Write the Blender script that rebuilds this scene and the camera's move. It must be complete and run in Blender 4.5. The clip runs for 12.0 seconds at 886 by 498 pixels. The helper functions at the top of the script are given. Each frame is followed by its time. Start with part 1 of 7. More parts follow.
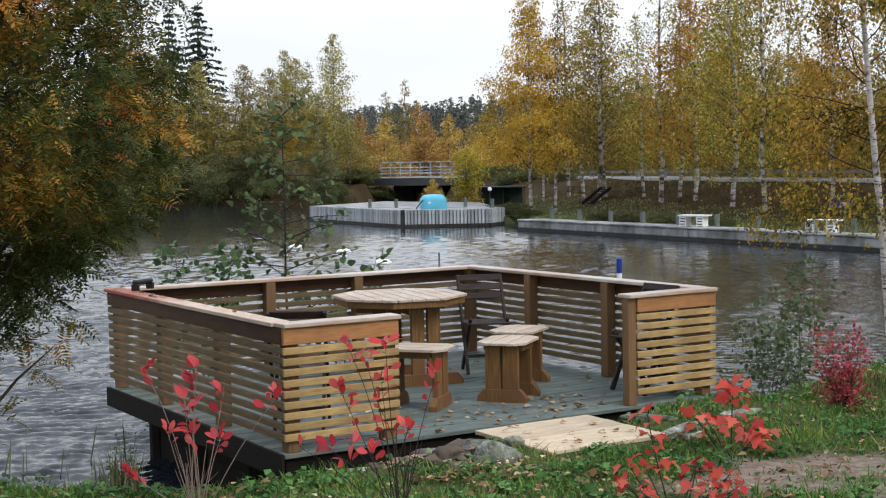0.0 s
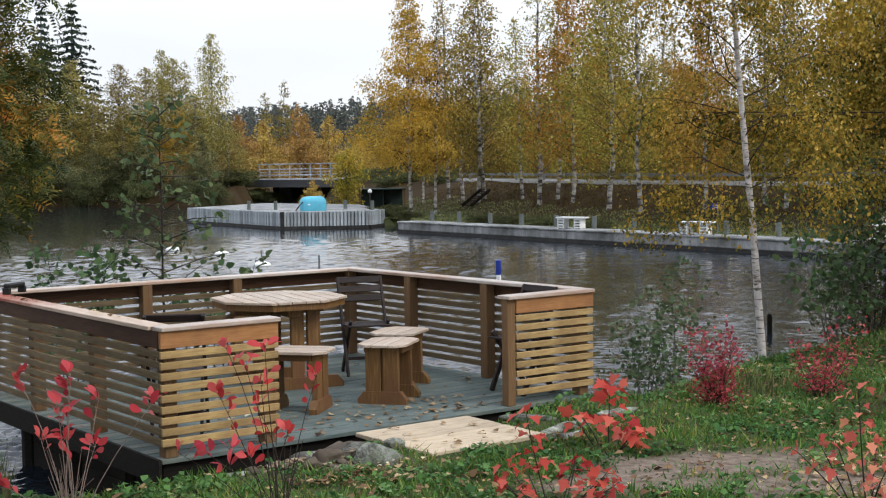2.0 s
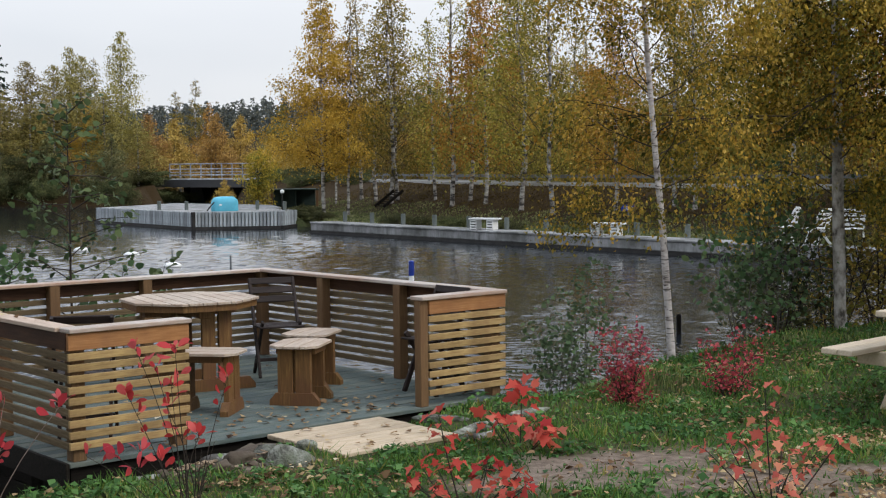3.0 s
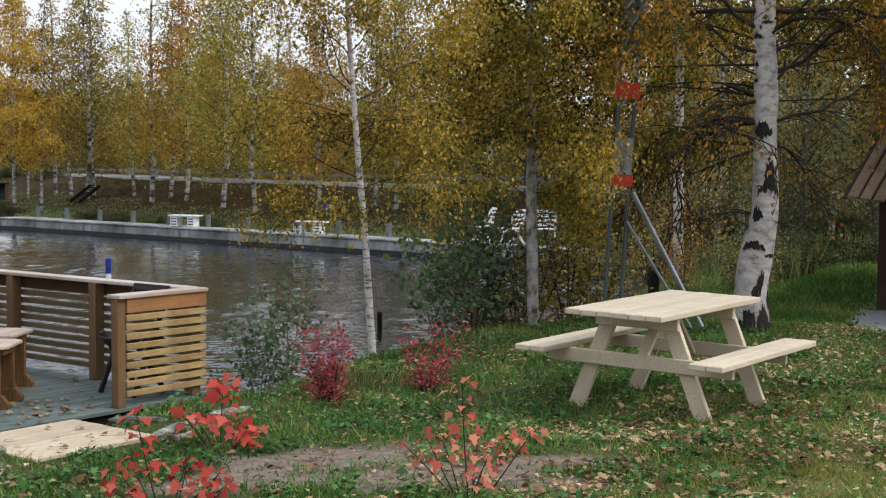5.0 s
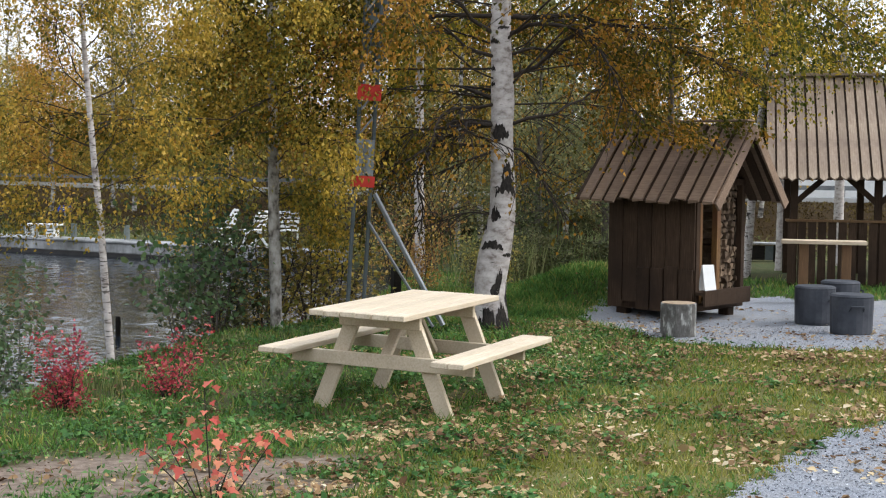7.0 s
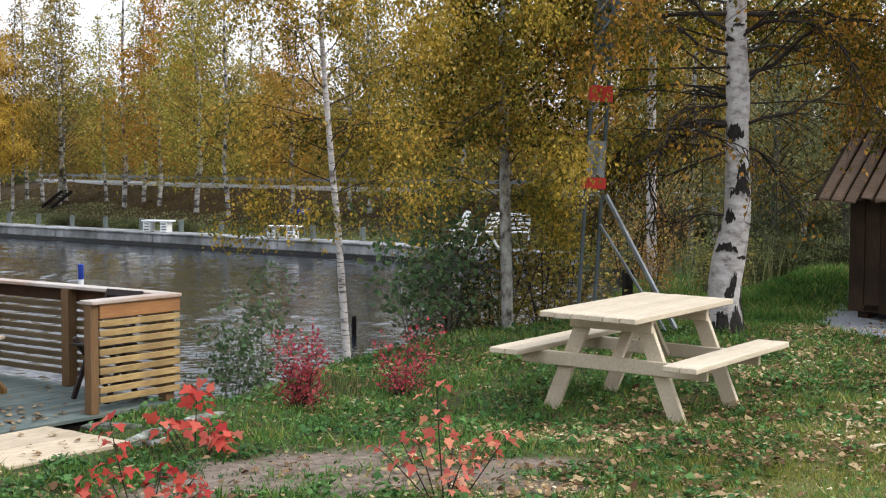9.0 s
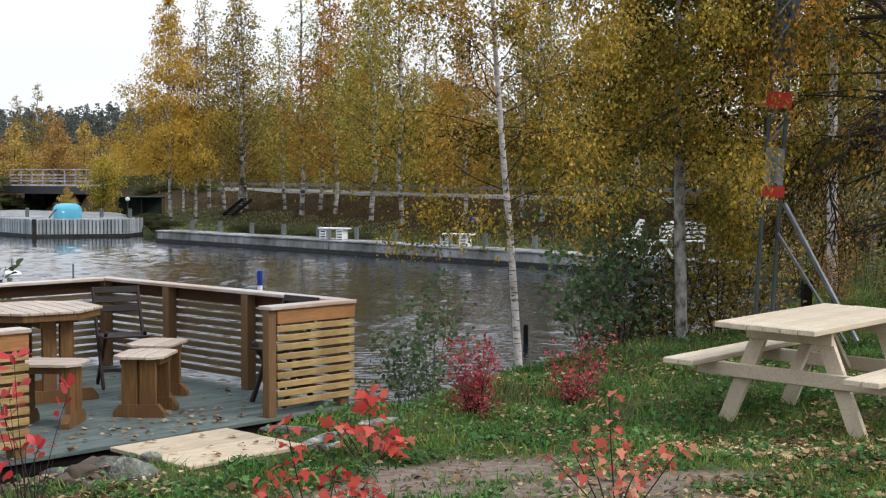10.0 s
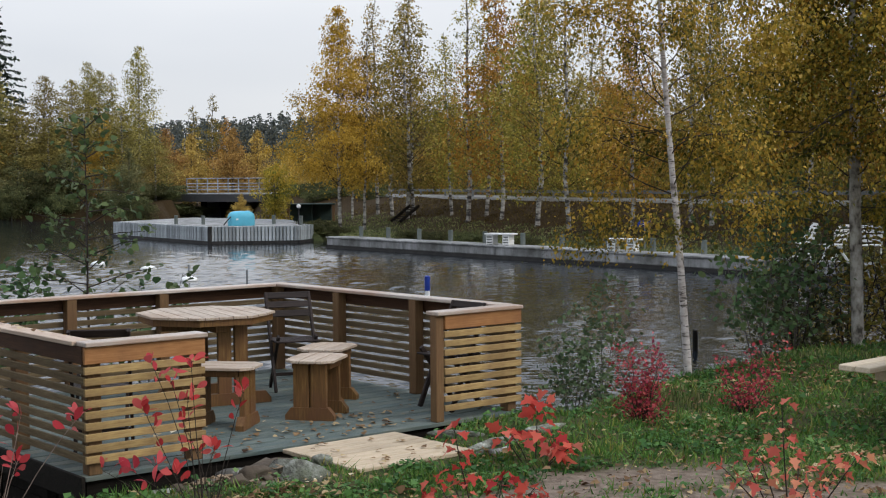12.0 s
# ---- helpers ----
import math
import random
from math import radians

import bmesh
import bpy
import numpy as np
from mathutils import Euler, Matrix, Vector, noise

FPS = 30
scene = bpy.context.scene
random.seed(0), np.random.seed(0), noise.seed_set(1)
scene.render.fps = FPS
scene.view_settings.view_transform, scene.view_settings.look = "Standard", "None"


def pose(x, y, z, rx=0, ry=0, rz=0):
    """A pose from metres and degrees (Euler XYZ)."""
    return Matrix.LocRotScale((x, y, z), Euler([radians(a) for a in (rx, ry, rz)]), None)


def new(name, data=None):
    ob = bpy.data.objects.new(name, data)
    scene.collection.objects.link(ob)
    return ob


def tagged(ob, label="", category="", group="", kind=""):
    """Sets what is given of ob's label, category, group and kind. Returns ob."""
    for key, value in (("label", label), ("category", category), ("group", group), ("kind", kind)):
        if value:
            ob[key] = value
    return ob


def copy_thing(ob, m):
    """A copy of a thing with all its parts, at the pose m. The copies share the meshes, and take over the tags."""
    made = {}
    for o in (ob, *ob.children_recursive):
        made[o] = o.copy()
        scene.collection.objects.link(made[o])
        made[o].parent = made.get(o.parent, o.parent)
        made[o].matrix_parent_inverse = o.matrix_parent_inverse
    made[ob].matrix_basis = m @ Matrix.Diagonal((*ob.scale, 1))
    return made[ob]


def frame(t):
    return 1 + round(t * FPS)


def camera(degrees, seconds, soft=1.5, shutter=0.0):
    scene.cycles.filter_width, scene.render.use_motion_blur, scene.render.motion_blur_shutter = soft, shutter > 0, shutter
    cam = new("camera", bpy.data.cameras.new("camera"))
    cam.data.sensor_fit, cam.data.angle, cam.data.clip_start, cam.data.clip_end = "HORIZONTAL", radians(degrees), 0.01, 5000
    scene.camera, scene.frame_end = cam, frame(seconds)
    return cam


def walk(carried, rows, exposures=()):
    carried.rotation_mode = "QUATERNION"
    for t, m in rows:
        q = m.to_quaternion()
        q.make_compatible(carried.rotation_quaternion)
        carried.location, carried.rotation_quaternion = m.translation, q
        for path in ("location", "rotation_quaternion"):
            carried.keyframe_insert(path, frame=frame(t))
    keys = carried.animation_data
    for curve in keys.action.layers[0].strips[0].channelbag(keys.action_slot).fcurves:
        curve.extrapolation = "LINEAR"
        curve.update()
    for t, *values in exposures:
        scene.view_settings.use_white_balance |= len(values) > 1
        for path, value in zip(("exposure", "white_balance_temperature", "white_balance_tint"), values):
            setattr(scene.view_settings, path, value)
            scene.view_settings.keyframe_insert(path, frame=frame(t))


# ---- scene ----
ROWS = [
    (0.0, 86.549, 1.098, -0.066), (0.5, 86.664, 1.022, -1.341), (1.0, 86.645, 0.990, -2.971), (1.5, 86.597, 0.991, -3.706),
    (2.0, 86.546, 0.889, -5.092), (2.5, 86.516, 0.810, -6.974), (2.7, 86.531, 0.759, -7.640),
    (4.5, 86.422, -0.534, -17.216), (5.0, 86.445, -0.502, -21.131), (5.5, 86.486, -0.406, -24.800), (6.0, 86.553, -0.389, -28.201),
    (6.5, 86.607, -0.442, -31.146), (6.7, 86.609, -0.596, -32.184), (8.3, 86.398, -0.950, -26.391), (8.5, 86.374, -0.849, -25.265),
    (9.0, 86.604, -0.225, -22.240), (9.5, 86.834, -0.104, -18.853), (10.0, 86.929, -0.128, -15.012), (10.5, 86.972, 0.010, -12.355),
    (11.0, 87.046, 0.450, -10.060), (11.5, 87.126, 0.404, -8.627), (12.0, 87.174, 0.447, -8.052),
]
EYE = 1.86
EXPOSURES = [(0.0, 0.39), (2.0, 0.38), (2.5, 0.11), (4.5, 0.31), (5.0, 0.35), (5.5, 0.50), (6.5, 0.76), (8.5, 0.73), (9.0, 0.69), (9.5, 0.56), (10.0, 0.42), (10.5, 0.28), (11.0, 0.18), (11.5, 0.10), (12.0, 0.05)]
cam = camera(35.96, 12.0, soft=1.15)
walk(cam, [(t, pose(0, 0, EYE, rx, ry, rz)) for t, rx, ry, rz in ROWS], EXPOSURES)

# ---- light: an overcast autumn sky ----
SUN_UP, SUN_ROUND = radians(42), radians(125)
world = bpy.data.worlds.new("overcast_sky")
scene.world = world
world.use_nodes = True
wn, wl = world.node_tree.nodes, world.node_tree.links
wn.clear()
w_out, w_bg = wn.new("ShaderNodeOutputWorld"), wn.new("ShaderNodeBackground")
w_sky = wn.new("ShaderNodeTexSky")
w_sky.sky_type, w_sky.sun_disc, w_sky.sun_elevation, w_sky.sun_rotation = "NISHITA", False, SUN_UP, SUN_ROUND
w_scale = wn.new("ShaderNodeVectorMath")
w_scale.operation = "SCALE"
w_scale.inputs["Scale"].default_value = 0.10
w_cloud, w_ramp, w_co = wn.new("ShaderNodeTexNoise"), wn.new("ShaderNodeValToRGB"), wn.new("ShaderNodeTexCoord")
w_map = wn.new("ShaderNodeMapping")
w_map.inputs["Scale"].default_value = (1, 1, 3)
w_cloud.inputs["Scale"].default_value, w_cloud.inputs["Detail"].default_value = 1.6, 4
w_ramp.color_ramp.elements[0].position, w_ramp.color_ramp.elements[1].position = 0.3, 0.7
w_ramp.color_ramp.elements[0].color, w_ramp.color_ramp.elements[1].color = (0.80, 0.84, 0.92, 1), (1.06, 1.07, 1.10, 1)
w_mix = wn.new("ShaderNodeMix")
w_mix.data_type = "RGBA"
w_mix.inputs["Factor"].default_value = 0.88
wl.new(w_co.outputs["Generated"], w_map.inputs["Vector"])
wl.new(w_map.outputs["Vector"], w_cloud.inputs["Vector"])
wl.new(w_cloud.outputs["Fac"], w_ramp.inputs["Fac"])
wl.new(w_sky.outputs["Color"], w_scale.inputs[0])
wl.new(w_scale.outputs["Vector"], w_mix.inputs["A"])
wl.new(w_ramp.outputs["Color"], w_mix.inputs["B"])
w_sep, w_grad, w_up = wn.new("ShaderNodeSeparateXYZ"), wn.new("ShaderNodeMapRange"), wn.new("ShaderNodeVectorMath")
w_grad.inputs["From Min"].default_value, w_grad.inputs["From Max"].default_value = 0.08, 1.0
w_grad.inputs["To Min"].default_value, w_grad.inputs["To Max"].default_value = 1.14, 2.05
w_up.operation = "SCALE"
wl.new(w_co.outputs["Generated"], w_sep.inputs["Vector"])
wl.new(w_sep.outputs["Z"], w_grad.inputs["Value"])
wl.new(w_mix.outputs["Result"], w_up.inputs[0])
wl.new(w_grad.outputs["Result"], w_up.inputs["Scale"])
w_cool = wn.new("ShaderNodeMix")
w_cool.data_type, w_cool.blend_type = "RGBA", "MULTIPLY"
w_cool.inputs["B"].default_value = (0.90, 0.98, 1.10, 1)
wl.new(w_sep.outputs["Z"], w_cool.inputs["Factor"])
wl.new(w_up.outputs["Vector"], w_cool.inputs["A"])
wl.new(w_cool.outputs["Result"], w_bg.inputs["Color"])
wl.new(w_bg.outputs["Background"], w_out.inputs["Surface"])
w_bg.inputs["Strength"].default_value = 0.72

sun_data = bpy.data.lights.new("sun", "SUN")
sun_data.energy, sun_data.angle, sun_data.color = 1.5, radians(24), (1.0, 0.96, 0.9)
sun = new("sun", sun_data)
sun.rotation_euler = (radians(90) - SUN_UP, 0, math.pi - SUN_ROUND)


# ---- materials ----
def shader(name):
    m = bpy.data.materials.new(name)
    m.use_nodes = True
    n = m.node_tree.nodes
    return m, n, m.node_tree.links, n["Principled BSDF"]


def ramp_node(n, stops):
    r = n.new("ShaderNodeValToRGB")
    while len(r.color_ramp.elements) < len(stops):
        r.color_ramp.elements.new(0.5)
    for e, (p, c) in zip(r.color_ramp.elements, stops):
        e.position, e.color = p, (*c, 1)
    return r


def noise_node(n, l, scale, detail=4.0, stretch=(1, 1, 1), rough=0.6, space="Object"):
    co, mp, tx = n.new("ShaderNodeTexCoord"), n.new("ShaderNodeMapping"), n.new("ShaderNodeTexNoise")
    mp.inputs["Scale"].default_value = stretch
    tx.inputs["Scale"].default_value, tx.inputs["Detail"].default_value, tx.inputs["Roughness"].default_value = scale, detail, rough
    l.new(co.outputs[space], mp.inputs["Vector"])
    l.new(mp.outputs["Vector"], tx.inputs["Vector"])
    return tx


def mix_node(n, l, a, b, fac, mode="MIX"):
    m = n.new("ShaderNodeMix")
    m.data_type, m.blend_type = "RGBA", mode
    for key, v in (("A", a), ("B", b), ("Factor", fac)):
        if isinstance(v, (int, float)):
            m.inputs[key].default_value = v
        elif isinstance(v, tuple):
            m.inputs[key].default_value = (*v, 1)
        else:
            l.new(v, m.inputs[key])
    return m.outputs["Result"]


def surface(name, stops, scale=8.0, stretch=(1, 1, 1), rough=0.7, bump=0.3, fine=60.0, stain=None, stain_scale=1.2, vary=0.0, metal=0.0, depth=0.004, spec=0.22):
    """A two-scale material: a ramp over a stretched grain, stains over it, a fine relief; vary shifts the value from object to object."""
    m, n, l, b = shader(name)
    g = noise_node(n, l, scale, 5, stretch)
    r = ramp_node(n, stops)
    l.new(g.outputs["Fac"], r.inputs["Fac"])
    col = r.outputs["Color"]
    if stain:
        s = noise_node(n, l, stain_scale, 6, (1, 1, 1), 0.65, "Object")
        sr = ramp_node(n, [(0.42, (0, 0, 0)), (0.68, (1, 1, 1))])
        l.new(s.outputs["Fac"], sr.inputs["Fac"])
        col = mix_node(n, l, col, stain, sr.outputs["Color"])
    if vary:
        oi, mr, hs = n.new("ShaderNodeObjectInfo"), n.new("ShaderNodeMapRange"), n.new("ShaderNodeHueSaturation")
        mr.inputs["To Min"].default_value, mr.inputs["To Max"].default_value = 1 - vary, 1 + vary
        l.new(oi.outputs["Random"], mr.inputs["Value"])
        l.new(mr.outputs["Result"], hs.inputs["Value"])
        l.new(col, hs.inputs["Color"])
        col = hs.outputs["Color"]
    l.new(col, b.inputs["Base Color"])
    f = noise_node(n, l, fine, 3, stretch)
    bp = n.new("ShaderNodeBump")
    bp.inputs["Strength"].default_value, bp.inputs["Distance"].default_value = bump, depth
    l.new(f.outputs["Fac"], bp.inputs["Height"])
    l.new(bp.outputs["Normal"], b.inputs["Normal"])
    b.inputs["Roughness"].default_value, b.inputs["Metallic"].default_value = rough, metal
    b.inputs["Specular IOR Level"].default_value = spec
    return m


def foliage(name, stops, vary=0.25, through_light=0.29, rough=0.55, hue=0.02, own=0.62, drift=1.3, patch_size=0.9):
    """Leaves: the colour runs from leaf to leaf and from plant to plant, and light shines through."""
    m, n, l, b = shader(name)
    geo, oi = n.new("ShaderNodeNewGeometry"), n.new("ShaderNodeObjectInfo")
    r = ramp_node(n, stops)
    patch = noise_node(n, l, patch_size, 3, (1, 1, 1), 0.5, "Object")
    add = n.new("ShaderNodeMath")
    add.operation = "MULTIPLY_ADD"
    l.new(geo.outputs["Random Per Island"], add.inputs[0])
    add.inputs[1].default_value = own
    sub = n.new("ShaderNodeMath")
    sub.operation = "MULTIPLY_ADD"
    l.new(patch.outputs["Fac"], sub.inputs[0])
    sub.inputs[1].default_value, sub.inputs[2].default_value = drift, 0.5 - drift / 2 - own / 2
    l.new(sub.outputs["Value"], add.inputs[2])
    l.new(add.outputs["Value"], r.inputs["Fac"])
    hs = n.new("ShaderNodeHueSaturation")
    mv, mh = n.new("ShaderNodeMapRange"), n.new("ShaderNodeMapRange")
    mv.inputs["To Min"].default_value, mv.inputs["To Max"].default_value = 1 - vary, 1 + vary
    mh.inputs["To Min"].default_value, mh.inputs["To Max"].default_value = 0.5 - hue, 0.5 + hue
    l.new(oi.outputs["Random"], mv.inputs["Value"])
    l.new(oi.outputs["Random"], mh.inputs["Value"])
    l.new(mv.outputs["Result"], hs.inputs["Value"])
    l.new(mh.outputs["Result"], hs.inputs["Hue"])
    l.new(r.outputs["Color"], hs.inputs["Color"])
    l.new(hs.outputs["Color"], b.inputs["Base Color"])
    b.inputs["Roughness"].default_value = rough
    b.inputs["Specular IOR Level"].default_value = 0.06
    tr, mx = n.new("ShaderNodeBsdfTranslucent"), n.new("ShaderNodeMixShader")
    l.new(hs.outputs["Color"], tr.inputs["Color"])
    mx.inputs["Fac"].default_value = through_light
    l.new(b.outputs["BSDF"], mx.inputs[1])
    l.new(tr.outputs["BSDF"], mx.inputs[2])
    l.new(mx.outputs["Shader"], n["Material Output"].inputs["Surface"])
    return m


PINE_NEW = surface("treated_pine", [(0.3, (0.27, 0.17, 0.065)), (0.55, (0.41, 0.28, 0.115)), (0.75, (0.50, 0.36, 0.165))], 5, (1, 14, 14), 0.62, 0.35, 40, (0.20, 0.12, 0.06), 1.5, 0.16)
# darker copy of the treated pine: the side railings' shade is in its colour
PINE_SHADED = surface("shaded_pine_slats", [(0.3, (0.095, 0.068, 0.038)), (0.55, (0.165, 0.122, 0.07)), (0.75, (0.25, 0.195, 0.12))], 5, (1, 14, 14), 0.7, 0.4, 40, (0.12, 0.085, 0.05), 1.5, 0.18, spec=0.08)
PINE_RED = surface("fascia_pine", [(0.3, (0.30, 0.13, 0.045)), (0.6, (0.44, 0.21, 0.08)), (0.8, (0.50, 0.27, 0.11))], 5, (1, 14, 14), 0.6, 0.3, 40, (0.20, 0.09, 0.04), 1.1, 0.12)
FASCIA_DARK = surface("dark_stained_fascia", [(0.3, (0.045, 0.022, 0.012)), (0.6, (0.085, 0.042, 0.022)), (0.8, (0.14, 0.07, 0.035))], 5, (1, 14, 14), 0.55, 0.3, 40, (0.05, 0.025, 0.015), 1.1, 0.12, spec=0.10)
PINE_POST = surface("post_pine", [(0.3, (0.105, 0.058, 0.026)), (0.6, (0.17, 0.10, 0.045)), (0.8, (0.25, 0.155, 0.072))], 5, (14, 14, 1), 0.65, 0.35, 40, (0.15, 0.08, 0.04), 1.5, 0.14)
RAIL_TOP = surface("rail_wood", [(0.3, (0.38, 0.31, 0.26)), (0.6, (0.54, 0.47, 0.41)), (0.8, (0.64, 0.58, 0.53))], 5, (1, 14, 14), 0.30, 0.3, 40, (0.36, 0.20, 0.12), 0.9, 0.1, spec=0.6)


def reflection_rail():
    """Pale rail board; the rowan's red-brown reflection is put into the colour of its lakeward end."""
    m, n, l, b = shader("rail_wood_reflection_end")
    g = noise_node(n, l, 5, 5, (1, 14, 14))
    r = ramp_node(n, [(0.3, (0.42, 0.30, 0.22)), (0.6, (0.55, 0.42, 0.32)), (0.8, (0.62, 0.50, 0.40))])
    l.new(g.outputs["Fac"], r.inputs["Fac"])
    co, sx, mr = n.new("ShaderNodeTexCoord"), n.new("ShaderNodeSeparateXYZ"), n.new("ShaderNodeMapRange")
    l.new(co.outputs["Object"], sx.inputs["Vector"])
    patch = noise_node(n, l, 6, 4)
    ad = n.new("ShaderNodeMath")
    ad.operation = "MULTIPLY_ADD"
    l.new(patch.outputs["Fac"], ad.inputs[0])
    ad.inputs[1].default_value = 1.6
    l.new(sx.outputs["X"], ad.inputs[2])
    mr.inputs["From Min"].default_value, mr.inputs["From Max"].default_value = 1.5, 2.7
    mr.inputs["To Min"].default_value, mr.inputs["To Max"].default_value = 1.0, 0.0
    l.new(ad.outputs["Value"], mr.inputs["Value"])
    l.new(mix_node(n, l, r.outputs["Color"], (0.27, 0.062, 0.03), mr.outputs["Result"]), b.inputs["Base Color"])
    b.inputs["Roughness"].default_value, b.inputs["Specular IOR Level"].default_value = 0.5, 0.25
    return m


RAIL_REFLECTION = reflection_rail()
DECK_WOOD = surface("weathered_decking", [(0.3, (0.058, 0.080, 0.076)), (0.6, (0.10, 0.13, 0.123)), (0.8, (0.155, 0.185, 0.175))], 4, (1, 16, 16), 0.6, 0.5, 30, (0.15, 0.16, 0.13), 1.3, 0.15, spec=0.12)
# tar black, also the tone for the shaded voids under terrace and bridge
DARK_WOOD = surface("tarred_timber_and_shade", [(0.3, (0.006, 0.005, 0.004)), (0.8, (0.022, 0.018, 0.014))], 6, (1, 10, 10), 0.8, 0.4, 40, None, 1, 0.2, spec=0.10)
RAMP_WOOD = surface("pale_planks", [(0.3, (0.42, 0.32, 0.21)), (0.6, (0.56, 0.45, 0.32)), (0.8, (0.64, 0.54, 0.40))], 5, (1, 14, 14), 0.7, 0.4, 40, (0.36, 0.29, 0.20), 1.6, 0.12)
STOOL_WOOD = surface("oiled_pine", [(0.3, (0.095, 0.048, 0.016)), (0.6, (0.185, 0.100, 0.035)), (0.8, (0.31, 0.182, 0.072))], 5, (14, 14, 1), 0.5, 0.3, 40, (0.13, 0.06, 0.03), 2.0, 0.12)
TOP_WOOD = surface("bleached_top_planks", [(0.3, (0.30, 0.225, 0.165)), (0.6, (0.50, 0.41, 0.325)), (0.8, (0.65, 0.57, 0.48))], 5, (14, 1, 14), 0.5, 0.3, 40, (0.32, 0.22, 0.15), 1.8, 0.1)
CHAIR_WOOD = surface("dark_stained_wood", [(0.3, (0.018, 0.013, 0.012)), (0.8, (0.05, 0.038, 0.034))], 6, (1, 10, 10), 0.5, 0.3, 40, None, 1, 0.15, spec=0.10)
PICNIC_WOOD = surface("fresh_spruce", [(0.3, (0.48, 0.385, 0.275)), (0.55, (0.60, 0.50, 0.37)), (0.8, (0.67, 0.575, 0.445))], 5, (1, 13, 13), 0.65, 0.3, 40, (0.46, 0.38, 0.27), 1.3, 0.06)
HUT_WOOD = surface("brown_stained_boards", [(0.3, (0.030, 0.018, 0.011)), (0.6, (0.055, 0.034, 0.021)), (0.8, (0.085, 0.055, 0.036))], 5, (12, 12, 1), 0.7, 0.4, 40, (0.025, 0.016, 0.011), 1.4, 0.2, spec=0.10)
ROOF_WOOD = surface("weathered_roof_boards", [(0.3, (0.15, 0.097, 0.064)), (0.6, (0.245, 0.168, 0.115)), (0.8, (0.36, 0.265, 0.19))], 5, (12, 1, 12), 0.75, 0.4, 40, (0.12, 0.08, 0.06), 1.6, 0.18)
ROOF_PALE = surface("pale_roof_boards", [(0.3, (0.22, 0.16, 0.11)), (0.6, (0.32, 0.25, 0.18)), (0.8, (0.40, 0.33, 0.25))], 5, (12, 1, 12), 0.75, 0.4, 40, (0.17, 0.12, 0.09), 1.6, 0.18)
BIRCH_BARK_FAR = surface("birch_bark_far", [(0.42, (0.05, 0.045, 0.04)), (0.52, (0.34, 0.32, 0.29)), (0.72, (0.62, 0.60, 0.56))], 2.2, (1, 1, 2.2), 0.75, 0.4, 20, None)
TWIG = surface("dark_twig_bark", [(0.3, (0.02, 0.015, 0.012)), (0.8, (0.06, 0.045, 0.035))], 10, (1, 1, 1), 0.8, 0.3)
GREY_BARK = surface("grey_brown_bark", [(0.3, (0.06, 0.05, 0.04)), (0.8, (0.16, 0.14, 0.115))], 8, (1, 1, 0.3), 0.85, 0.5)
LOG_BARK = surface("lichened_log_bark", [(0.3, (0.05, 0.045, 0.04)), (0.52, (0.12, 0.115, 0.105)), (0.66, (0.40, 0.40, 0.37))], 14, (1, 1, 0.5), 0.9, 0.8, 40, None, 1, 0, 0, 0.01)
FIREWOOD = surface("split_firewood", [(0.3, (0.07, 0.045, 0.03)), (0.55, (0.16, 0.11, 0.07)), (0.8, (0.30, 0.22, 0.14))], 9, (1, 1, 1), 0.85, 0.5, 50, None, 1, 0.5)
LOG_END = surface("cut_log_end", [(0.3, (0.20, 0.14, 0.09)), (0.8, (0.40, 0.31, 0.21))], 20, (1, 1, 1), 0.8, 0.4, 60, None, 1, 0.3)
STONE = surface("lichened_stone", [(0.32, (0.06, 0.058, 0.05)), (0.46, (0.16, 0.16, 0.135)), (0.58, (0.30, 0.31, 0.27)), (0.72, (0.44, 0.44, 0.40))], 16, (1, 1, 1), 0.9, 1.0, 45, (0.10, 0.11, 0.07), 5.0, 0.25, 0, 0.02)
CONCRETE = surface("quay_concrete", [(0.3, (0.16, 0.16, 0.155)), (0.5, (0.31, 0.31, 0.305)), (0.8, (0.44, 0.44, 0.435))], 2.0, (2.4, 2.4, 0.35), 0.9, 0.5, 9, (0.11, 0.11, 0.10), 0.9, 0.12)
PILE_STEEL = surface("weathered_sheet_piling", [(0.25, (0.13, 0.14, 0.145)), (0.5, (0.34, 0.38, 0.40)), (0.75, (0.55, 0.61, 0.64))], 1.5, (5, 5, 0.4), 0.6, 0.3, 9, (0.12, 0.10, 0.085), 0.8, 0.34)
TAR_BAND = surface("wet_dark_timber_fender", [(0.3, (0.015, 0.014, 0.013)), (0.8, (0.05, 0.046, 0.042))], 3, (1, 1, 1), 0.6, 0.3)
POLE_STEEL = surface("dark_weathered_steel", [(0.3, (0.05, 0.06, 0.06)), (0.8, (0.10, 0.115, 0.115))], 5, (1, 1, 1), 0.5, 0.2)
GALV = surface("galvanised_steel", [(0.3, (0.17, 0.18, 0.19)), (0.8, (0.28, 0.30, 0.31))], 5, (1, 1, 1), 0.45, 0.15, 40, None, 1, 0.1, 0.6)
WHITE_PAINT = surface("white_paint", [(0.3, (0.70, 0.70, 0.67)), (0.8, (0.82, 0.82, 0.80))], 6, (1, 1, 1), 0.6, 0.2)
RED_PAINT = surface("red_paint", [(0.3, (0.50, 0.035, 0.025)), (0.8, (0.62, 0.06, 0.04))], 6, (1, 1, 1), 0.5, 0.2)
BLUE_PAINT = surface("blue_paint", [(0.3, (0.012, 0.03, 0.20)), (0.8, (0.025, 0.055, 0.30))], 6, (1, 1, 1), 0.5, 0.2)
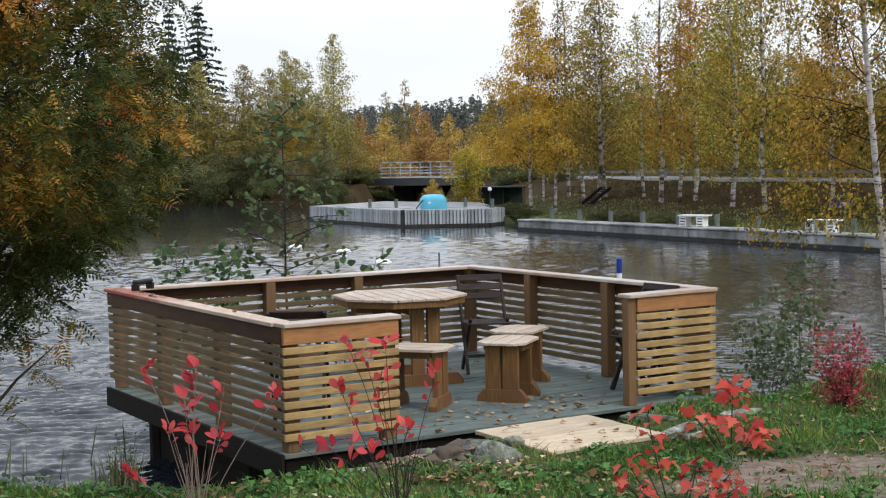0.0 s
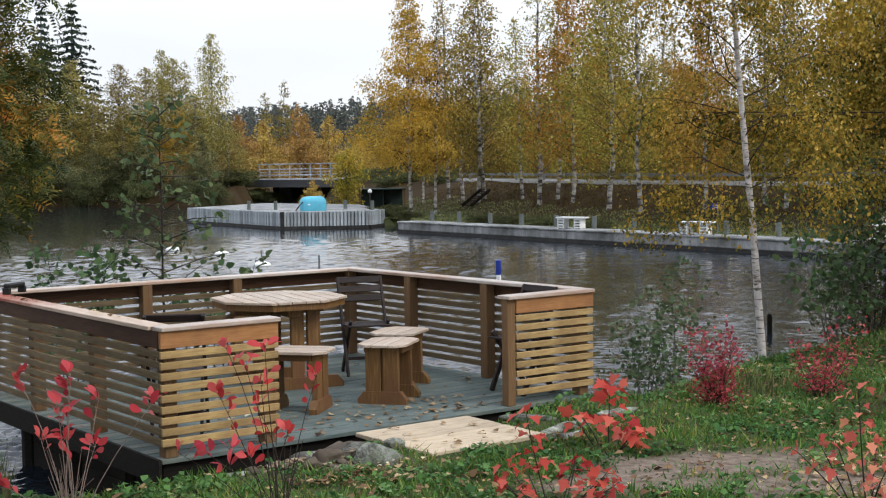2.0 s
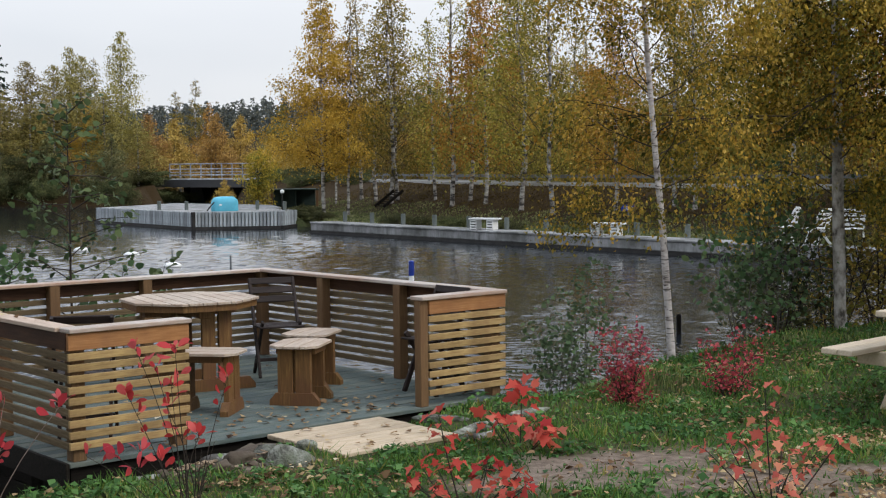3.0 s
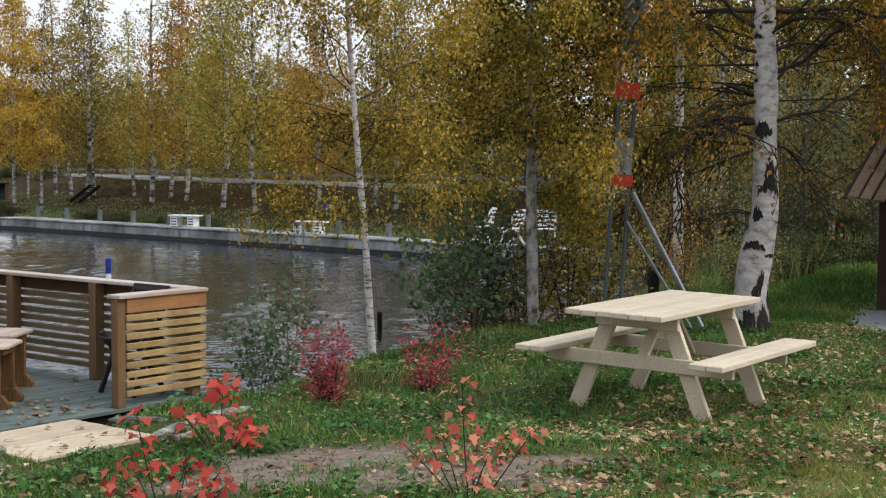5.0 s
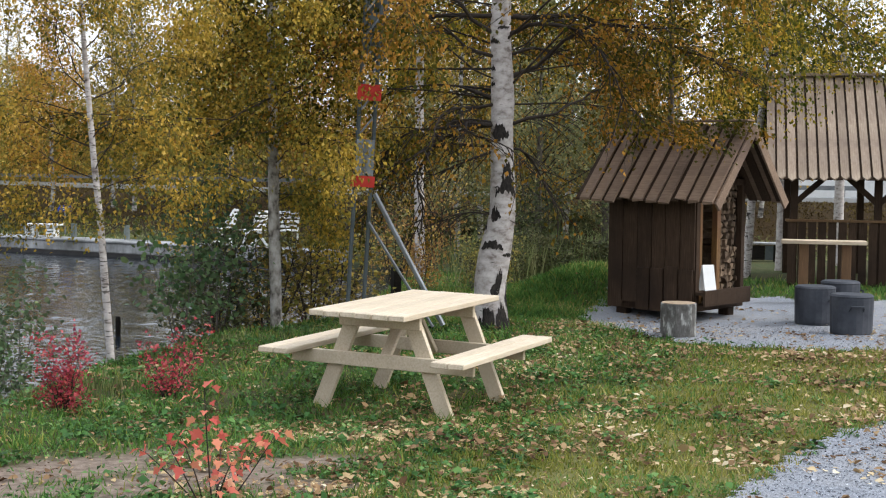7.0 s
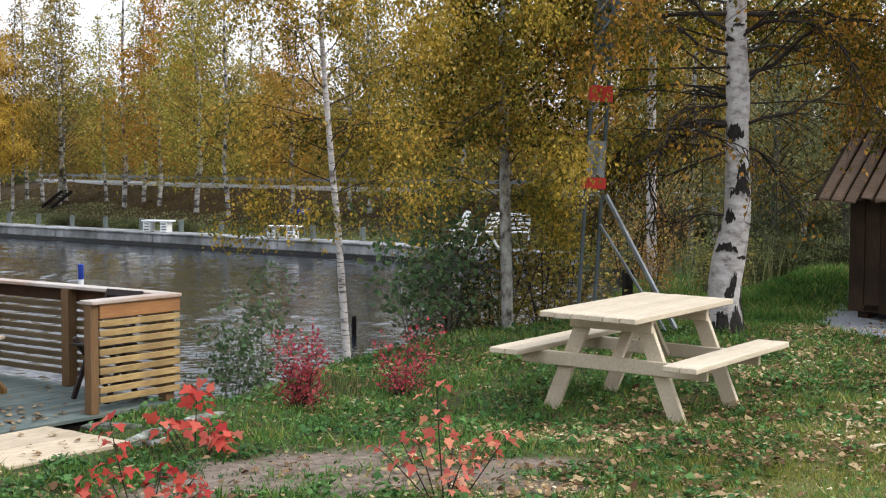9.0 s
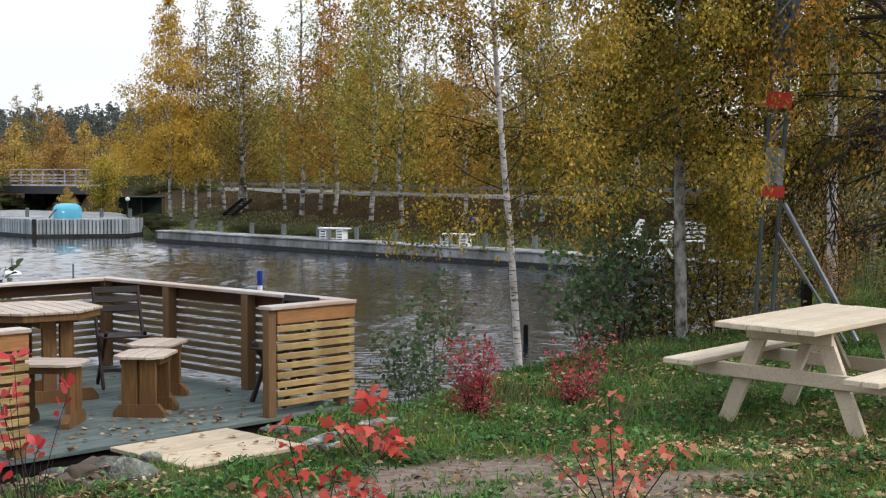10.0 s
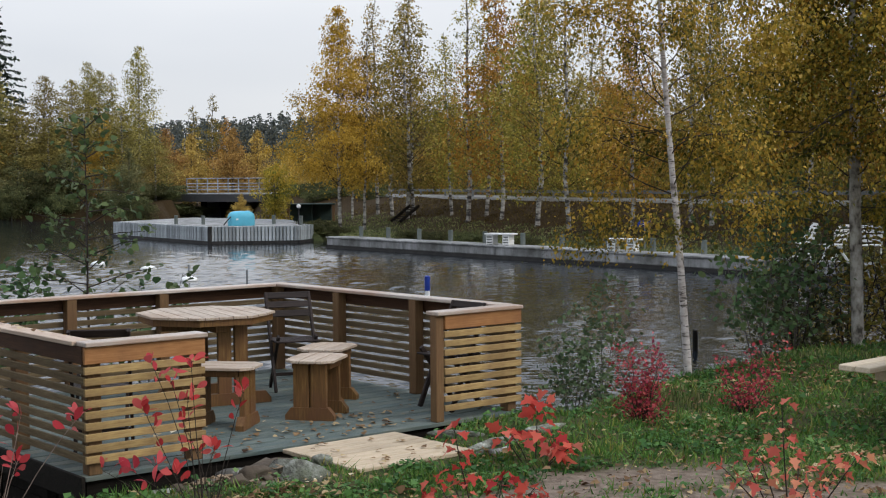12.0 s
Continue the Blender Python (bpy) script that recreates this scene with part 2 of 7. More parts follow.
CYAN_TUB = surface("light_blue_plastic", [(0.3, (0.10, 0.42, 0.56)), (0.8, (0.15, 0.52, 0.66))], 3, (1, 1, 1), 0.4, 0.1, 40, (0.09, 0.36, 0.48), 1.0)
BLACK_STEEL = surface("black_painted_steel", [(0.3, (0.012, 0.012, 0.012)), (0.8, (0.028, 0.027, 0.026))], 8, (1, 1, 1), 0.45, 0.2)
DARK_RUBBER = surface("dark_grey_tub", [(0.3, (0.028, 0.031, 0.038)), (0.8, (0.055, 0.06, 0.07))], 7, (1, 1, 1), 0.7, 0.3, 50, (0.065, 0.067, 0.075), 3)
FENDER = surface("green_grey_bollard", [(0.3, (0.10, 0.115, 0.105)), (0.8, (0.19, 0.21, 0.195))], 4, (1, 1, 1), 0.75, 0.3, 30, None, 1, 0.15)
ASPHALT = surface("wet_asphalt", [(0.3, (0.06, 0.06, 0.063)), (0.8, (0.10, 0.10, 0.105))], 3, (1, 1, 1), 0.32, 0.25, 30, (0.08, 0.08, 0.08), 0.4, spec=0.6)
PALE_EDGE = surface("pale_road_edge", [(0.3, (0.42, 0.42, 0.41)), (0.8, (0.58, 0.58, 0.57))], 2, (1, 1, 1), 0.8, 0.3)
GRAVEL = surface("grey_crushed_gravel", [(0.3, (0.13, 0.139, 0.156)), (0.55, (0.255, 0.270, 0.296)), (0.75, (0.43, 0.448, 0.48))], 55, (1, 1, 1), 0.9, 1.0, 70, (0.32, 0.315, 0.31), 0.7, 0, 0, 0.02)
FAR_BRIDGE = surface("bridge_concrete", [(0.3, (0.07, 0.068, 0.066)), (0.8, (0.15, 0.147, 0.14))], 1.2, (1, 1, 1), 0.85, 0.4, 8)
DARK_WALL = surface("shaded_green_shed", [(0.3, (0.02, 0.035, 0.03)), (0.8, (0.05, 0.075, 0.065))], 2, (1, 1, 1), 0.7, 0.3)

YELLOW_LEAF = foliage("golden_birch_leaves", [(0.05, (0.20, 0.14, 0.03)), (0.4, (0.40, 0.225, 0.035)), (0.65, (0.54, 0.30, 0.045)), (0.95, (0.64, 0.42, 0.11))], 0.18)
OLIVE_LEAF = foliage("olive_birch_leaves", [(0.05, (0.10, 0.10, 0.028)), (0.4, (0.20, 0.165, 0.036)), (0.65, (0.34, 0.24, 0.045)), (0.95, (0.58, 0.43, 0.15))], 0.22)
NEAR_BIRCH_LEAF = foliage("mixed_birch_leaves", [(0.05, (0.036, 0.046, 0.008)), (0.32, (0.090, 0.090, 0.012)), (0.55, (0.195, 0.148, 0.017)), (0.76, (0.36, 0.215, 0.022)), (0.93, (0.54, 0.33, 0.055))], 0.12, own=0.7, drift=1.9)
YOUNG_BIRCH_LEAF = foliage("yellowing_birch_leaves", [(0.05, (0.07, 0.08, 0.02)), (0.28, (0.18, 0.155, 0.030)), (0.50, (0.34, 0.235, 0.038)), (0.72, (0.50, 0.31, 0.045)), (0.92, (0.66, 0.45, 0.12))], 0.12)
PALE_OLIVE_LEAF = foliage("pale_olive_leaves", [(0.05, (0.125, 0.118, 0.042)), (0.4, (0.22, 0.19, 0.06)), (0.65, (0.33, 0.265, 0.075)), (0.95, (0.48, 0.385, 0.13))], 0.22, hue=0.012)
# greens lightened to carry the haze over the far shore in their colour
GREEN_LEAF = foliage("dull_green_leaves", [(0.1, (0.09, 0.10, 0.05)), (0.5, (0.18, 0.185, 0.08)), (0.8, (0.27, 0.25, 0.11)), (0.95, (0.38, 0.31, 0.14))], 0.25)
SHRUB_LEAF = foliage("dark_willow_leaves", [(0.1, (0.035, 0.045, 0.02)), (0.5, (0.08, 0.09, 0.036)), (0.8, (0.14, 0.14, 0.055)), (0.97, (0.22, 0.19, 0.08))], 0.3)
DARK_GREEN_LEAF = foliage("alder_leaves", [(0.1, (0.05, 0.085, 0.04)), (0.5, (0.095, 0.15, 0.06)), (0.8, (0.15, 0.21, 0.085)), (0.97, (0.27, 0.28, 0.13))], 0.15, 0.35, 0.35)
LIGHT_ALDER_LEAF = foliage("pale_alder_leaves", [(0.1, (0.05, 0.08, 0.042)), (0.5, (0.095, 0.135, 0.062)), (0.8, (0.155, 0.195, 0.09)), (0.97, (0.36, 0.31, 0.12))], 0.15, 0.35, 0.35)
ORANGE_LEAF = foliage("russet_leaves", [(0.1, (0.22, 0.13, 0.05)), (0.4, (0.36, 0.22, 0.07)), (0.7, (0.48, 0.30, 0.09)), (0.95, (0.58, 0.40, 0.14))], 0.25)
ROWAN_LEAF = foliage("rowan_leaves", [(0.05, (0.028, 0.046, 0.017)), (0.42, (0.058, 0.080, 0.023)), (0.57, (0.13, 0.130, 0.027)), (0.69, (0.32, 0.215, 0.034)), (0.82, (0.48, 0.25, 0.042)), (0.95, (0.52, 0.18, 0.045))], 0.05, own=0.32, drift=2.2, patch_size=1.25)
RED_LEAF = foliage("crimson_leaves", [(0.1, (0.26, 0.022, 0.03)), (0.5, (0.52, 0.055, 0.065)), (0.85, (0.64, 0.12, 0.12)), (0.97, (0.62, 0.34, 0.30))], 0.1, 0.4, 0.4, 0.005)
MAPLE_RED_LEAF = foliage("coral_maple_leaves", [(0.1, (0.38, 0.036, 0.032)), (0.5, (0.56, 0.088, 0.066)), (0.8, (0.66, 0.16, 0.115)), (0.97, (0.66, 0.31, 0.23))], 0.1, 0.4, 0.5, 0.005)
MAPLE_ORANGE_LEAF = foliage("orange_maple_leaves", [(0.1, (0.50, 0.085, 0.070)), (0.45, (0.66, 0.19, 0.13)), (0.78, (0.72, 0.30, 0.17)), (0.97, (0.72, 0.45, 0.28))], 0.05, 0.4, 0.5, 0.005)
BARBERRY_LEAF = foliage("dark_red_shrub_leaves", [(0.1, (0.24, 0.030, 0.042)), (0.5, (0.44, 0.070, 0.085)), (0.85, (0.56, 0.14, 0.13)), (0.97, (0.58, 0.28, 0.15))], 0.12, 0.4, 0.5, 0.01)
SPRUCE_LEAF = foliage("spruce_needles", [(0.1, (0.014, 0.024, 0.017)), (0.6, (0.03, 0.048, 0.033)), (0.95, (0.055, 0.075, 0.05))], 0.1, 0.1)
# greyed blue and lightened: the distance haze is put into these leaf colours
FAR_WOOD_HAZE_LEAF = foliage("far_forest", [(0.1, (0.07, 0.085, 0.085)), (0.5, (0.10, 0.115, 0.105)), (0.85, (0.15, 0.145, 0.105)), (0.97, (0.22, 0.17, 0.10))], 0.1, 0.2)
GRASS_BLADE = foliage("lawn_blades", [(0.05, (0.034, 0.076, 0.019)), (0.45, (0.082, 0.175, 0.038)), (0.75, (0.152, 0.27, 0.060)), (0.96, (0.36, 0.32, 0.12))], 0.0, 0.32, 0.5, 0.0)
WEED_LEAF = foliage("lawn_weeds", [(0.05, (0.026, 0.062, 0.022)), (0.45, (0.062, 0.145, 0.042)), (0.75, (0.12, 0.235, 0.065)), (0.96, (0.24, 0.32, 0.12))], 0.0, 0.25, 0.4, 0.0)
REED_BLADE = foliage("reed_blades", [(0.05, (0.07, 0.09, 0.035)), (0.5, (0.16, 0.19, 0.07)), (0.9, (0.34, 0.33, 0.16))], 0.1, 0.35)
DRY_BLADE = foliage("yellowing_lawn_blades", [(0.05, (0.085, 0.105, 0.022)), (0.45, (0.185, 0.198, 0.040)), (0.75, (0.31, 0.29, 0.068)), (0.96, (0.47, 0.40, 0.17))], 0.0, 0.35, 0.5, 0.0)
# bank brown made darker, with the shade under the trees in the colour
BANK_BLADE = foliage("rough_bank_blades", [(0.05, (0.036, 0.025, 0.010)), (0.45, (0.075, 0.052, 0.018)), (0.75, (0.12, 0.090, 0.030)), (0.96, (0.19, 0.145, 0.05))], 0.0, 0.3, 0.6, 0.0)
LITTER_LEAF = foliage("fallen_leaves", [(0.05, (0.045, 0.025, 0.015)), (0.28, (0.125, 0.070, 0.036)), (0.54, (0.27, 0.17, 0.088)), (0.80, (0.46, 0.34, 0.18)), (1.0, (0.67, 0.59, 0.43))], 0.0, 0.15, 0.7, 0.0)
PEBBLE = foliage("crushed_stone", [(0.05, (0.06, 0.064, 0.072)), (0.5, (0.22, 0.232, 0.255)), (0.95, (0.46, 0.475, 0.50))], 0.0, 0.0, 0.8, 0.0, 1.0, 0.3)


def near_bark(name, scar_from, line_from=0.64):
    """White birch bark: dark cracks in triangles, thin cross lines, rough black foot."""
    m, n, l, b = shader(name)
    base = noise_node(n, l, 9, 6, (1, 1, 1.6))
    r = ramp_node(n, [(0.32, (0.20, 0.165, 0.145)), (0.46, (0.42, 0.375, 0.345)), (0.58, (0.53, 0.485, 0.455)), (0.75, (0.64, 0.595, 0.57))])
    l.new(base.outputs["Fac"], r.inputs["Fac"])
    lines = noise_node(n, l, 8, 5, (1.1, 1.1, 6))
    lr = ramp_node(n, [(line_from, (0, 0, 0)), (line_from + 0.06, (1, 1, 1))])
    l.new(lines.outputs["Fac"], lr.inputs["Fac"])
    col = mix_node(n, l, r.outputs["Color"], (0.10, 0.085, 0.07), lr.outputs["Color"])
    scar = noise_node(n, l, 3.4, 4, (1.3, 1.3, 0.9), 0.55)
    sr = ramp_node(n, [(scar_from, (0, 0, 0)), (scar_from + 0.03, (1, 1, 1))])
    l.new(scar.outputs["Fac"], sr.inputs["Fac"])
    col = mix_node(n, l, col, (0.022, 0.018, 0.015), sr.outputs["Color"])
    l.new(col, b.inputs["Base Color"])
    bp = n.new("ShaderNodeBump")
    bp.inputs["Strength"].default_value, bp.inputs["Distance"].default_value = 0.7, 0.012
    l.new(scar.outputs["Fac"], bp.inputs["Height"])
    l.new(bp.outputs["Normal"], b.inputs["Normal"])
    b.inputs["Roughness"].default_value, b.inputs["Specular IOR Level"].default_value = 0.75, 0.15
    return m


NEAR_BARK = near_bark("white_birch_bark", 0.68)
YOUNG_BARK = near_bark("young_birch_bark", 0.58, 0.56)
MOTTLED_BARK = surface("mottled_grey_birch_bark", [(0.36, (0.06, 0.052, 0.042)), (0.47, (0.28, 0.255, 0.22)), (0.62, (0.48, 0.45, 0.41))], 9, (1, 1, 0.7), 0.85, 0.6, 40)
SCAR_BARK = surface("black_bark_scar", [(0.3, (0.012, 0.010, 0.009)), (0.8, (0.05, 0.042, 0.036))], 30, (1, 1, 0.5), 0.9, 0.8, 60, None, 1, 0, 0, 0.01)


def ground_material():
    """Turf with bare earth: the earth's share is an attribute of the sheet, from the plan of the worn patches."""
    m, n, l, b = shader("turf_and_earth")
    big, small = noise_node(n, l, 0.5, 5), noise_node(n, l, 14, 5)
    g = ramp_node(n, [(0.3, (0.024, 0.032, 0.014)), (0.5, (0.048, 0.062, 0.024)), (0.72, (0.10, 0.095, 0.042))])
    l.new(small.outputs["Fac"], g.inputs["Fac"])
    dry = ramp_node(n, [(0.45, (0, 0, 0)), (0.75, (1, 1, 1))])
    l.new(big.outputs["Fac"], dry.inputs["Fac"])
    turf = mix_node(n, l, g.outputs["Color"], (0.095, 0.072, 0.04), dry.outputs["Color"])
    at3 = n.new("ShaderNodeAttribute")
    at3.attribute_name = "parched"
    turf = mix_node(n, l, turf, (0.12, 0.115, 0.042), at3.outputs["Fac"])
    e = ramp_node(n, [(0.3, (0.115, 0.087, 0.066)), (0.6, (0.22, 0.172, 0.135)), (0.8, (0.33, 0.27, 0.22))])
    l.new(small.outputs["Fac"], e.inputs["Fac"])
    # litter brown, lowered further so the canopy's shade sits in the colour
    br = ramp_node(n, [(0.3, (0.020, 0.013, 0.006)), (0.6, (0.044, 0.028, 0.012)), (0.8, (0.08, 0.055, 0.022))])
    l.new(small.outputs["Fac"], br.inputs["Fac"])
    at, at2 = n.new("ShaderNodeAttribute"), n.new("ShaderNodeAttribute")
    at.attribute_name, at2.attribute_name = "earth", "bank"
    col = mix_node(n, l, turf, br.outputs["Color"], at2.outputs["Fac"])
    col = mix_node(n, l, col, e.outputs["Color"], at.outputs["Fac"])
    l.new(col, b.inputs["Base Color"])
    bp = n.new("ShaderNodeBump")
    bp.inputs["Strength"].default_value, bp.inputs["Distance"].default_value = 0.8, 0.03
    l.new(small.outputs["Fac"], bp.inputs["Height"])
    l.new(bp.outputs["Normal"], b.inputs["Normal"])
    b.inputs["Roughness"].default_value, b.inputs["Specular IOR Level"].default_value = 0.95, 0.06
    return m


def water_material():
    m, n, l, b = shader("dark_rippled_water")
    b.inputs["Base Color"].default_value = (0.012, 0.016, 0.021, 1)
    b.inputs["Roughness"].default_value, b.inputs["IOR"].default_value = 0.03, 1.333
    w2 = noise_node(n, l, 7.0, 3, (0.9, 1.7, 1), 0.55)
    bp = n.new("ShaderNodeBump")
    bp.inputs["Strength"].default_value, bp.inputs["Distance"].default_value = 1.0, 0.006
    l.new(w2.outputs["Fac"], bp.inputs["Height"])
    l.new(bp.outputs["Normal"], b.inputs["Normal"])
    return m


GROUND, WATER = ground_material(), water_material()


# ---- mesh tools ----
class Shape:
    """Gathers vertices and faces of one mesh."""

    def __init__(self):
        self.v, self.f = [], []

    def add(self, verts, faces):
        k = len(self.v)
        self.v += [tuple(p) for p in verts]
        self.f += [tuple(k + i for i in q) for q in faces]
        return self

    def box(self, x0, x1, y0, y1, z0, z1, c=0.0, m=None):
        """A box with chamfered edges c; m places it."""
        bm = bmesh.new()
        bmesh.ops.create_cube(bm, size=1.0)
        for p in bm.verts:
            p.co = Vector(((x0 + x1) / 2 + p.co.x * (x1 - x0), (y0 + y1) / 2 + p.co.y * (y1 - y0), (z0 + z1) / 2 + p.co.z * (z1 - z0)))
        if c:
            bmesh.ops.bevel(bm, geom=list(bm.edges), offset=c, segments=1, affect="EDGES")
        if m is not None:
            bm.transform(m)
        bm.verts.index_update()
        self.add([p.co for p in bm.verts], [[q.index for q in fc.verts] for fc in bm.faces])
        bm.free()
        return self

    def prism(self, outline, h0, h1, m=None, c=0.0):
        """An outline in x, y raised from h0 to h1, its upper rim chamfered by c."""
        k = len(outline)
        mid = Vector((sum(p[0] for p in outline) / k, sum(p[1] for p in outline) / k))
        rings = [[(p[0], p[1], h0) for p in outline]]
        if c:
            rings.append([(p[0], p[1], h1 - c) for p in outline])
            ins = []
            for p in outline:
                d = Vector(p[:2]) - mid
                d = d * (1 - c / max(d.length, 1e-6))
                ins.append((mid.x + d.x, mid.y + d.y, h1))
            rings.append(ins)
        else:
            rings.append([(p[0], p[1], h1) for p in outline])
        v = [Vector(p) for r in rings for p in r]
        if m is not None:
            v = [m @ p for p in v]
        f = [list(range(k))[::-1], list(range((len(rings) - 1) * k, len(rings) * k))]
        for j in range(len(rings) - 1):
            f += [[j * k + i, j * k + (i + 1) % k, (j + 1) * k + (i + 1) % k, (j + 1) * k + i] for i in range(k)]
        return self.add(v, f)

    def tube(self, pts, radii, sides=6, cap=True):
        pts = [Vector(p) for p in pts]
        k = len(self.v)
        ref = Vector((0.31, 0.95, 0.05))
        for i, p in enumerate(pts):
            d = (pts[min(i + 1, len(pts) - 1)] - pts[max(i - 1, 0)]).normalized()
            a = d.cross(ref if abs(d.dot(ref)) < 0.95 else Vector((1, 0, 0))).normalized()
            b = d.cross(a)
            r = radii[i] if isinstance(radii, (list, tuple)) else radii
            for s in range(sides):
                t = 2 * math.pi * s / sides
                self.v.append(tuple(p + a * (r * math.cos(t)) + b * (r * math.sin(t))))
        for i in range(len(pts) - 1):
            for s in range(sides):
                q = (s + 1) % sides
                self.f.append((k + i * sides + s, k + (i + 1) * sides + s, k + (i + 1) * sides + q, k + i * sides + q))
        if cap:
            self.f.append(tuple(k + s for s in range(sides)))
            e = k + (len(pts) - 1) * sides
            self.f.append(tuple(e + s for s in range(sides))[::-1])
        return self

    def mesh(self, name, material, smooth=False):
        me = bpy.data.meshes.new(name)
        me.from_pydata(self.v, [], self.f)
        me.materials.append(material)
        if smooth:
            me.polygons.foreach_set("use_smooth", [True] * len(me.polygons))
        me.update()
        return me


def part(name, shape, material, parent, label="", smooth=False, m=None):
    """One mesh object under a thing or a part; shape is a Shape or a mesh that other pieces share."""
    ob = new(name, shape.mesh(name, material, smooth) if isinstance(shape, Shape) else shape)
    ob.parent = parent
    if m is not None:
        ob.matrix_basis = m
    if label:
        tagged(ob, label)
    return ob


def thing(name, label, category, m=None, group="", kind=""):
    ob = new(name)
    ob.empty_display_size = 0.2
    if m is not None:
        ob.matrix_basis = m
    return tagged(ob, label, category, group, kind)


def solo(name, shape, material, label, category, m=None, group="", kind="", smooth=False):
    ob = new(name, shape.mesh(name, material, smooth) if isinstance(shape, Shape) else shape)
    if m is not None:
        ob.matrix_basis = m
    return tagged(ob, label, category, group, kind)


def quads_mesh(name, corners, material):
    """A mesh of many loose faces from an array (count, corners, 3)."""
    n, k = corners.shape[:2]
    me = bpy.data.meshes.new(name)
    me.vertices.add(n * k)
    me.vertices.foreach_set("co", corners.reshape(-1).astype(np.float32))
    me.loops.add(n * k)
    me.loops.foreach_set("vertex_index", np.arange(n * k, dtype=np.int32))
    me.polygons.add(n)
    me.polygons.foreach_set("loop_start", np.arange(0, n * k, k, dtype=np.int32))
    me.polygons.foreach_set("loop_total", np.full(n, k, dtype=np.int32))
    me.materials.append(material)
    me.update(calc_edges=True)
    return me


def unit(a):
    return a / np.maximum(np.linalg.norm(a, axis=-1, keepdims=True), 1e-9)


LEAF_OUTLINE = np.array([(0, 0), (0.42, 0.3), (0.30, 0.72), (0, 1.0), (-0.30, 0.72), (-0.42, 0.3)])
QUAD_OUTLINE = np.array([(0, 0), (0.38, 0.45), (0, 1.0), (-0.38, 0.45)])
TRI_OUTLINE = np.array([(0.36, 0.15), (0, 1.05), (-0.36, 0.25)])
BROAD_OUTLINE = np.array([(0, 0), (0.17, 0.22), (0.27, 0.52), (0.20, 0.82), (0, 1.0), (-0.20, 0.82), (-0.27, 0.52), (-0.17, 0.22)])
NARROW_OUTLINE = np.array([(0, 0), (0.17, 0.4), (0, 1.0), (-0.17, 0.4)])
MAPLE_OUTLINE = np.array([(0, 0), (0.34, -0.02), (0.26, 0.16), (0.56, 0.38), (0.40, 0.42), (0.34, 0.52), (0.20, 0.56), (0.17, 0.80), (0, 1.0), (-0.17, 0.80), (-0.20, 0.56), (-0.34, 0.52), (-0.40, 0.42), (-0.56, 0.38), (-0.26, 0.16), (-0.34, -0.02)])


def leaves(pos, along, size, rng, outline=QUAD_OUTLINE, tilt=0.6, spread=0.35):
    """Leaf faces: pos (n, 3), the way each one points (n, 3), its length (n,)."""
    n = len(pos)
    along = unit(along + rng.normal(0, spread, (n, 3)))
    up = unit(np.array([0, 0, 1.0]) + rng.normal(0, tilt, (n, 3)))
    side = unit(np.cross(along, up))
    nor = np.cross(side, along)
    o = outline
    fold = np.abs(o[:, 0])[None, :, None] * 0.35 - (o[:, 1] ** 2)[None, :, None] * 0.12
    s = np.asarray(size).reshape(-1, 1, 1)
    return pos[:, None] + s * (side[:, None] * o[None, :, :1] + along[:, None] * o[None, :, 1:2] + nor[:, None] * fold)


# ---- the lie of the land ----
WATER_Z = -0.6
SHORE = [(-120, -150), (-120, 6), (-30, 7.4), (-9, 8.6), (-3.8, 9.15), (-1.6, 8.9), (0.0, 10.0), (1.6, 11.0), (2.6, 12.2), (3.4, 13.4), (4.5, 14.2), (6.0, 15.2), (7.0, 15.6), (8.9, 17.6), (11.2, 20.6),
         (14.2, 24.8), (17.2, 28.4), (16.1, 30.0), (13.05, 34.1), (3.35, 52.0), (3.4, 57.5), (1.9, 57.0), (-1.3, 57.0), (-6.0, 66.4), (-5.0, 90), (-9, 96), (-20, 101), (-36, 100), (-60, 92), (-300, 80), (-900, 100), (-900, 2600), (1500, 2600), (1500, -150)]
ROAD = [(-60, 120), (-25, 112), (-5, 108), (5, 98), (10.5, 82), (13.5, 64), (16, 54), (19, 47), (25, 37.5), (33, 29), (45, 21), (70, 10)]


def seg_dist(px, py, line, closed):
    best = np.full(px.shape, 1e9)
    pts = line + line[:1] if closed else line
    for (ax, ay), (bx, by) in zip(pts[:-1], pts[1:]):
        dx, dy = bx - ax, by - ay
        t = np.clip(((px - ax) * dx + (py - ay) * dy) / (dx * dx + dy * dy), 0, 1)
        best = np.minimum(best, np.hypot(px - ax - t * dx, py - ay - t * dy))
    return best


def inside(px, py, poly):
    hit = np.zeros(px.shape, bool)
    for (ax, ay), (bx, by) in zip(poly, poly[1:] + poly[:1]):
        with np.errstate(divide="ignore", invalid="ignore"):
            cross = ((ay > py) != (by > py)) & (px < (bx - ax) * (py - ay) / (by - ay) + ax)
        hit ^= cross
    return hit


def smooth(a, b, x):
    t = np.clip((x - a) / (b - a), 0, 1)
    return t * t * (3 - 2 * t)


def wobble(x, y, s):
    return np.sin(x / s + 1.3) * np.cos(y / s * 1.17 + 0.4) * 0.5 + np.sin(x / s * 2.3 + y / s * 1.9) * 0.3 + np.sin(y / s * 4.1 - x / s * 3.3) * 0.2


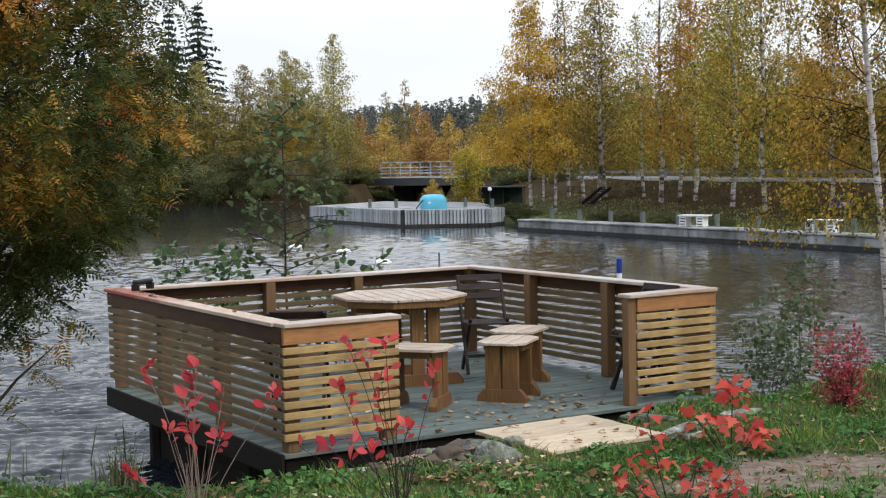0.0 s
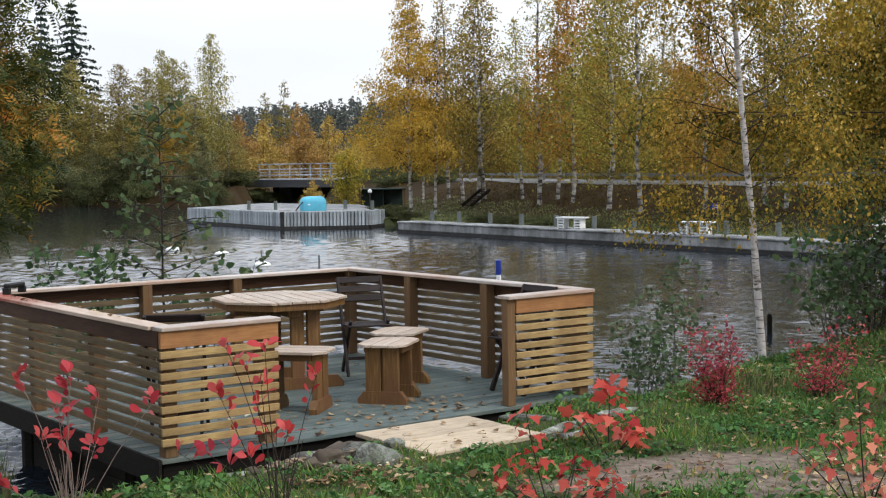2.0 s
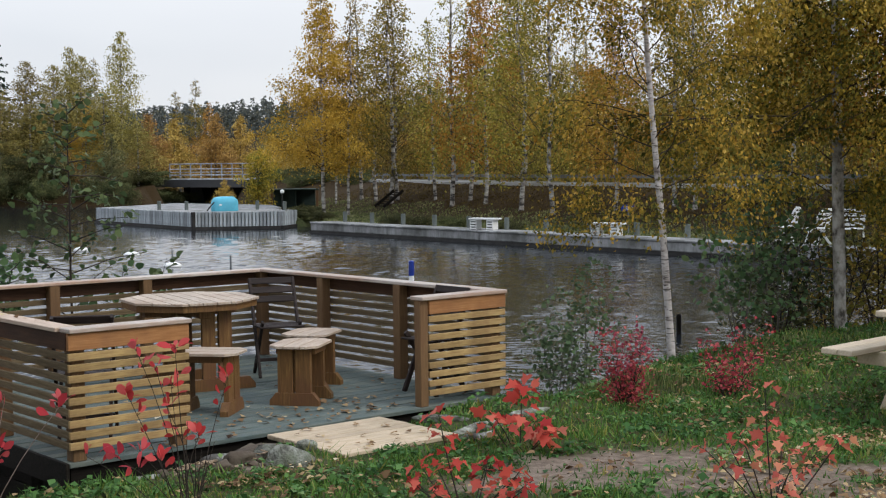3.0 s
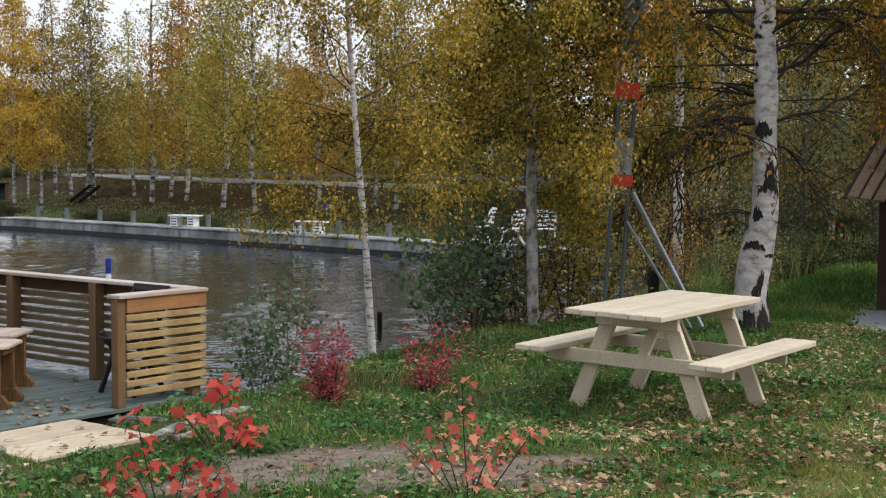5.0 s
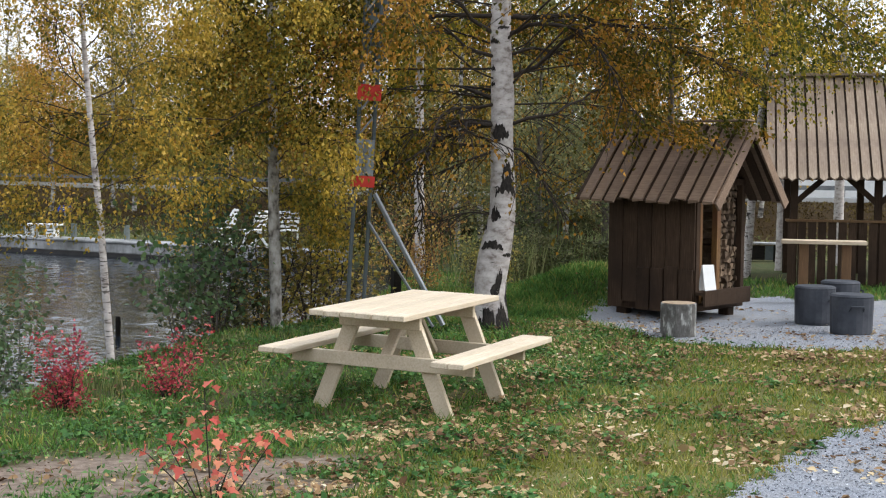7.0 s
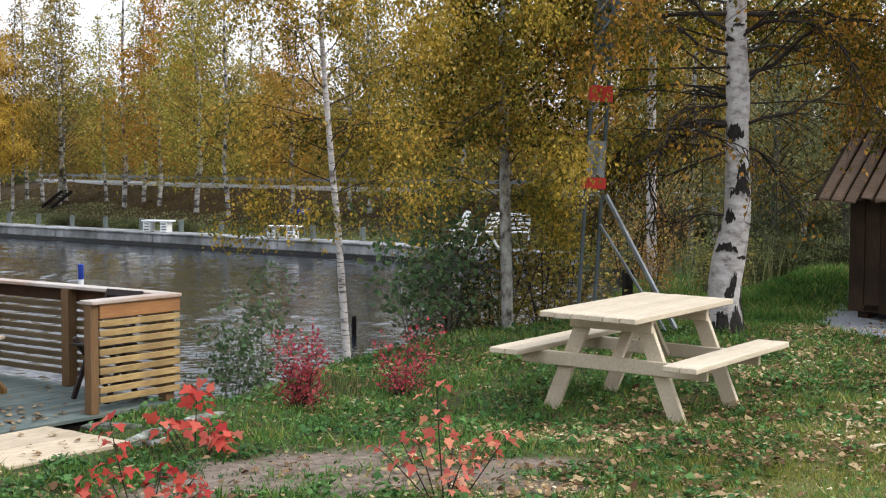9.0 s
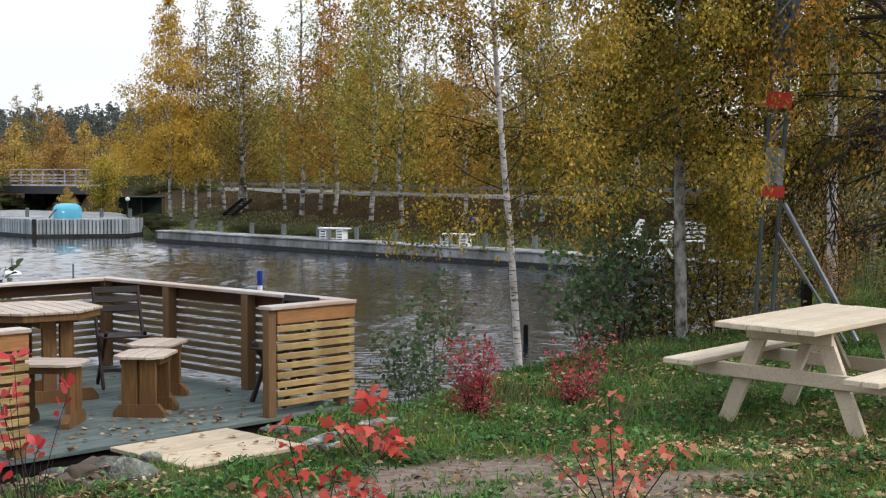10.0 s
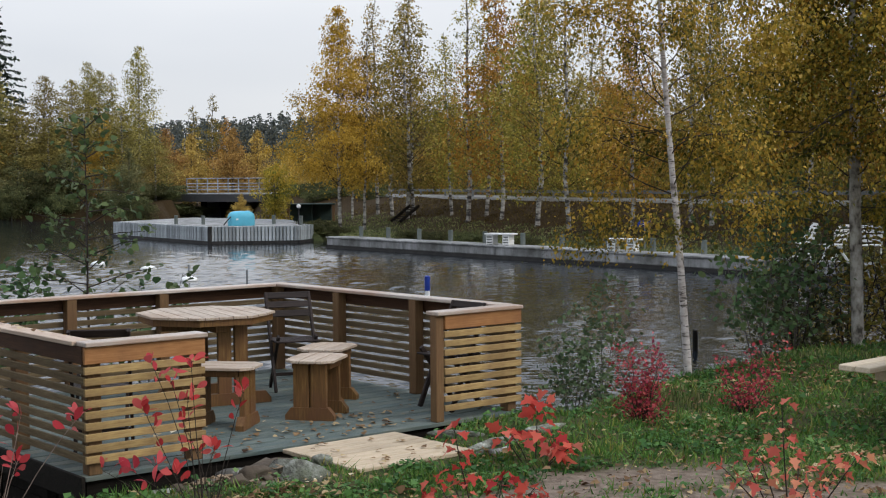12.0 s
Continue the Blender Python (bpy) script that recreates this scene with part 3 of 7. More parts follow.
def land(x, y):
    """Height of the ground."""
    x, y = np.asarray(x, float), np.asarray(y, float)
    d = np.where(inside(x, y, SHORE), 1, -1) * seg_dist(x, y, SHORE, True)
    r = np.hypot(x, y)
    far = smooth(22, 30, y + 0.25 * np.abs(x))
    near = 0.16 * smooth(8.5, 3.5, r) - 0.05 * smooth(9, 12, r) * smooth(5, 2, np.abs(x - 1)) + 0.025 * wobble(x, y, 0.9) + 0.03 * wobble(x, y, 3.1)
    near = near + 0.12 * np.exp(-((x - 2.0) / 0.8) ** 2 - ((y - 10.2) / 0.55) ** 2)
    near = near - 0.11 * np.exp(-((x - 5.5) / 1.5) ** 2 - ((y - 9.3) / 1.1) ** 2) + 0.50 * np.exp(-((x - 12.0) / 1.1) ** 2 - ((y - 15.3) / 1.0) ** 2)
    road = seg_dist(x, y, ROAD, False)
    beyond = smooth(110, 400, r) * 10 * smooth(-0.25, 0.05, np.arctan2(x, y)) + smooth(120, 420, r) * 3
    gap = 1 - smooth(3.6, 2.8, np.abs(x + 2.6)) * (y > 84)
    bank = -0.26 - 0.5 * (1 - gap) + 1.26 * smooth(9.0, 2.6, road) * gap + 0.06 * wobble(x, y, 2.5)
    bank = np.where(x < -5.6, 0.1 + 0.2 * wobble(x, y, 4.0) + 0.6 * smooth(12, 2.6, road), bank) + beyond
    top = near * (1 - far) + bank * far
    soft = np.where((y > 31) & (x > -7) & (x < 17.2) & (y < 70), 0.25, 1.1)
    low = WATER_Z - 1.1
    return low + (top - low) * smooth(-soft, soft, d + 0.12 * wobble(x, y, 0.7) * (soft > 0.5))


EARTH = [(2.35, 8.2, 0.9, 0.40), (2.95, 7.5, 0.7, 0.40), (3.4, 7.0, 0.35, 0.2), (1.75, 7.85, 0.55, 0.30), (2.55, 8.25, 0.75, 0.30), (2.75, 7.45, 0.6, 0.35), (-0.25, 8.68, 0.75, 0.24), (2.0, 7.65, 0.5, 0.25), (3.6, 7.6, 0.5, 0.25)]


def bare(x, y):
    e = np.zeros(np.shape(x))
    for ex, ey, a, b in EARTH:
        e = np.maximum(e, smooth(1.25, 0.6, np.hypot((x - ex) / a, (y - ey) / b) + 0.35 * wobble(x, y, 0.22)))
    return e


def parched(x, y):
    """Yellowed, trodden turf along the gravel path and yard."""
    d = seg_dist(x, y, [(4.0, 5.0), (6.6, 6.6), (9.5, 8.6), (12, 9.0)], False)
    return smooth(2.9, 0.4, d + 0.7 * wobble(x, y, 0.8)) * (x > 3)


def make_ground():
    az = np.radians(np.concatenate([np.arange(-180, -24, 6), np.arange(-24, 60, 0.4), np.arange(60, 180, 6)]))
    rad = np.concatenate([[0.3, 1.2, 2.2, 3.2], np.geomspace(4, 16, 90), np.geomspace(16.5, 130, 110), np.geomspace(140, 2400, 22)])
    A, R = np.meshgrid(az, rad)
    X, Y = R * np.sin(A), R * np.cos(A)
    Z = land(X, Y)
    na, nr = len(az), len(rad)
    verts = np.stack([X, Y, Z], -1).reshape(-1, 3)
    idx = np.arange(na * nr).reshape(nr, na)
    nxt = np.roll(idx, -1, axis=1)
    faces = np.stack([idx[:-1], nxt[:-1], nxt[1:], idx[1:]], -1).reshape(-1, 4)[:, ::-1]
    me = bpy.data.meshes.new("ground")
    me.from_pydata(verts.tolist(), [], faces.tolist() + [idx[0].tolist()])
    me.materials.append(GROUND)
    a1, a2 = me.attributes.new("earth", "FLOAT", "POINT"), me.attributes.new("bank", "FLOAT", "POINT")
    a1.data.foreach_set("value", bare(verts[:, 0], verts[:, 1]).astype(np.float32))
    road = seg_dist(verts[:, 0], verts[:, 1], ROAD, False)
    slope = smooth(9.5, 7.0, road) * (verts[:, 1] > 22) + smooth(62, 72, np.hypot(verts[:, 0], verts[:, 1])) + smooth(30, 36, verts[:, 0])
    a2.data.foreach_set("value", np.clip(slope, 0, 1).astype(np.float32))
    a3 = me.attributes.new("parched", "FLOAT", "POINT")
    a3.data.foreach_set("value", parched(verts[:, 0], verts[:, 1]).astype(np.float32))
    me.polygons.foreach_set("use_smooth", [True] * len(me.polygons))
    ob = new("ground", me)
    return tagged(ob, "patchy autumn lawn with bare earth sloping to the water", "ground", kind="structure")


make_ground()


def waves(x, y):
    """Short wind ripples: many small crests that run across the inlet; height fades with distance from the eye and to
    the right, to fit the view.
    """
    r2 = np.random.default_rng(17)
    z = np.zeros(x.shape)
    for i in range(24):
        lam = 0.075 * (0.30 / 0.075) ** (i / 23)
        a = math.radians(90 + r2.normal(4, 30))
        k = 6.2832 / lam
        bend = 0.5 * wobble(x + 3 * i, y - 2 * i, 2.3 + 0.1 * i)
        amp = 0.030 * lam ** 1.0 * (0.55 + 0.6 * wobble(x + 7 * i, y + 5 * i, 4.0 * lam + 1.0))
        z += amp * np.sin(k * (x * math.cos(a) + y * math.sin(a)) + bend + r2.uniform(0, 6.283))
    r = np.hypot(x, y)
    return z * (1.0 - 0.85 * smooth(28, 62, r)) * smooth(130, 80, r) * (1.1 - 0.64 * smooth(-2, 4, x - 0.12 * (y - 14)))


def make_water():
    az = np.radians(np.concatenate([[-100, -70, -45], np.arange(-24, 40, 0.24), [50, 60, 75]]))
    rad = np.concatenate([[3.0], np.exp(np.arange(math.log(8.0), math.log(24), 0.0026)), np.exp(np.arange(math.log(24.05), math.log(72), 0.0034)), np.geomspace(73, 140, 40), [400, 900]])
    A, R = np.meshgrid(az, rad)
    X, Y = R * np.sin(A), R * np.cos(A)
    Z = np.where((Y > 88) | (R > 120), 0, waves(X, Y)) + WATER_Z
    idx = np.arange(X.size).reshape(X.shape)
    f = np.stack([idx[:-1, :-1], idx[1:, :-1], idx[1:, 1:], idx[:-1, 1:]], -1).reshape(-1, 4)
    me = bpy.data.meshes.new("water")
    me.from_pydata(np.stack([X, Y, Z], -1).reshape(-1, 3).tolist(), [], f.tolist())
    me.materials.append(WATER)
    me.polygons.foreach_set("use_smooth", [True] * len(me.polygons))
    tagged(new("water", me), "dark rippled lake water reflecting trees and sky", "water", kind="structure")


make_water()


def ribbon(name, outline, lift, material, label, category, step=0.25):
    """A thin sheet that follows the ground inside an outline."""
    xs = [p[0] for p in outline]
    ys = [p[1] for p in outline]
    nx, ny = int((max(xs) - min(xs)) / step) + 2, int((max(ys) - min(ys)) / step) + 2
    gx, gy = np.meshgrid(min(xs) + np.arange(nx) * step, min(ys) + np.arange(ny) * step)
    jx, jy = gx + 0.3 * step * wobble(gx, gy, 0.31), gy + 0.3 * step * wobble(gy, gx, 0.27)
    ok = inside(jx + 0.16 * wobble(gx, gy, 0.45) + 0.08 * wobble(gy, gx, 0.09), jy + 0.12 * wobble(gx, gy, 0.23) + 0.06 * wobble(gx, gy, 0.07), outline)
    z = land(jx, jy) + lift
    idx = np.arange(nx * ny).reshape(ny, nx)
    keep = ok[:-1, :-1]
    f = np.stack([idx[:-1, :-1], idx[:-1, 1:], idx[1:, 1:], idx[1:, :-1]], -1)[keep]
    s = Shape()
    s.v = np.stack([jx, jy, z], -1).reshape(-1, 3).tolist()
    s.f = f.tolist()
    return solo(name, s, material, label, category, kind="structure", smooth=True)


YARD = [(10.4, 13.6), (10.0, 12.4), (9.9, 11.0), (10.4, 9.9), (11.6, 9.2), (14, 8.4), (20, 8), (18.5, 10.6), (16.2, 12.9), (14.9, 14.1), (14.85, 14.5), (14.3, 14.75), (12, 14.6)]
PATH = [(8.9, 6.98), (7.7, 6.66), (7.0, 6.40), (6.2, 6.04), (5.5, 5.67), (4.9, 5.2), (4.2, 4.0), (6, 1.0), (14, 2), (14, 6.8)]
ribbon("gravel_yard", YARD, 0.012, GRAVEL, "grey crushed gravel yard round the wood shelter", "gravel", 0.09)
ribbon("gravel_path", PATH, 0.012, GRAVEL, "grey crushed gravel path with fallen leaves", "path", 0.05)


def strip(line, off0, off1, z0, z1, s):
    """A band along a line between two offsets; z as height above the road's bed."""
    pts = [Vector((x, y)) for x, y in line]
    n = len(pts)
    rows = []
    for i, p in enumerate(pts):
        d = (pts[min(i + 1, n - 1)] - pts[max(i - 1, 0)]).normalized()
        q = Vector((d.y, -d.x))
        rows.append([(p.x + q.x * off0, p.y + q.y * off0, z0), (p.x + q.x * off1, p.y + q.y * off1, z0), (p.x + q.x * off1, p.y + q.y * off1, z1), (p.x + q.x * off0, p.y + q.y * off0, z1)])
    v = [p for r in rows for p in r]
    f = []
    for i in range(n - 1):
        for k in range(4):
            f.append((i * 4 + k, i * 4 + (k + 1) % 4, i * 4 + 4 + (k + 1) % 4, i * 4 + 4 + k))
    s.add(v, f)
    return s


def dense(line, step):
    out = []
    for (ax, ay), (bx, by) in zip(line[:-1], line[1:]):
        k = max(1, int(math.hypot(bx - ax, by - ay) / step))
        out += [(ax + (bx - ax) * i / k, ay + (by - ay) * i / k) for i in range(k)]
    return out + [line[-1]]


solo("road", strip(ROAD, -2.4, 2.4, 0.5, 1.06, Shape()), ASPHALT, "grey asphalt road on a low embankment", "road", kind="structure")
solo("road_kerb", strip(ROAD[3:], 2.4, 2.75, 0.98, 1.12, Shape()), PALE_EDGE, "pale concrete kerb along the road", "kerb", kind="structure")


# low white hall added beyond the road to give a bright band of unknown source
HALL = pose(34.2, 36.4, 0.0, 0, 0, -51.4)
hall = thing("storage_hall", "long low white hall added for a bright band beyond the road", "building", HALL)
part("wall", Shape().box(0, 12, 0, 5, -0.1, 2.9, 0.02), WHITE_PAINT, hall)
part("plinth", Shape().box(-0.03, 12.03, -0.03, 5.03, -0.8, -0.105, 0.02), CONCRETE, hall, "grey concrete plinth")
part("roof", Shape().add([(-0.2, -0.15, 2.905), (12.2, -0.15, 2.905), (12.2, 5.15, 2.905), (-0.2, 5.15, 2.905), (-0.2, 2.5, 3.7), (12.2, 2.5, 3.7)], [(3, 2, 1, 0), (0, 1, 5, 4), (2, 3, 4, 5), (0, 4, 3), (1, 2, 5)]), GALV, hall, "low grey metal roof")

# guard rail along the road
rail_line = dense([(4, 99.5)] + ROAD[4:10], 4.0)
guard = thing("guard_rail", "long galvanised steel guard rail on posts beside the road", "guard rail")
part("beam", strip(rail_line, 2.05, 2.12, 1.33, 1.46, Shape()), GALV, guard)
post_mesh = Shape().box(-0.05, 0.05, -0.05, 0.05, 0, 0.42, 0.008).mesh("post", GALV)
for x, y in rail_line:
    part("post", post_mesh, GALV, guard, m=pose(x - 1.7, y - 1.05, 1.03))

# concrete quay with its dark fender band
QUAY = [(2.85, 51.70), (5.28, 47.23), (7.70, 42.75), (10.12, 38.27), (12.55, 33.80), (15.03, 29.23)]
quay = thing("quay_wall", "long low pale concrete quay with a dark waterline", "quay", kind="structure")
for a, b in zip(QUAY[:-1], QUAY[1:]):
    L = math.hypot(b[0] - a[0], b[1] - a[1])
    m = pose(a[0], a[1], WATER_Z, 0, 0, math.degrees(math.atan2(b[1] - a[1], b[0] - a[0])))
    part("wall_block", Shape().box(0.01, L - 0.01, 0.0, 0.75, 0.10, 0.36, 0.02), CONCRETE, quay, m=m)
    part("coping", Shape().box(0.0, L, -0.04, 0.95, 0.36, 0.42, 0.015), CONCRETE, quay, m=m)
    part("fender_band", Shape().box(0.0, L, -0.05, 0.6, -0.5, 0.10, 0.0), TAR_BAND, quay, "dark wet timber band at the waterline", m=m)

PILES = [(-6.3, 65.3), (-1.6, 56.0), (1.9, 55.9), (2.6, 57.6)]
pier = thing("sheet_pile_pier", "pier of pale weathered vertical sheet piles with a concrete top", "pier", kind="structure")
rng = np.random.default_rng(5)
sheet_mesh = Shape().add([(0, 0, 0), (0.06, -0.07, 0), (0.24, -0.07, 0), (0.30, 0, 0), (0.30, 0.12, 0), (0, 0.12, 0)] + [(0, 0, 1), (0.06, -0.07, 1), (0.24, -0.07, 1), (0.30, 0, 1), (0.30, 0.12, 1), (0, 0.12, 1)],
                         [(0, 1, 7, 6), (1, 2, 8, 7), (2, 3, 9, 8), (3, 4, 10, 9), (5, 0, 6, 11), (6, 7, 8, 9, 10, 11)]).mesh("sheet_pile", PILE_STEEL)
for a, b in zip(PILES[:-1], PILES[1:]):
    L = math.hypot(b[0] - a[0], b[1] - a[1])
    turn = math.degrees(math.atan2(b[1] - a[1], b[0] - a[0]))
    k = int(L / 0.145)
    for i in range(k):
        t = (i + 0.02) / k
        w = rng.uniform(0.88, 1.0)
        part("sheet_pile", sheet_mesh, PILE_STEEL, pier, m=pose(a[0] + (b[0] - a[0]) * t, a[1] + (b[1] - a[1]) * t, WATER_Z - 0.1 + rng.uniform(-0.012, 0.012), 0, 0, turn) @ Matrix.Diagonal((w * L / k / 0.3, rng.uniform(0.6, 1.1), 0.80, 1)))
    m = pose(a[0], a[1], WATER_Z, 0, 0, turn)
    part("fender_band", Shape().box(0, L, -0.12, 0.1, -0.4, 0.12), TAR_BAND, pier, "dark wet timber band", m=m)
part("fender_pile", Shape().tube([(-1.62, 55.88, -1.2), (-1.62, 55.88, 0.12)], 0.09, 8), TAR_BAND, pier, "black upright fender pile")
slab = Shape().prism([(-6.2, 65.5), (-1.55, 56.15), (1.85, 56.05), (2.5, 57.8), (1.8, 66), (-3, 72)], 0.02, 0.10)
part("deck_slab", slab, CONCRETE, pier)

# bridge
bridge = thing("bridge", "low road bridge of grey concrete with steel railings", "bridge")
BM = pose(-4.75, 106.5, 0, 0, 0, -8)
part("girder", Shape().box(0, 7.2, 0, 5, 0.48, 0.98, 0.05), FAR_BRIDGE, bridge, m=BM)
part("deck_edge", Shape().box(-0.1, 7.6, -0.25, 0.0, 1.0, 1.14, 0.03), PILE_STEEL, bridge, "grey steel deck edge", m=BM)
for x, w in ((1.5, 1.2), (4.3, 0.6)):
    part("abutment", Shape().add([(x, 0.1, -1.2), (x + w, 0.1, -1.2), (x + w * 0.7, 0.1, 0.48), (x, 0.1, 0.48), (x, 4.9, -1.2), (x + w, 4.9, -1.2), (x + w * 0.7, 4.9, 0.48), (x, 4.9, 0.48)],
                                 [(0, 1, 2, 3), (5, 4, 7, 6), (1, 5, 6, 2), (4, 0, 3, 7), (3, 2, 6, 7)]), FAR_BRIDGE, bridge, m=BM)
# near-black sheet behind the opening, standing in for the shade under the bridge
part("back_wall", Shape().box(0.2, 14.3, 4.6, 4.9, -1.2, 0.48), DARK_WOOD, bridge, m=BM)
rail_post = Shape().box(-0.05, 0.05, -0.06, 0.06, 0.0, 1.08, 0.01).mesh("railing_post", PILE_STEEL)
for i in range(10):
    part("railing_post", rail_post, PILE_STEEL, bridge, m=BM @ pose(i * 0.79, -0.12, 1.18) @ Matrix.Diagonal((0.8, 0.8, 1, 1)))
for z, h in ((1.34, 0.10), (1.58, 0.06), (1.82, 0.06), (2.20, 0.08)):
    part("railing_bar", Shape().box(-0.05, 7.4, -0.2, -0.12, z, z + h, 0.02), PILE_STEEL, bridge, m=BM)


# ---- the terrace on the shore ----
U_ANG = 31.96
TM = pose(-1.051, 8.815, 0, 0, 0, U_ANG)
W, D, H = 3.79, 3.54, 0.86
OPEN0, OPEN1 = 0.87, 2.92
terrace = thing("wooden_terrace", "wooden terrace over the water with slatted pine railings", "terrace", TM)
rng = np.random.default_rng(11)


def deck_boards():
    k = 29
    step = D / k
    me = Shape().box(-W / 2, W / 2, -step / 2 + 0.004, step / 2 - 0.004, -0.03, 0, 0.003).mesh("deck_board", DECK_WOOD)
    for i in range(k):
        part("deck_board", me, DECK_WOOD, terrace, m=pose(W / 2 + rng.uniform(-0.006, 0.006), (i + 0.5) * step, rng.uniform(-0.002, 0.002), 0, 0, 180 * (i % 2)))


def deck_frame():
    for y in (0.05, D - 0.09):
        part("edge_joist", Shape().box(0.02, W - 0.02, y, y + 0.05, -0.19, -0.032, 0.004), DARK_WOOD, terrace, "black tarred edge beam")
    for x in (0.02, 1.2, 2.5, W - 0.07):
        part("cross_joist", Shape().box(x, x + 0.05, 0.1, D - 0.1, -0.19, -0.032, 0.004), DARK_WOOD, terrace, "black tarred joist")
    # near-black boards set back here put the shade under the deck into colour
    for z in (-0.22, -0.41, -0.60):
        part("side_skirt", Shape().box(0.30, 0.33, 0.30, D - 0.30, z, z + 0.183, 0.003), DARK_WOOD, terrace, "near-black board filling the dark void under the deck")
        part("front_skirt", Shape().box(0.34, W - 0.3, 0.26, 0.29, z, z + 0.183, 0.003), DARK_WOOD, terrace, "near-black board filling the dark void under the deck")
    part("edge_board", Shape().box(-0.035, -0.009, 0.0, D, -0.16, 0.004, 0.004), DARK_WOOD, terrace, "black tarred edge board")
    for x in (0.35, W - 0.35):
        for y in (1.2, 2.2, D - 0.3):
            part("support_pole", Shape().tube([(x, y, -1.6), (x, y, -0.19)], 0.11, 10), DARK_WOOD, terrace, "black timber pile")


SLAT_H, SLAT_T, SLAT_STEP, SLAT_TOP = 0.048, 0.022, 0.0717, H - 0.158


def panel(m, x0, x1, lap0=0.0, lap1=0.0, fascia=None, rail=None):
    """One side of the railing: local x along it, y to the inside; slats and fascia outside, rail board on top."""
    L = x1 - x0
    top = part("railing", Shape().box(x0 - lap0, x1 + lap1, -0.025, 0.125, H - 0.03, H, 0.005), rail or RAIL_TOP, terrace, "slatted railing side with a pale flat rail board", m=m)
    wood = PINE_SHADED if fascia else PINE_NEW
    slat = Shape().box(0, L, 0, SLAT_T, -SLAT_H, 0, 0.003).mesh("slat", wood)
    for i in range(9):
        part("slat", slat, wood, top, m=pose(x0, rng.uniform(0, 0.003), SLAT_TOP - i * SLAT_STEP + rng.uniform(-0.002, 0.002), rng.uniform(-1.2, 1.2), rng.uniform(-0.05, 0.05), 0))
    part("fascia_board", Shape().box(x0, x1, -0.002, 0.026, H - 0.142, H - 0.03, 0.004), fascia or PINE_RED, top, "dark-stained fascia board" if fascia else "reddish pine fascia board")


def post(x, y, z0=0.0, s=0.095):
    part("railing_post", Shape().box(x - s / 2, x + s / 2, y - s / 2, y + s / 2, z0, H - 0.031, 0.005), PINE_POST, terrace)


deck_boards()
deck_frame()
ident = Matrix.Identity(4)
panel(ident, 0.0, OPEN0, 0.0, 0.01)
panel(ident, OPEN1 + 0.06, W, 0.09, 0.0)
left = pose(0, D, 0, 0, 0, -90)
panel(left, 0.0, D - 0.03, 0.02, -0.10, FASCIA_DARK, RAIL_REFLECTION)
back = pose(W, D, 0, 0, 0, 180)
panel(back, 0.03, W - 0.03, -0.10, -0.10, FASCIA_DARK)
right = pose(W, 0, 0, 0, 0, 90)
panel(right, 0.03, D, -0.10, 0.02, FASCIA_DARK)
for x, y in ((0.08, 0.08), (OPEN0 - 0.06, 0.075), (W - 0.08, 0.08), (0.075, 1.2), (0.075, 2.38), (0.08, D - 0.08), (1.50, D - 0.075), (2.42, D - 0.075), (W - 0.08, D - 0.08), (W - 0.075, 2.42), (W - 0.075, 1.27)):
    post(x, y)

post(OPEN1 + 0.02, 0.052, 0.0, 0.078)

# entry platform of pale planks
ramp = thing("plank_platform", "low entry platform of pale new planks with fallen leaves", "platform", TM @ pose(1.40, -1.01, 0.0))
ramp_plank = Shape().box(0, 0.99, 0.003, 0.110, -0.03, 0.0, 0.004).mesh("plank", RAMP_WOOD)
for i in range(8):
    part("plank", ramp_plank, RAMP_WOOD, ramp, m=pose(rng.uniform(-0.006, 0.006), i * 0.113, 0.012 + rng.uniform(0, 0.003)))
for x in (0.08, 0.48, 0.86):
    part("bearer", Shape().box(x, x + 0.05, 0.01, 0.9, -0.12, -0.019, 0.004), DARK_WOOD, ramp)


def trestle(parent, x, y, turn, h, foot, up_w, gap):
    """A leg frame: a chamfered foot bar and two uprights with a gap."""
    m = pose(x, y, 0, 0, 0, turn)
    f = foot / 2
    side = [(-f, 0.0), (f, 0.0), (f, 0.04), (f - 0.05, 0.10), (-f + 0.05, 0.10), (-f, 0.04)]
    part("foot", Shape().prism(side, -0.032, 0.032, m @ pose(0, 0, 0, 90, 0, 0)), STOOL_WOOD, parent)
    for sx in (-1, 1):
        c = sx * (gap + up_w) / 2
        part("leg", Shape().box(c - up_w / 2, c + up_w / 2, -0.022, 0.022, 0.09, h, 0.004, m), STOOL_WOOD, parent)


def planked_top(parent, outline, planks, z, thick, name="top_plank"):
    """A cut-cornered top of parallel planks (along y)."""
    xs = [p[0] for p in outline]
    x0, w = min(xs), (max(xs) - min(xs)) / planks

    def clip(poly, c, sign):
        out = []
        for a, b in zip(poly, poly[1:] + poly[:1]):
            da, db = sign * (a[0] - c), sign * (b[0] - c)
            if da >= 0:
                out.append(a)
            if da * db < 0:
                t = da / (da - db)
                out.append((a[0] + (b[0] - a[0]) * t, a[1] + (b[1] - a[1]) * t))
        return out
    for i in range(planks):
        p = clip(clip(list(outline), x0 + i * w + 0.005, 1), x0 + (i + 1) * w - 0.005, -1)
        part(name, Shape().prism(p, z - thick, z, None, 0.004), TOP_WOOD, parent)


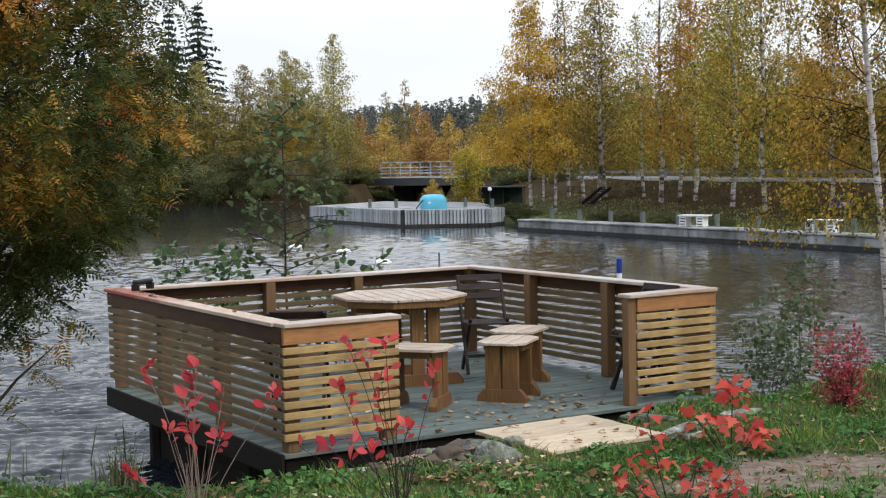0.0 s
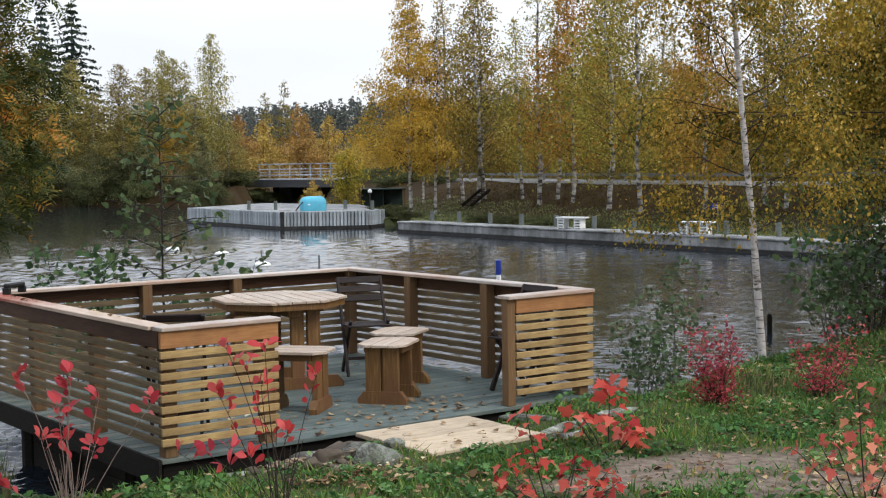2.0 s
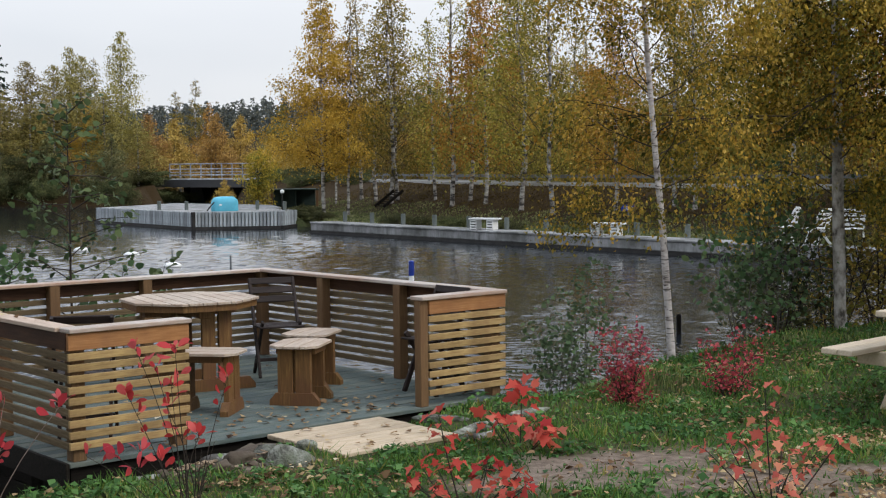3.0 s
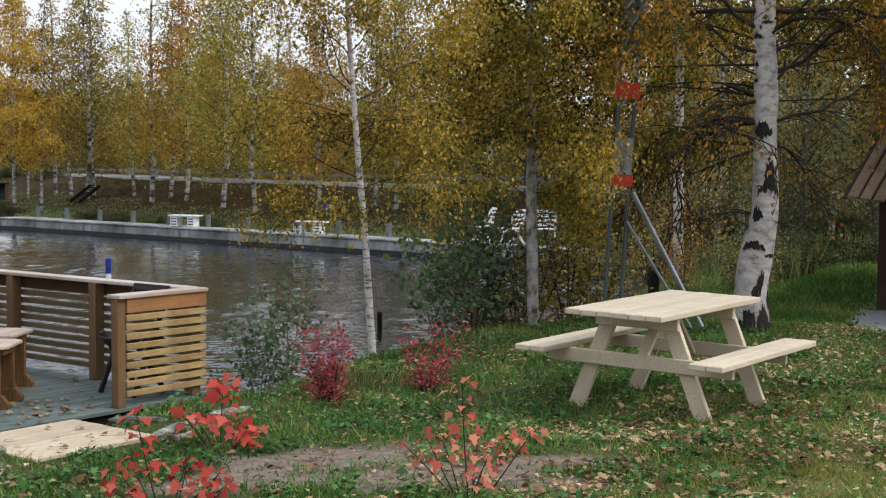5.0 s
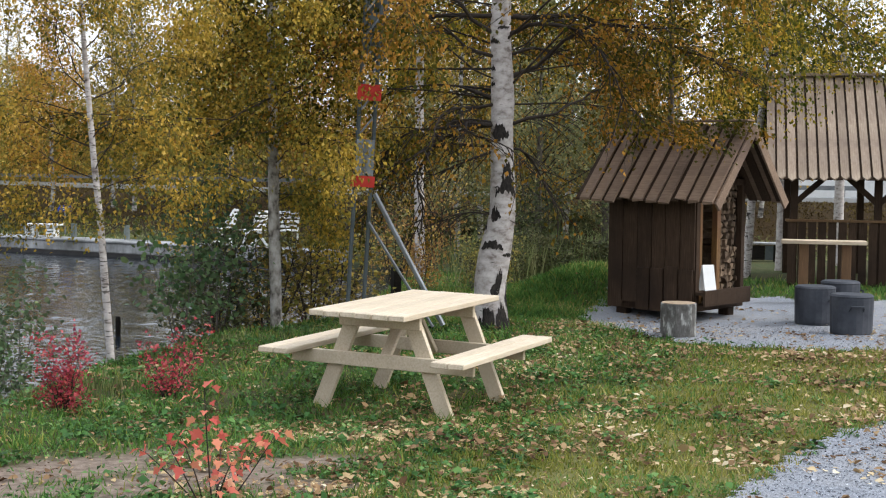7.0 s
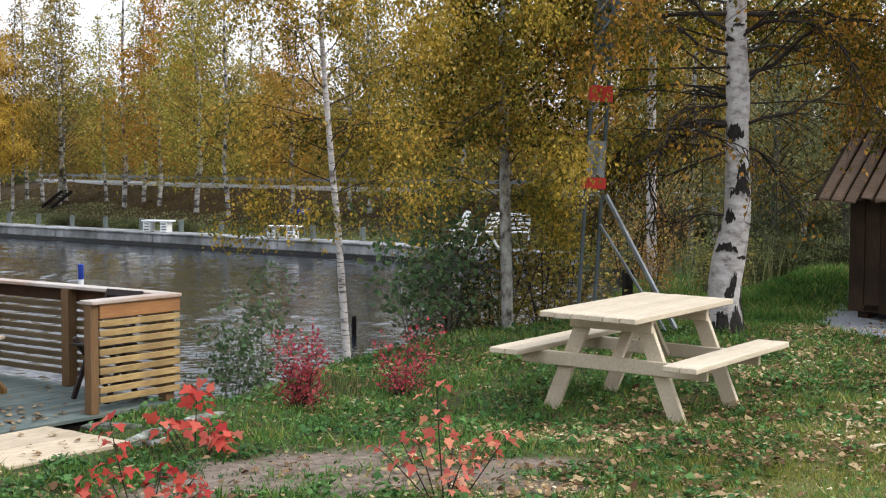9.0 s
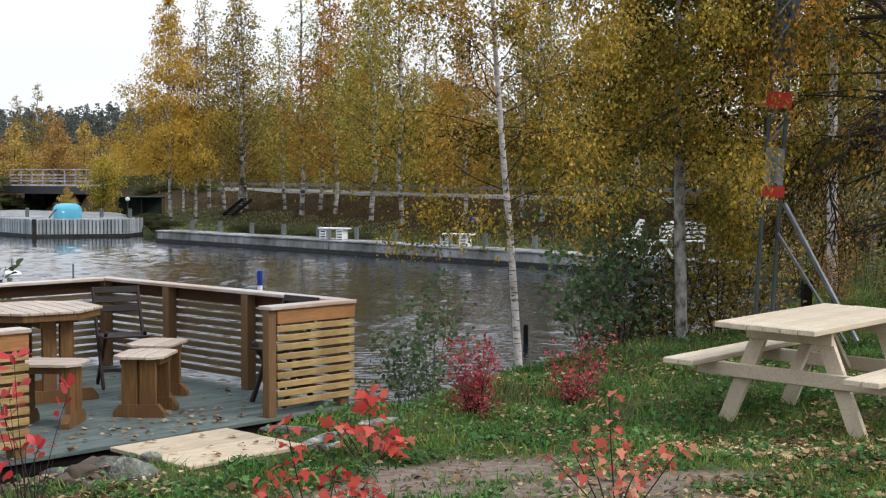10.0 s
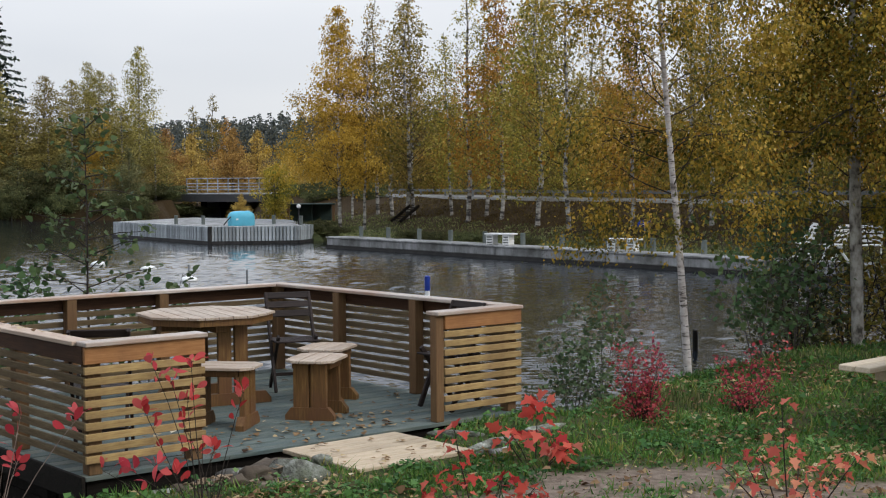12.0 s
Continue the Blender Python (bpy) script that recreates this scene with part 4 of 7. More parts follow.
def stool(m):
    s = thing("garden_stool", "brown wooden stool with pale planked top on trestle legs", "stool", m, "stools on the terrace")
    a, b, c = 0.205, 0.27, 0.085
    planked_top(s, [(-a + c, -b), (a - c, -b), (a, -b + c), (a, b - c), (a - c, b), (-a + c, b), (-a, b - c), (-a, -b + c)], 3, 0.475, 0.020)
    trestle(s, 0.0, -0.18, 0, 0.443, 0.40, 0.125, 0.02)
    trestle(s, 0.0, 0.18, 0, 0.443, 0.40, 0.125, 0.02)
    part("top_bearer", Shape().box(-0.16, 0.16, -0.155, 0.155, 0.40, 0.455, 0.004), STOOL_WOOD, s)
    return s


one = stool(pose(0.509, 10.847, 0, 0, 0, -20))
copy_thing(one, pose(0.634, 11.550, 0, 0, 0, -24))
copy_thing(one, pose(-0.212, 10.518, 0, 0, 0, 72))

table = thing("garden_table", "octagonal wooden table with bleached plank top and brown trestle legs", "table", pose(-0.389, 11.798, 0, 0, 0, 20))
q, c8 = 0.545, 0.31
planked_top(table, [(-q + c8, -q), (q - c8, -q), (q, -q + c8), (q, q - c8), (q - c8, q), (-q + c8, q), (-q, q - c8), (-q, -q + c8)], 9, 0.765, 0.020)
r8, e8 = q - 0.02, c8 - 0.008
part("rim", Shape().prism([(-r8 + e8, -r8), (r8 - e8, -r8), (r8, -r8 + e8), (r8, r8 - e8), (r8 - e8, r8), (-r8 + e8, r8), (-r8, r8 - e8), (-r8, -r8 + e8)], 0.690, 0.743), STOOL_WOOD, table, "dark brown rim under the planks")
part("apron", Shape().box(-0.40, 0.40, -0.05, 0.05, 0.62, 0.689, 0.005), STOOL_WOOD, table)
part("apron", Shape().box(-0.05, 0.05, -0.40, -0.052, 0.62, 0.689, 0.005), STOOL_WOOD, table)
trestle(table, 0.13, -0.30, 0, 0.689, 0.66, 0.115, 0.03)
trestle(table, -0.02, 0.30, 0, 0.689, 0.66, 0.115, 0.03)


def folding_chair(m):
    """Slatted folding chair; faces -y."""
    c = thing("folding_chair", "dark-stained slatted wooden folding chair", "chair", m, "folding chairs on the terrace")
    for sx in (-0.2, 0.2):
        part("rear_leg", Shape().box(-0.012, 0.012, -0.022, 0.022, 0, 0.94, 0.004, pose(sx, -0.20, 0, -24, 0, 0) @ pose(0, 0, 0)), CHAIR_WOOD, c)
        sx2 = sx * 0.86
        part("front_leg", Shape().box(-0.012, 0.012, -0.02, 0.02, 0, 0.62, 0.004, pose(sx2, 0.16, 0, 36, 0, 0)), CHAIR_WOOD, c)
    for i in range(6):
        y = -0.23 + i * 0.062
        part("seat_slat", Shape().box(-0.2, 0.2, y, y + 0.045, 0.44, 0.457, 0.004), CHAIR_WOOD, c)
    for z in (0.655, 0.735, 0.815):
        y = -0.20 + z * 0.445
        part("back_slat", Shape().box(-0.215, 0.215, -0.008, 0.008, -0.03, 0.03, 0.004, pose(0, y + 0.0, z + 0.02, -24, 0, 0)), CHAIR_WOOD, c)
    part("stretcher", Shape().box(-0.2, 0.2, -0.012, 0.012, 0.12, 0.15, 0.004), CHAIR_WOOD, c)
    return c


ch = folding_chair(pose(0.36, 12.36, 0, 0, 0, 12))
copy_thing(ch, TM @ pose(3.49, 0.50, 0.0, 0, 0, -90))
copy_thing(ch, TM @ pose(0.50, 0.80, 0, 0, 0, 150))


def rail_handle(m, w):
    """Black grab handle standing on the rail board."""
    h = thing("grab_handle", "black steel grab handle fixed on the wooden rail", "handle", m)
    part("bar", Shape().box(0, w, -0.03, 0.03, 0.05, 0.09, 0.012), BLACK_STEEL, h)
    for x in (0.0, w - 0.03):
        part("foot", Shape().box(x, x + 0.03, -0.035, 0.035, 0.0, 0.055, 0.004), BLACK_STEEL, h)


rail_handle(TM @ pose(0.10, D - 0.42, H, 0, 0, 35), 0.24)

# ---- picnic table on the lawn ----
P0, PANG = (5.615, 9.53), 31.5
picnic = thing("picnic_table", "new pale spruce picnic table with attached benches on the grass", "picnic table", pose(P0[0], P0[1], 0.0, 0.6, -0.8, PANG))
PL = 0.86
top_plank = Shape().box(-PL, PL, 0.003, 0.137, 0.725, 0.77, 0.006).mesh("top_plank", PICNIC_WOOD)
for i in range(6):
    part("top_plank", top_plank, PICNIC_WOOD, picnic, m=pose(rng.uniform(-0.006, 0.006), -0.42 + i * 0.14, rng.uniform(-0.001, 0.002)))
for y0, k in ((-0.915, 2), (0.605, 2)):
    seat_plank = Shape().box(-PL, PL, 0.003, 0.135, 0.405, 0.45, 0.006).mesh("seat_plank", PICNIC_WOOD)
    for i in range(k):
        part("seat_plank", seat_plank, PICNIC_WOOD, picnic, m=pose(rng.uniform(-0.008, 0.008), y0 + i * 0.138, 0))
for x in (-0.47, 0.49):
    part("seat_beam", Shape().box(x - 0.022, x + 0.022, -0.82, 0.80, 0.295, 0.404, 0.005), PICNIC_WOOD, picnic)
    part("top_beam", Shape().box(x - 0.022, x + 0.022, -0.36, 0.36, 0.615, 0.724, 0.005), PICNIC_WOOD, picnic)
    for s in (-1, 1):
        lx = x + 0.046
        a, b = Vector((lx, s * 0.24, 0.722)), Vector((lx, s * 0.59, -0.12))
        d = 0.068
        outline = [(a.y - d, a.z), (a.y + d, a.z), (b.y + d, b.z), (b.y - d, b.z)]
        if s > 0:
            outline = outline[::-1]
        v = [(lx - 0.022, p[0], p[1]) for p in outline] + [(lx + 0.022, p[0], p[1]) for p in outline]
        part("leg", Shape().add(v, [(0, 1, 2, 3), (7, 6, 5, 4), (0, 4, 5, 1), (1, 5, 6, 2), (2, 6, 7, 3), (3, 7, 4, 0)]), PICNIC_WOOD, picnic)
    bm = pose(x * 0.93, 0, 0.30, 0, math.copysign(42, -x), 0)
    part("brace", Shape().box(-0.02, 0.02, -0.045, 0.045, 0.02, 0.58, 0.004, bm), PICNIC_WOOD, picnic)

# ---- firewood hut, stump, stools and the barbecue shelter ----
HM = pose(11.46, 12.55, 0.0, 0, 0, 17.0)
hut = thing("firewood_hut", "small dark-brown board hut with gabled board roof, firewood inside", "hut", HM)
HL, HD, HB, HE, HR = 1.27, 1.24, 0.12, 1.70, 2.42
for x in (0.05, HD - 0.2):
    for y in (0.1, HL - 0.25):
        part("footing", Shape().box(x, x + 0.15, y, y + 0.15, -0.1, HB, 0.01), HUT_WOOD, hut)
part("floor", Shape().box(0, HD, 0, HL, HB, HB + 0.08, 0.006), HUT_WOOD, hut)
hut_rng = np.random.default_rng(12)
y, k = 0.0, 0
for w in (0.21, 0.21, 0.20, 0.21, 0.22, 0.22):
    low = 0.0 if k > 3 else 0.52
    part("wall_board", Shape().box(-0.004 * (k % 2), 0.022, y + 0.005, y + w - 0.005, HB - 0.01 + low, HE, 0.003), HUT_WOOD, hut)
    if low:
        part("lower_board", Shape().box(-0.028, -0.004, y + 0.014, y + w - 0.008, HB - 0.02, HB + 0.53 + hut_rng.uniform(-0.02, 0.02), 0.003), HUT_WOOD, hut)
    y, k = y + w, k + 1
part("wall_lining", Shape().box(0.026, 0.04, 0.02, HL - 0.02, HB + 0.08, HE), HUT_WOOD, hut)
for i in range(10):
    w = HD / 10
    part("back_board", Shape().box(i * w + 0.004, (i + 1) * w - 0.004, HL - 0.02, HL, HB, HE + 0.58 * (1 - abs((i + 0.5) / 5 - 1)), 0.003), HUT_WOOD, hut)
    part("far_board", Shape().box(HD - 0.02, HD, i * HL / 10 + 0.004, (i + 1) * HL / 10 - 0.004, HB, HE, 0.003), HUT_WOOD, hut)
for x in (0.045, 0.54, HD - 0.08):
    part("corner_post", Shape().box(x, x + 0.085, 0.0, 0.08, HB + 0.08, HE + 0.05, 0.004), STOOL_WOOD if x == 0.54 else HUT_WOOD, hut)
part("inner_board", Shape().box(0.30, 0.36, 0.10, 0.13, HB + 0.08, HE, 0.004), STOOL_WOOD, hut)
part("sill_board", Shape().box(0.02, HD - 0.08, -0.15, -0.12, HB + 0.07, HB + 0.27, 0.004), HUT_WOOD, hut)
part("front_floor", Shape().box(0.025, HD - 0.085, -0.12, 0.0, HB + 0.21, HB + 0.25, 0.004), HUT_WOOD, hut)
EZ = 1.46
SL = math.hypot(HD / 2 + 0.26, HR - EZ)
PITCH = math.degrees(math.atan2(HR - EZ, HD / 2 + 0.26))
NB = 10
BW = (HL + 0.72) / NB
hut_roof = part("roof", Shape().box(HD / 2 - 0.10, HD / 2 + 0.10, -0.40, HL + 0.28, HR + 0.055, HR + 0.08, 0.006), ROOF_WOOD, hut, "gabled roof of weathered brown boards with dark gaps")
# under boards in dark hut brown, colouring in the deep shadow of the gaps
under = Shape().box(0.03, SL, 0.0, BW * 0.62, -0.012, 0.010, 0.004).mesh("under_board", HUT_WOOD)
overs = []
for i in range(4):
    e = hut_rng.uniform(-0.035, 0.035)
    s = Shape().add([(e, 0.0, 0.022), (e + hut_rng.uniform(-0.03, 0.03), BW * 0.72, 0.022), (SL, BW * 0.72, 0.022), (SL, 0.0, 0.022), (e, 0.004, 0.05), (e + 0.01, BW * 0.71, 0.052), (SL, BW * 0.71, 0.05), (SL, 0.004, 0.048)],
                    [(3, 2, 1, 0), (4, 5, 6, 7), (0, 1, 5, 4), (1, 2, 6, 5), (2, 3, 7, 6), (3, 0, 4, 7)])
    overs.append(s.mesh("roof_board", ROOF_WOOD))
for i in range(NB):
    y = -0.40 + i * BW
    for mm in (pose(-0.26, y, EZ, 0, -PITCH, 0), pose(HD + 0.26, y + BW * 0.9, EZ, 0, -PITCH, 180)):
        part("roof_board", overs[i % 4], ROOF_WOOD, hut_roof, m=mm @ pose(0, hut_rng.uniform(-0.008, 0.008), 0, hut_rng.uniform(-1.5, 1.5), 0, hut_rng.uniform(-0.8, 0.8)))
        part("under_board", under, HUT_WOOD, hut_roof, m=mm @ pose(0, BW * 0.58 if mm[0][0] > 0 else BW * 0.5, 0))
for sx in (-1, 1):
    mm = pose(HD / 2 + sx * (HD / 2 + 0.26), -0.43, EZ - 0.03, 0, -PITCH, 0 if sx < 0 else 180)
    part("barge_board", Shape().box(0, SL, -0.03 if sx < 0 else 0.0, 0.0 if sx < 0 else 0.03, -0.07, 0.06, 0.004, mm), ROOF_WOOD, hut_roof)
part("tie_beam", Shape().box(0.0, HD, 0.0, 0.07, HE - 0.02, HE + 0.06, 0.004), HUT_WOOD, hut)
# a folded white board on the sill
fb = thing("folded_board", "white folded standing board on the hut's sill", "board", HM @ pose(0.27, -0.03, HB + 0.252, 0, 0, -25))
for s in (-1, 1):
    part("panel", Shape().box(-0.085, 0.085, -0.006, 0.006, 0, 0.33, 0.002, pose(0, s * 0.075, 0.001, s * 12.5, 0, 0)), WHITE_PAINT, fb)
log_meshes = []
for kx in range(3):
    tri = [(-0.05, -0.03), (0.05, -0.036 + 0.01 * kx), (0.012 * kx, 0.05)]
    log_meshes.append(Shape().prism(tri, 0, 0.34, pose(0, 0, 0, -90, 0, 0), 0.0).mesh("firewood_log", FIREWOOD))
for r in range(19):
    for q2 in range(6):
        part("firewood_log", log_meshes[(r * 3 + q2) % 3], FIREWOOD, hut, m=pose(0.68 + q2 * 0.088 + 0.04 * (r % 2), 0.09 + rng.uniform(-0.04, 0.04), HB + 0.125 + r * 0.078, 0, rng.uniform(0, 360), 0))

stump = thing("log_stump", "short upright cut log with lichened bark on gravel", "log", pose(10.28, 11.50, 0.0, 0, 0, 20))
ring = [(0.205 * math.cos(t * math.pi / 8) * (1 + 0.05 * math.sin(t * 2.3)), 0.205 * math.sin(t * math.pi / 8) * (1 + 0.05 * math.cos(t * 1.7))) for t in range(16)]
part("bark", Shape().prism(ring, 0.0, 0.385, None, 0.008), LOG_BARK, stump)
part("cut_face", Shape().prism([(x * 0.93, y * 0.93) for x, y in ring], 0.3855, 0.389), LOG_END, stump, "pale sawn end grain")


def tub(m):
    b = thing("round_seat_tub", "dark grey round tub seat with a side handle", "tub", m, "tub seats on the gravel")
    part("body", Shape().tube([(0, 0, 0), (0, 0, 0.04), (0, 0, 0.42), (0, 0, 0.45)], [0.225, 0.235, 0.245, 0.24], 20), DARK_RUBBER, b, smooth=False)
    part("lid", Shape().tube([(0, 0, 0.452), (0, 0, 0.475)], [0.25, 0.225], 20), DARK_RUBBER, b)
    part("handle", Shape().tube([(-0.08, -0.24, 0.30), (-0.07, -0.28, 0.35), (0.07, -0.28, 0.35), (0.08, -0.24, 0.30)], 0.012, 6), DARK_RUBBER, b, "grey rope handle")
    return b


tb = tub(pose(12.66, 11.70, 0, 0, 0, 10))
copy_thing(tb, pose(12.20, 10.72, 0, 0, 0, -35))
copy_thing(tb, pose(13.55, 12.1, 0, 0, 0, 60))

bar = thing("standing_table", "tall wooden plank table on square posts on gravel", "table", pose(14.75, 13.5, 0, 0, 0, -45))
for i in range(3):
    part("top_plank", Shape().box(-0.58, 0.58, -0.2 + i * 0.135, -0.07 + i * 0.135, 0.85, 0.90, 0.005), RAMP_WOOD, bar)
for x in (-0.33, 0.25):
    part("leg", Shape().box(x, x + 0.13, -0.07, 0.07, 0, 0.848, 0.006), PINE_POST, bar)

SM = pose(16.35, 15.75, 0.0, 0, 0, -44)
shelter = thing("barbecue_shelter", "open timber barbecue shelter with pale board roof and dark fence", "shelter", SM)
for x in (0.05, 1.35, 2.65, 3.95):
    part("post", Shape().box(x, x + 0.12, 0.0, 0.12, 0, 1.92, 0.006), HUT_WOOD, shelter)
    part("far_post", Shape().box(x, x + 0.12, 3.2, 3.32, 0, 1.92, 0.006), HUT_WOOD, shelter)
    for s in (-1, 1):
        part("knee_brace", Shape().box(-0.045, 0.045, 0.02, 0.10, 0, 0.62, 0.004, pose(x + 0.06, 0, 1.35, 0, s * 48, 0)), HUT_WOOD, shelter)
part("eave_beam", Shape().box(-0.3, 4.4, 0.0, 0.12, 1.79, 1.92, 0.006), HUT_WOOD, shelter)
part("far_beam", Shape().box(-0.3, 4.4, 3.2, 3.32, 1.79, 1.92, 0.006), HUT_WOOD, shelter)
part("fence_cap", Shape().box(-0.02, 4.1, -0.06, 0.14, 1.06, 1.10, 0.005), PINE_POST, shelter)
for i in range(26):
    part("fence_board", Shape().box(0.02 + i * 0.157, 0.145 + i * 0.157, -0.03, -0.005, 0.06, 1.06, 0.003), HUT_WOOD, shelter)
SP = math.hypot(2.1, 1.75)
SA = math.degrees(math.atan2(1.75, 2.1))
sb = Shape().add([(0.012, 0.05, 0.02), (0.075, -0.02, 0.02), (0.138, 0.05, 0.02), (0.138, SP, 0.02), (0.012, SP, 0.02), (0.012, 0.05, 0.046), (0.075, -0.02, 0.046), (0.138, 0.05, 0.046), (0.138, SP, 0.046), (0.012, SP, 0.046)],
                 [(4, 3, 2, 1, 0), (5, 6, 7, 8, 9), (0, 1, 6, 5), (1, 2, 7, 6), (2, 3, 8, 7), (3, 4, 9, 8), (4, 0, 5, 9)]).mesh("roof_board", ROOF_PALE)
# same dark brown below the pale boards for the shadow in their gaps
sc = Shape().box(-0.01, 0.11, 0.03, SP, -0.008, 0.012, 0.004).mesh("under_board", HUT_WOOD)
big_roof = part("roof", Shape().box(-0.35, 4.45, 1.55, 1.77, 3.50, 3.55, 0.005), ROOF_PALE, shelter, "steep roof of pale boards with dark gaps")
for i in range(30):
    x = -0.35 + i * 0.162
    for mm in (pose(x, -0.42, 1.72, SA, 0, 0), pose(x + 0.16, 3.74, 1.72, SA, 0, 180)):
        part("roof_board", sb, ROOF_PALE, big_roof, m=mm @ pose(0, hut_rng.uniform(-0.03, 0.03), 0, 0, hut_rng.uniform(-2, 2), 0))
        part("under_board", sc, HUT_WOOD, big_roof, m=mm @ pose(0.10, 0, 0))


# ---- trees and shrubs ----
GOLD = 2.399963


def grow(rng, h, r0, first=0.25, spread=2.0, prim=30, sec=8, per=20, leaf=0.1, droop=0.6, rise=45, wav=0.12, lean=(0, 0), outline=QUAD_OUTLINE, sides=8, jit=0.10, profile="birch", twigs=True, hang=0.5, flare=1.5, stub=0.4, low_bias=1.15, segs=6, taper=0.65, even=False, floor=-9.0, spine=None, boughs=(), view_side=None, right=(0.83, -0.56)):
    """Trunk, branches and leaf faces of one broadleaved tree at the origin."""
    trunk, limbs = Shape(), Shape()
    n = 12
    off = np.cumsum(rng.normal(0, wav * h / 90, (n + 1, 2)), axis=0)
    pts = [Vector((lean[0] * h * i / n + off[i, 0], lean[1] * h * i / n + off[i, 1], h * i / n - (0.15 if i == 0 else 0))) for i in range(n + 1)]
    rad = [r0 * ((1 - i / n) ** 0.85) + 0.008 + (r0 * (flare - 1) if i == 0 else 0) for i in range(n + 1)]
    if spine:
        n = 52
        zs = np.linspace(-0.15, h, n + 1)
        off, thick = np.interp(zs, [r[0] for r in spine], [r[1] for r in spine]), np.interp(zs, [r[0] for r in spine], [r[2] for r in spine])
        pts = [Vector((right[0] * a, right[1] * a, z)) for a, z in zip(off, zs)]
        rad = [float(r) * (1 + rng.normal(0, 0.02)) for r in thick]
        trunk.tube(pts, rad, sides)
    else:
        low = [pts[0], pts[0].lerp(pts[1], 0.25), pts[0].lerp(pts[1], 0.6)]
        lr = [rad[0], r0 * 1.08, r0 * 1.0]
        trunk.tube(low + pts[1:], lr + rad[1:], sides)
    pos, way = [], []
    for z, turn, L, rise_b, fall in boughs:
        k = int((z + 0.15) / (h + 0.15) * n)
        p, a, e = pts[k].copy(), radians(turn), radians(rise_b)
        d = Vector((math.cos(a) * math.cos(e), math.sin(a) * math.cos(e), math.sin(e)))
        line, br = [p.copy()], 0.006 + 0.009 * L
        for j in range(12):
            d = (d + Vector((rng.normal(0, 0.24), rng.normal(0, 0.24), rng.normal(0, 0.17) - fall * 0.1))).normalized()
            p = p + d * (L / 12)
            line.append(p.copy())
        limbs.tube(line, [br * (1 - 0.85 * j / 12) for j in range(13)], 6, False)
        for q in range(int(16 * L)):
            u = rng.uniform(1.0, 11.9)
            kk = int(u)
            sp = line[kk].lerp(line[kk + 1], u - kk)
            sd = ((line[kk + 1] - line[kk]).normalized() + Vector((rng.normal(0, 0.55), rng.normal(0, 0.55), rng.normal(0.0, 0.35)))).normalized()
            sl, sline = rng.uniform(0.3, 0.85), [sp.copy()]
            for j in range(5):
                sd = (sd + Vector((rng.normal(0, 0.12), rng.normal(0, 0.12), -0.14))).normalized()
                sp = sp + sd * (sl / 5)
                sline.append(sp.copy())
            limbs.tube(sline, [0.0075, 0.006, 0.005, 0.004, 0.003, 0.0015], 4, False)
            tip = np.array([tuple(x) for x in sline])
            uu = rng.uniform(1.5, 4.99, 20)
            ki = uu.astype(int)
            pos.append(tip[ki] + (tip[ki + 1] - tip[ki]) * (uu - ki)[:, None] + rng.normal(0, 0.05, (20, 3)))
            way.append(np.array([0, 0, -0.8]) + rng.normal(0, 0.5, (20, 3)))
    for i in range(prim):
        s = ((i + rng.uniform(0.1, 0.9)) / prim) ** low_bias
        t = first + (0.98 - first) * s
        k = min(int(t * n), n - 1)
        o = pts[k].lerp(pts[k + 1], t * n - k)
        if profile == "birch":
            L = spread * min(1.0, stub + s * 2.6) * (1 - s) ** taper + 0.15
        elif profile == "column":
            L = spread * (0.7 + 0.5 * math.sin(s * 3.0)) * (1 - s * 0.75) + 0.15
        else:
            L = spread * math.sqrt(max(0.05, 1 - (2 * s - 0.85) ** 2 * 0.8)) + 0.1
        L *= rng.uniform(0.6, 1.25)
        # low boughs towards the camera's bearing are left out to keep the trunk visible
        az = i * GOLD + rng.normal(0, 0.35)
        if view_side is not None and t < 0.55 and math.cos(az - radians(view_side)) > 0.80:
            continue
        e = math.radians(rise + rng.normal(0, 9) + (12 if even else 25) * s)
        d = Vector((math.cos(az) * math.cos(e), math.sin(az) * math.cos(e), math.sin(e)))
        line, p = [o], o.copy()
        m = segs
        for j in range(m):
            d = (d + Vector((rng.normal(0, 0.12 if segs < 9 else 0.3), rng.normal(0, 0.12 if segs < 9 else 0.3), -droop * 0.30 * (j + 1) / m + rng.normal(0, 0.05)))).normalized()
            if p.z < floor and d.z < 0.02:
                d = Vector((d.x, d.y, 0.02)).normalized()
            p = p + d * (L / m)
            line.append(p.copy())
        br = max(0.004, min(rad[k] * 0.30, (0.006 if segs < 9 else 0.0023) * L + 0.004))
        limbs.tube(line, [br * (1 - 0.8 * j / m) for j in range(m + 1)], 5 if sides > 8 else 3, False)
        jj = jit * (1.2 - 0.9 * s) if even else jit
        for q in range(max(2, round(1.7 * sec * L / spread)) if even else sec):
            u = rng.uniform(0.18, 1.0)
            kk = min(int(u * m), m - 1)
            so = line[kk].lerp(line[kk + 1], u * m - kk)
            base = (line[kk + 1] - line[kk]).normalized()
            sd = (base + Vector((rng.normal(0, 0.6), rng.normal(0, 0.6), rng.normal(-0.1, 0.35)))).normalized()
            sl = L * rng.uniform(0.22, 0.42) * (1.15 - 0.5 * u) + 0.12
            sp, sline = so.copy(), [so]
            for j in range(3):
                sd = (sd + Vector((0, 0, -hang * 0.5))).normalized()
                if sp.z < floor and sd.z < -0.15:
                    sd = Vector((sd.x, sd.y, -0.15)).normalized()
                sp = sp + sd * (sl / 3)
                sline.append(sp.copy())
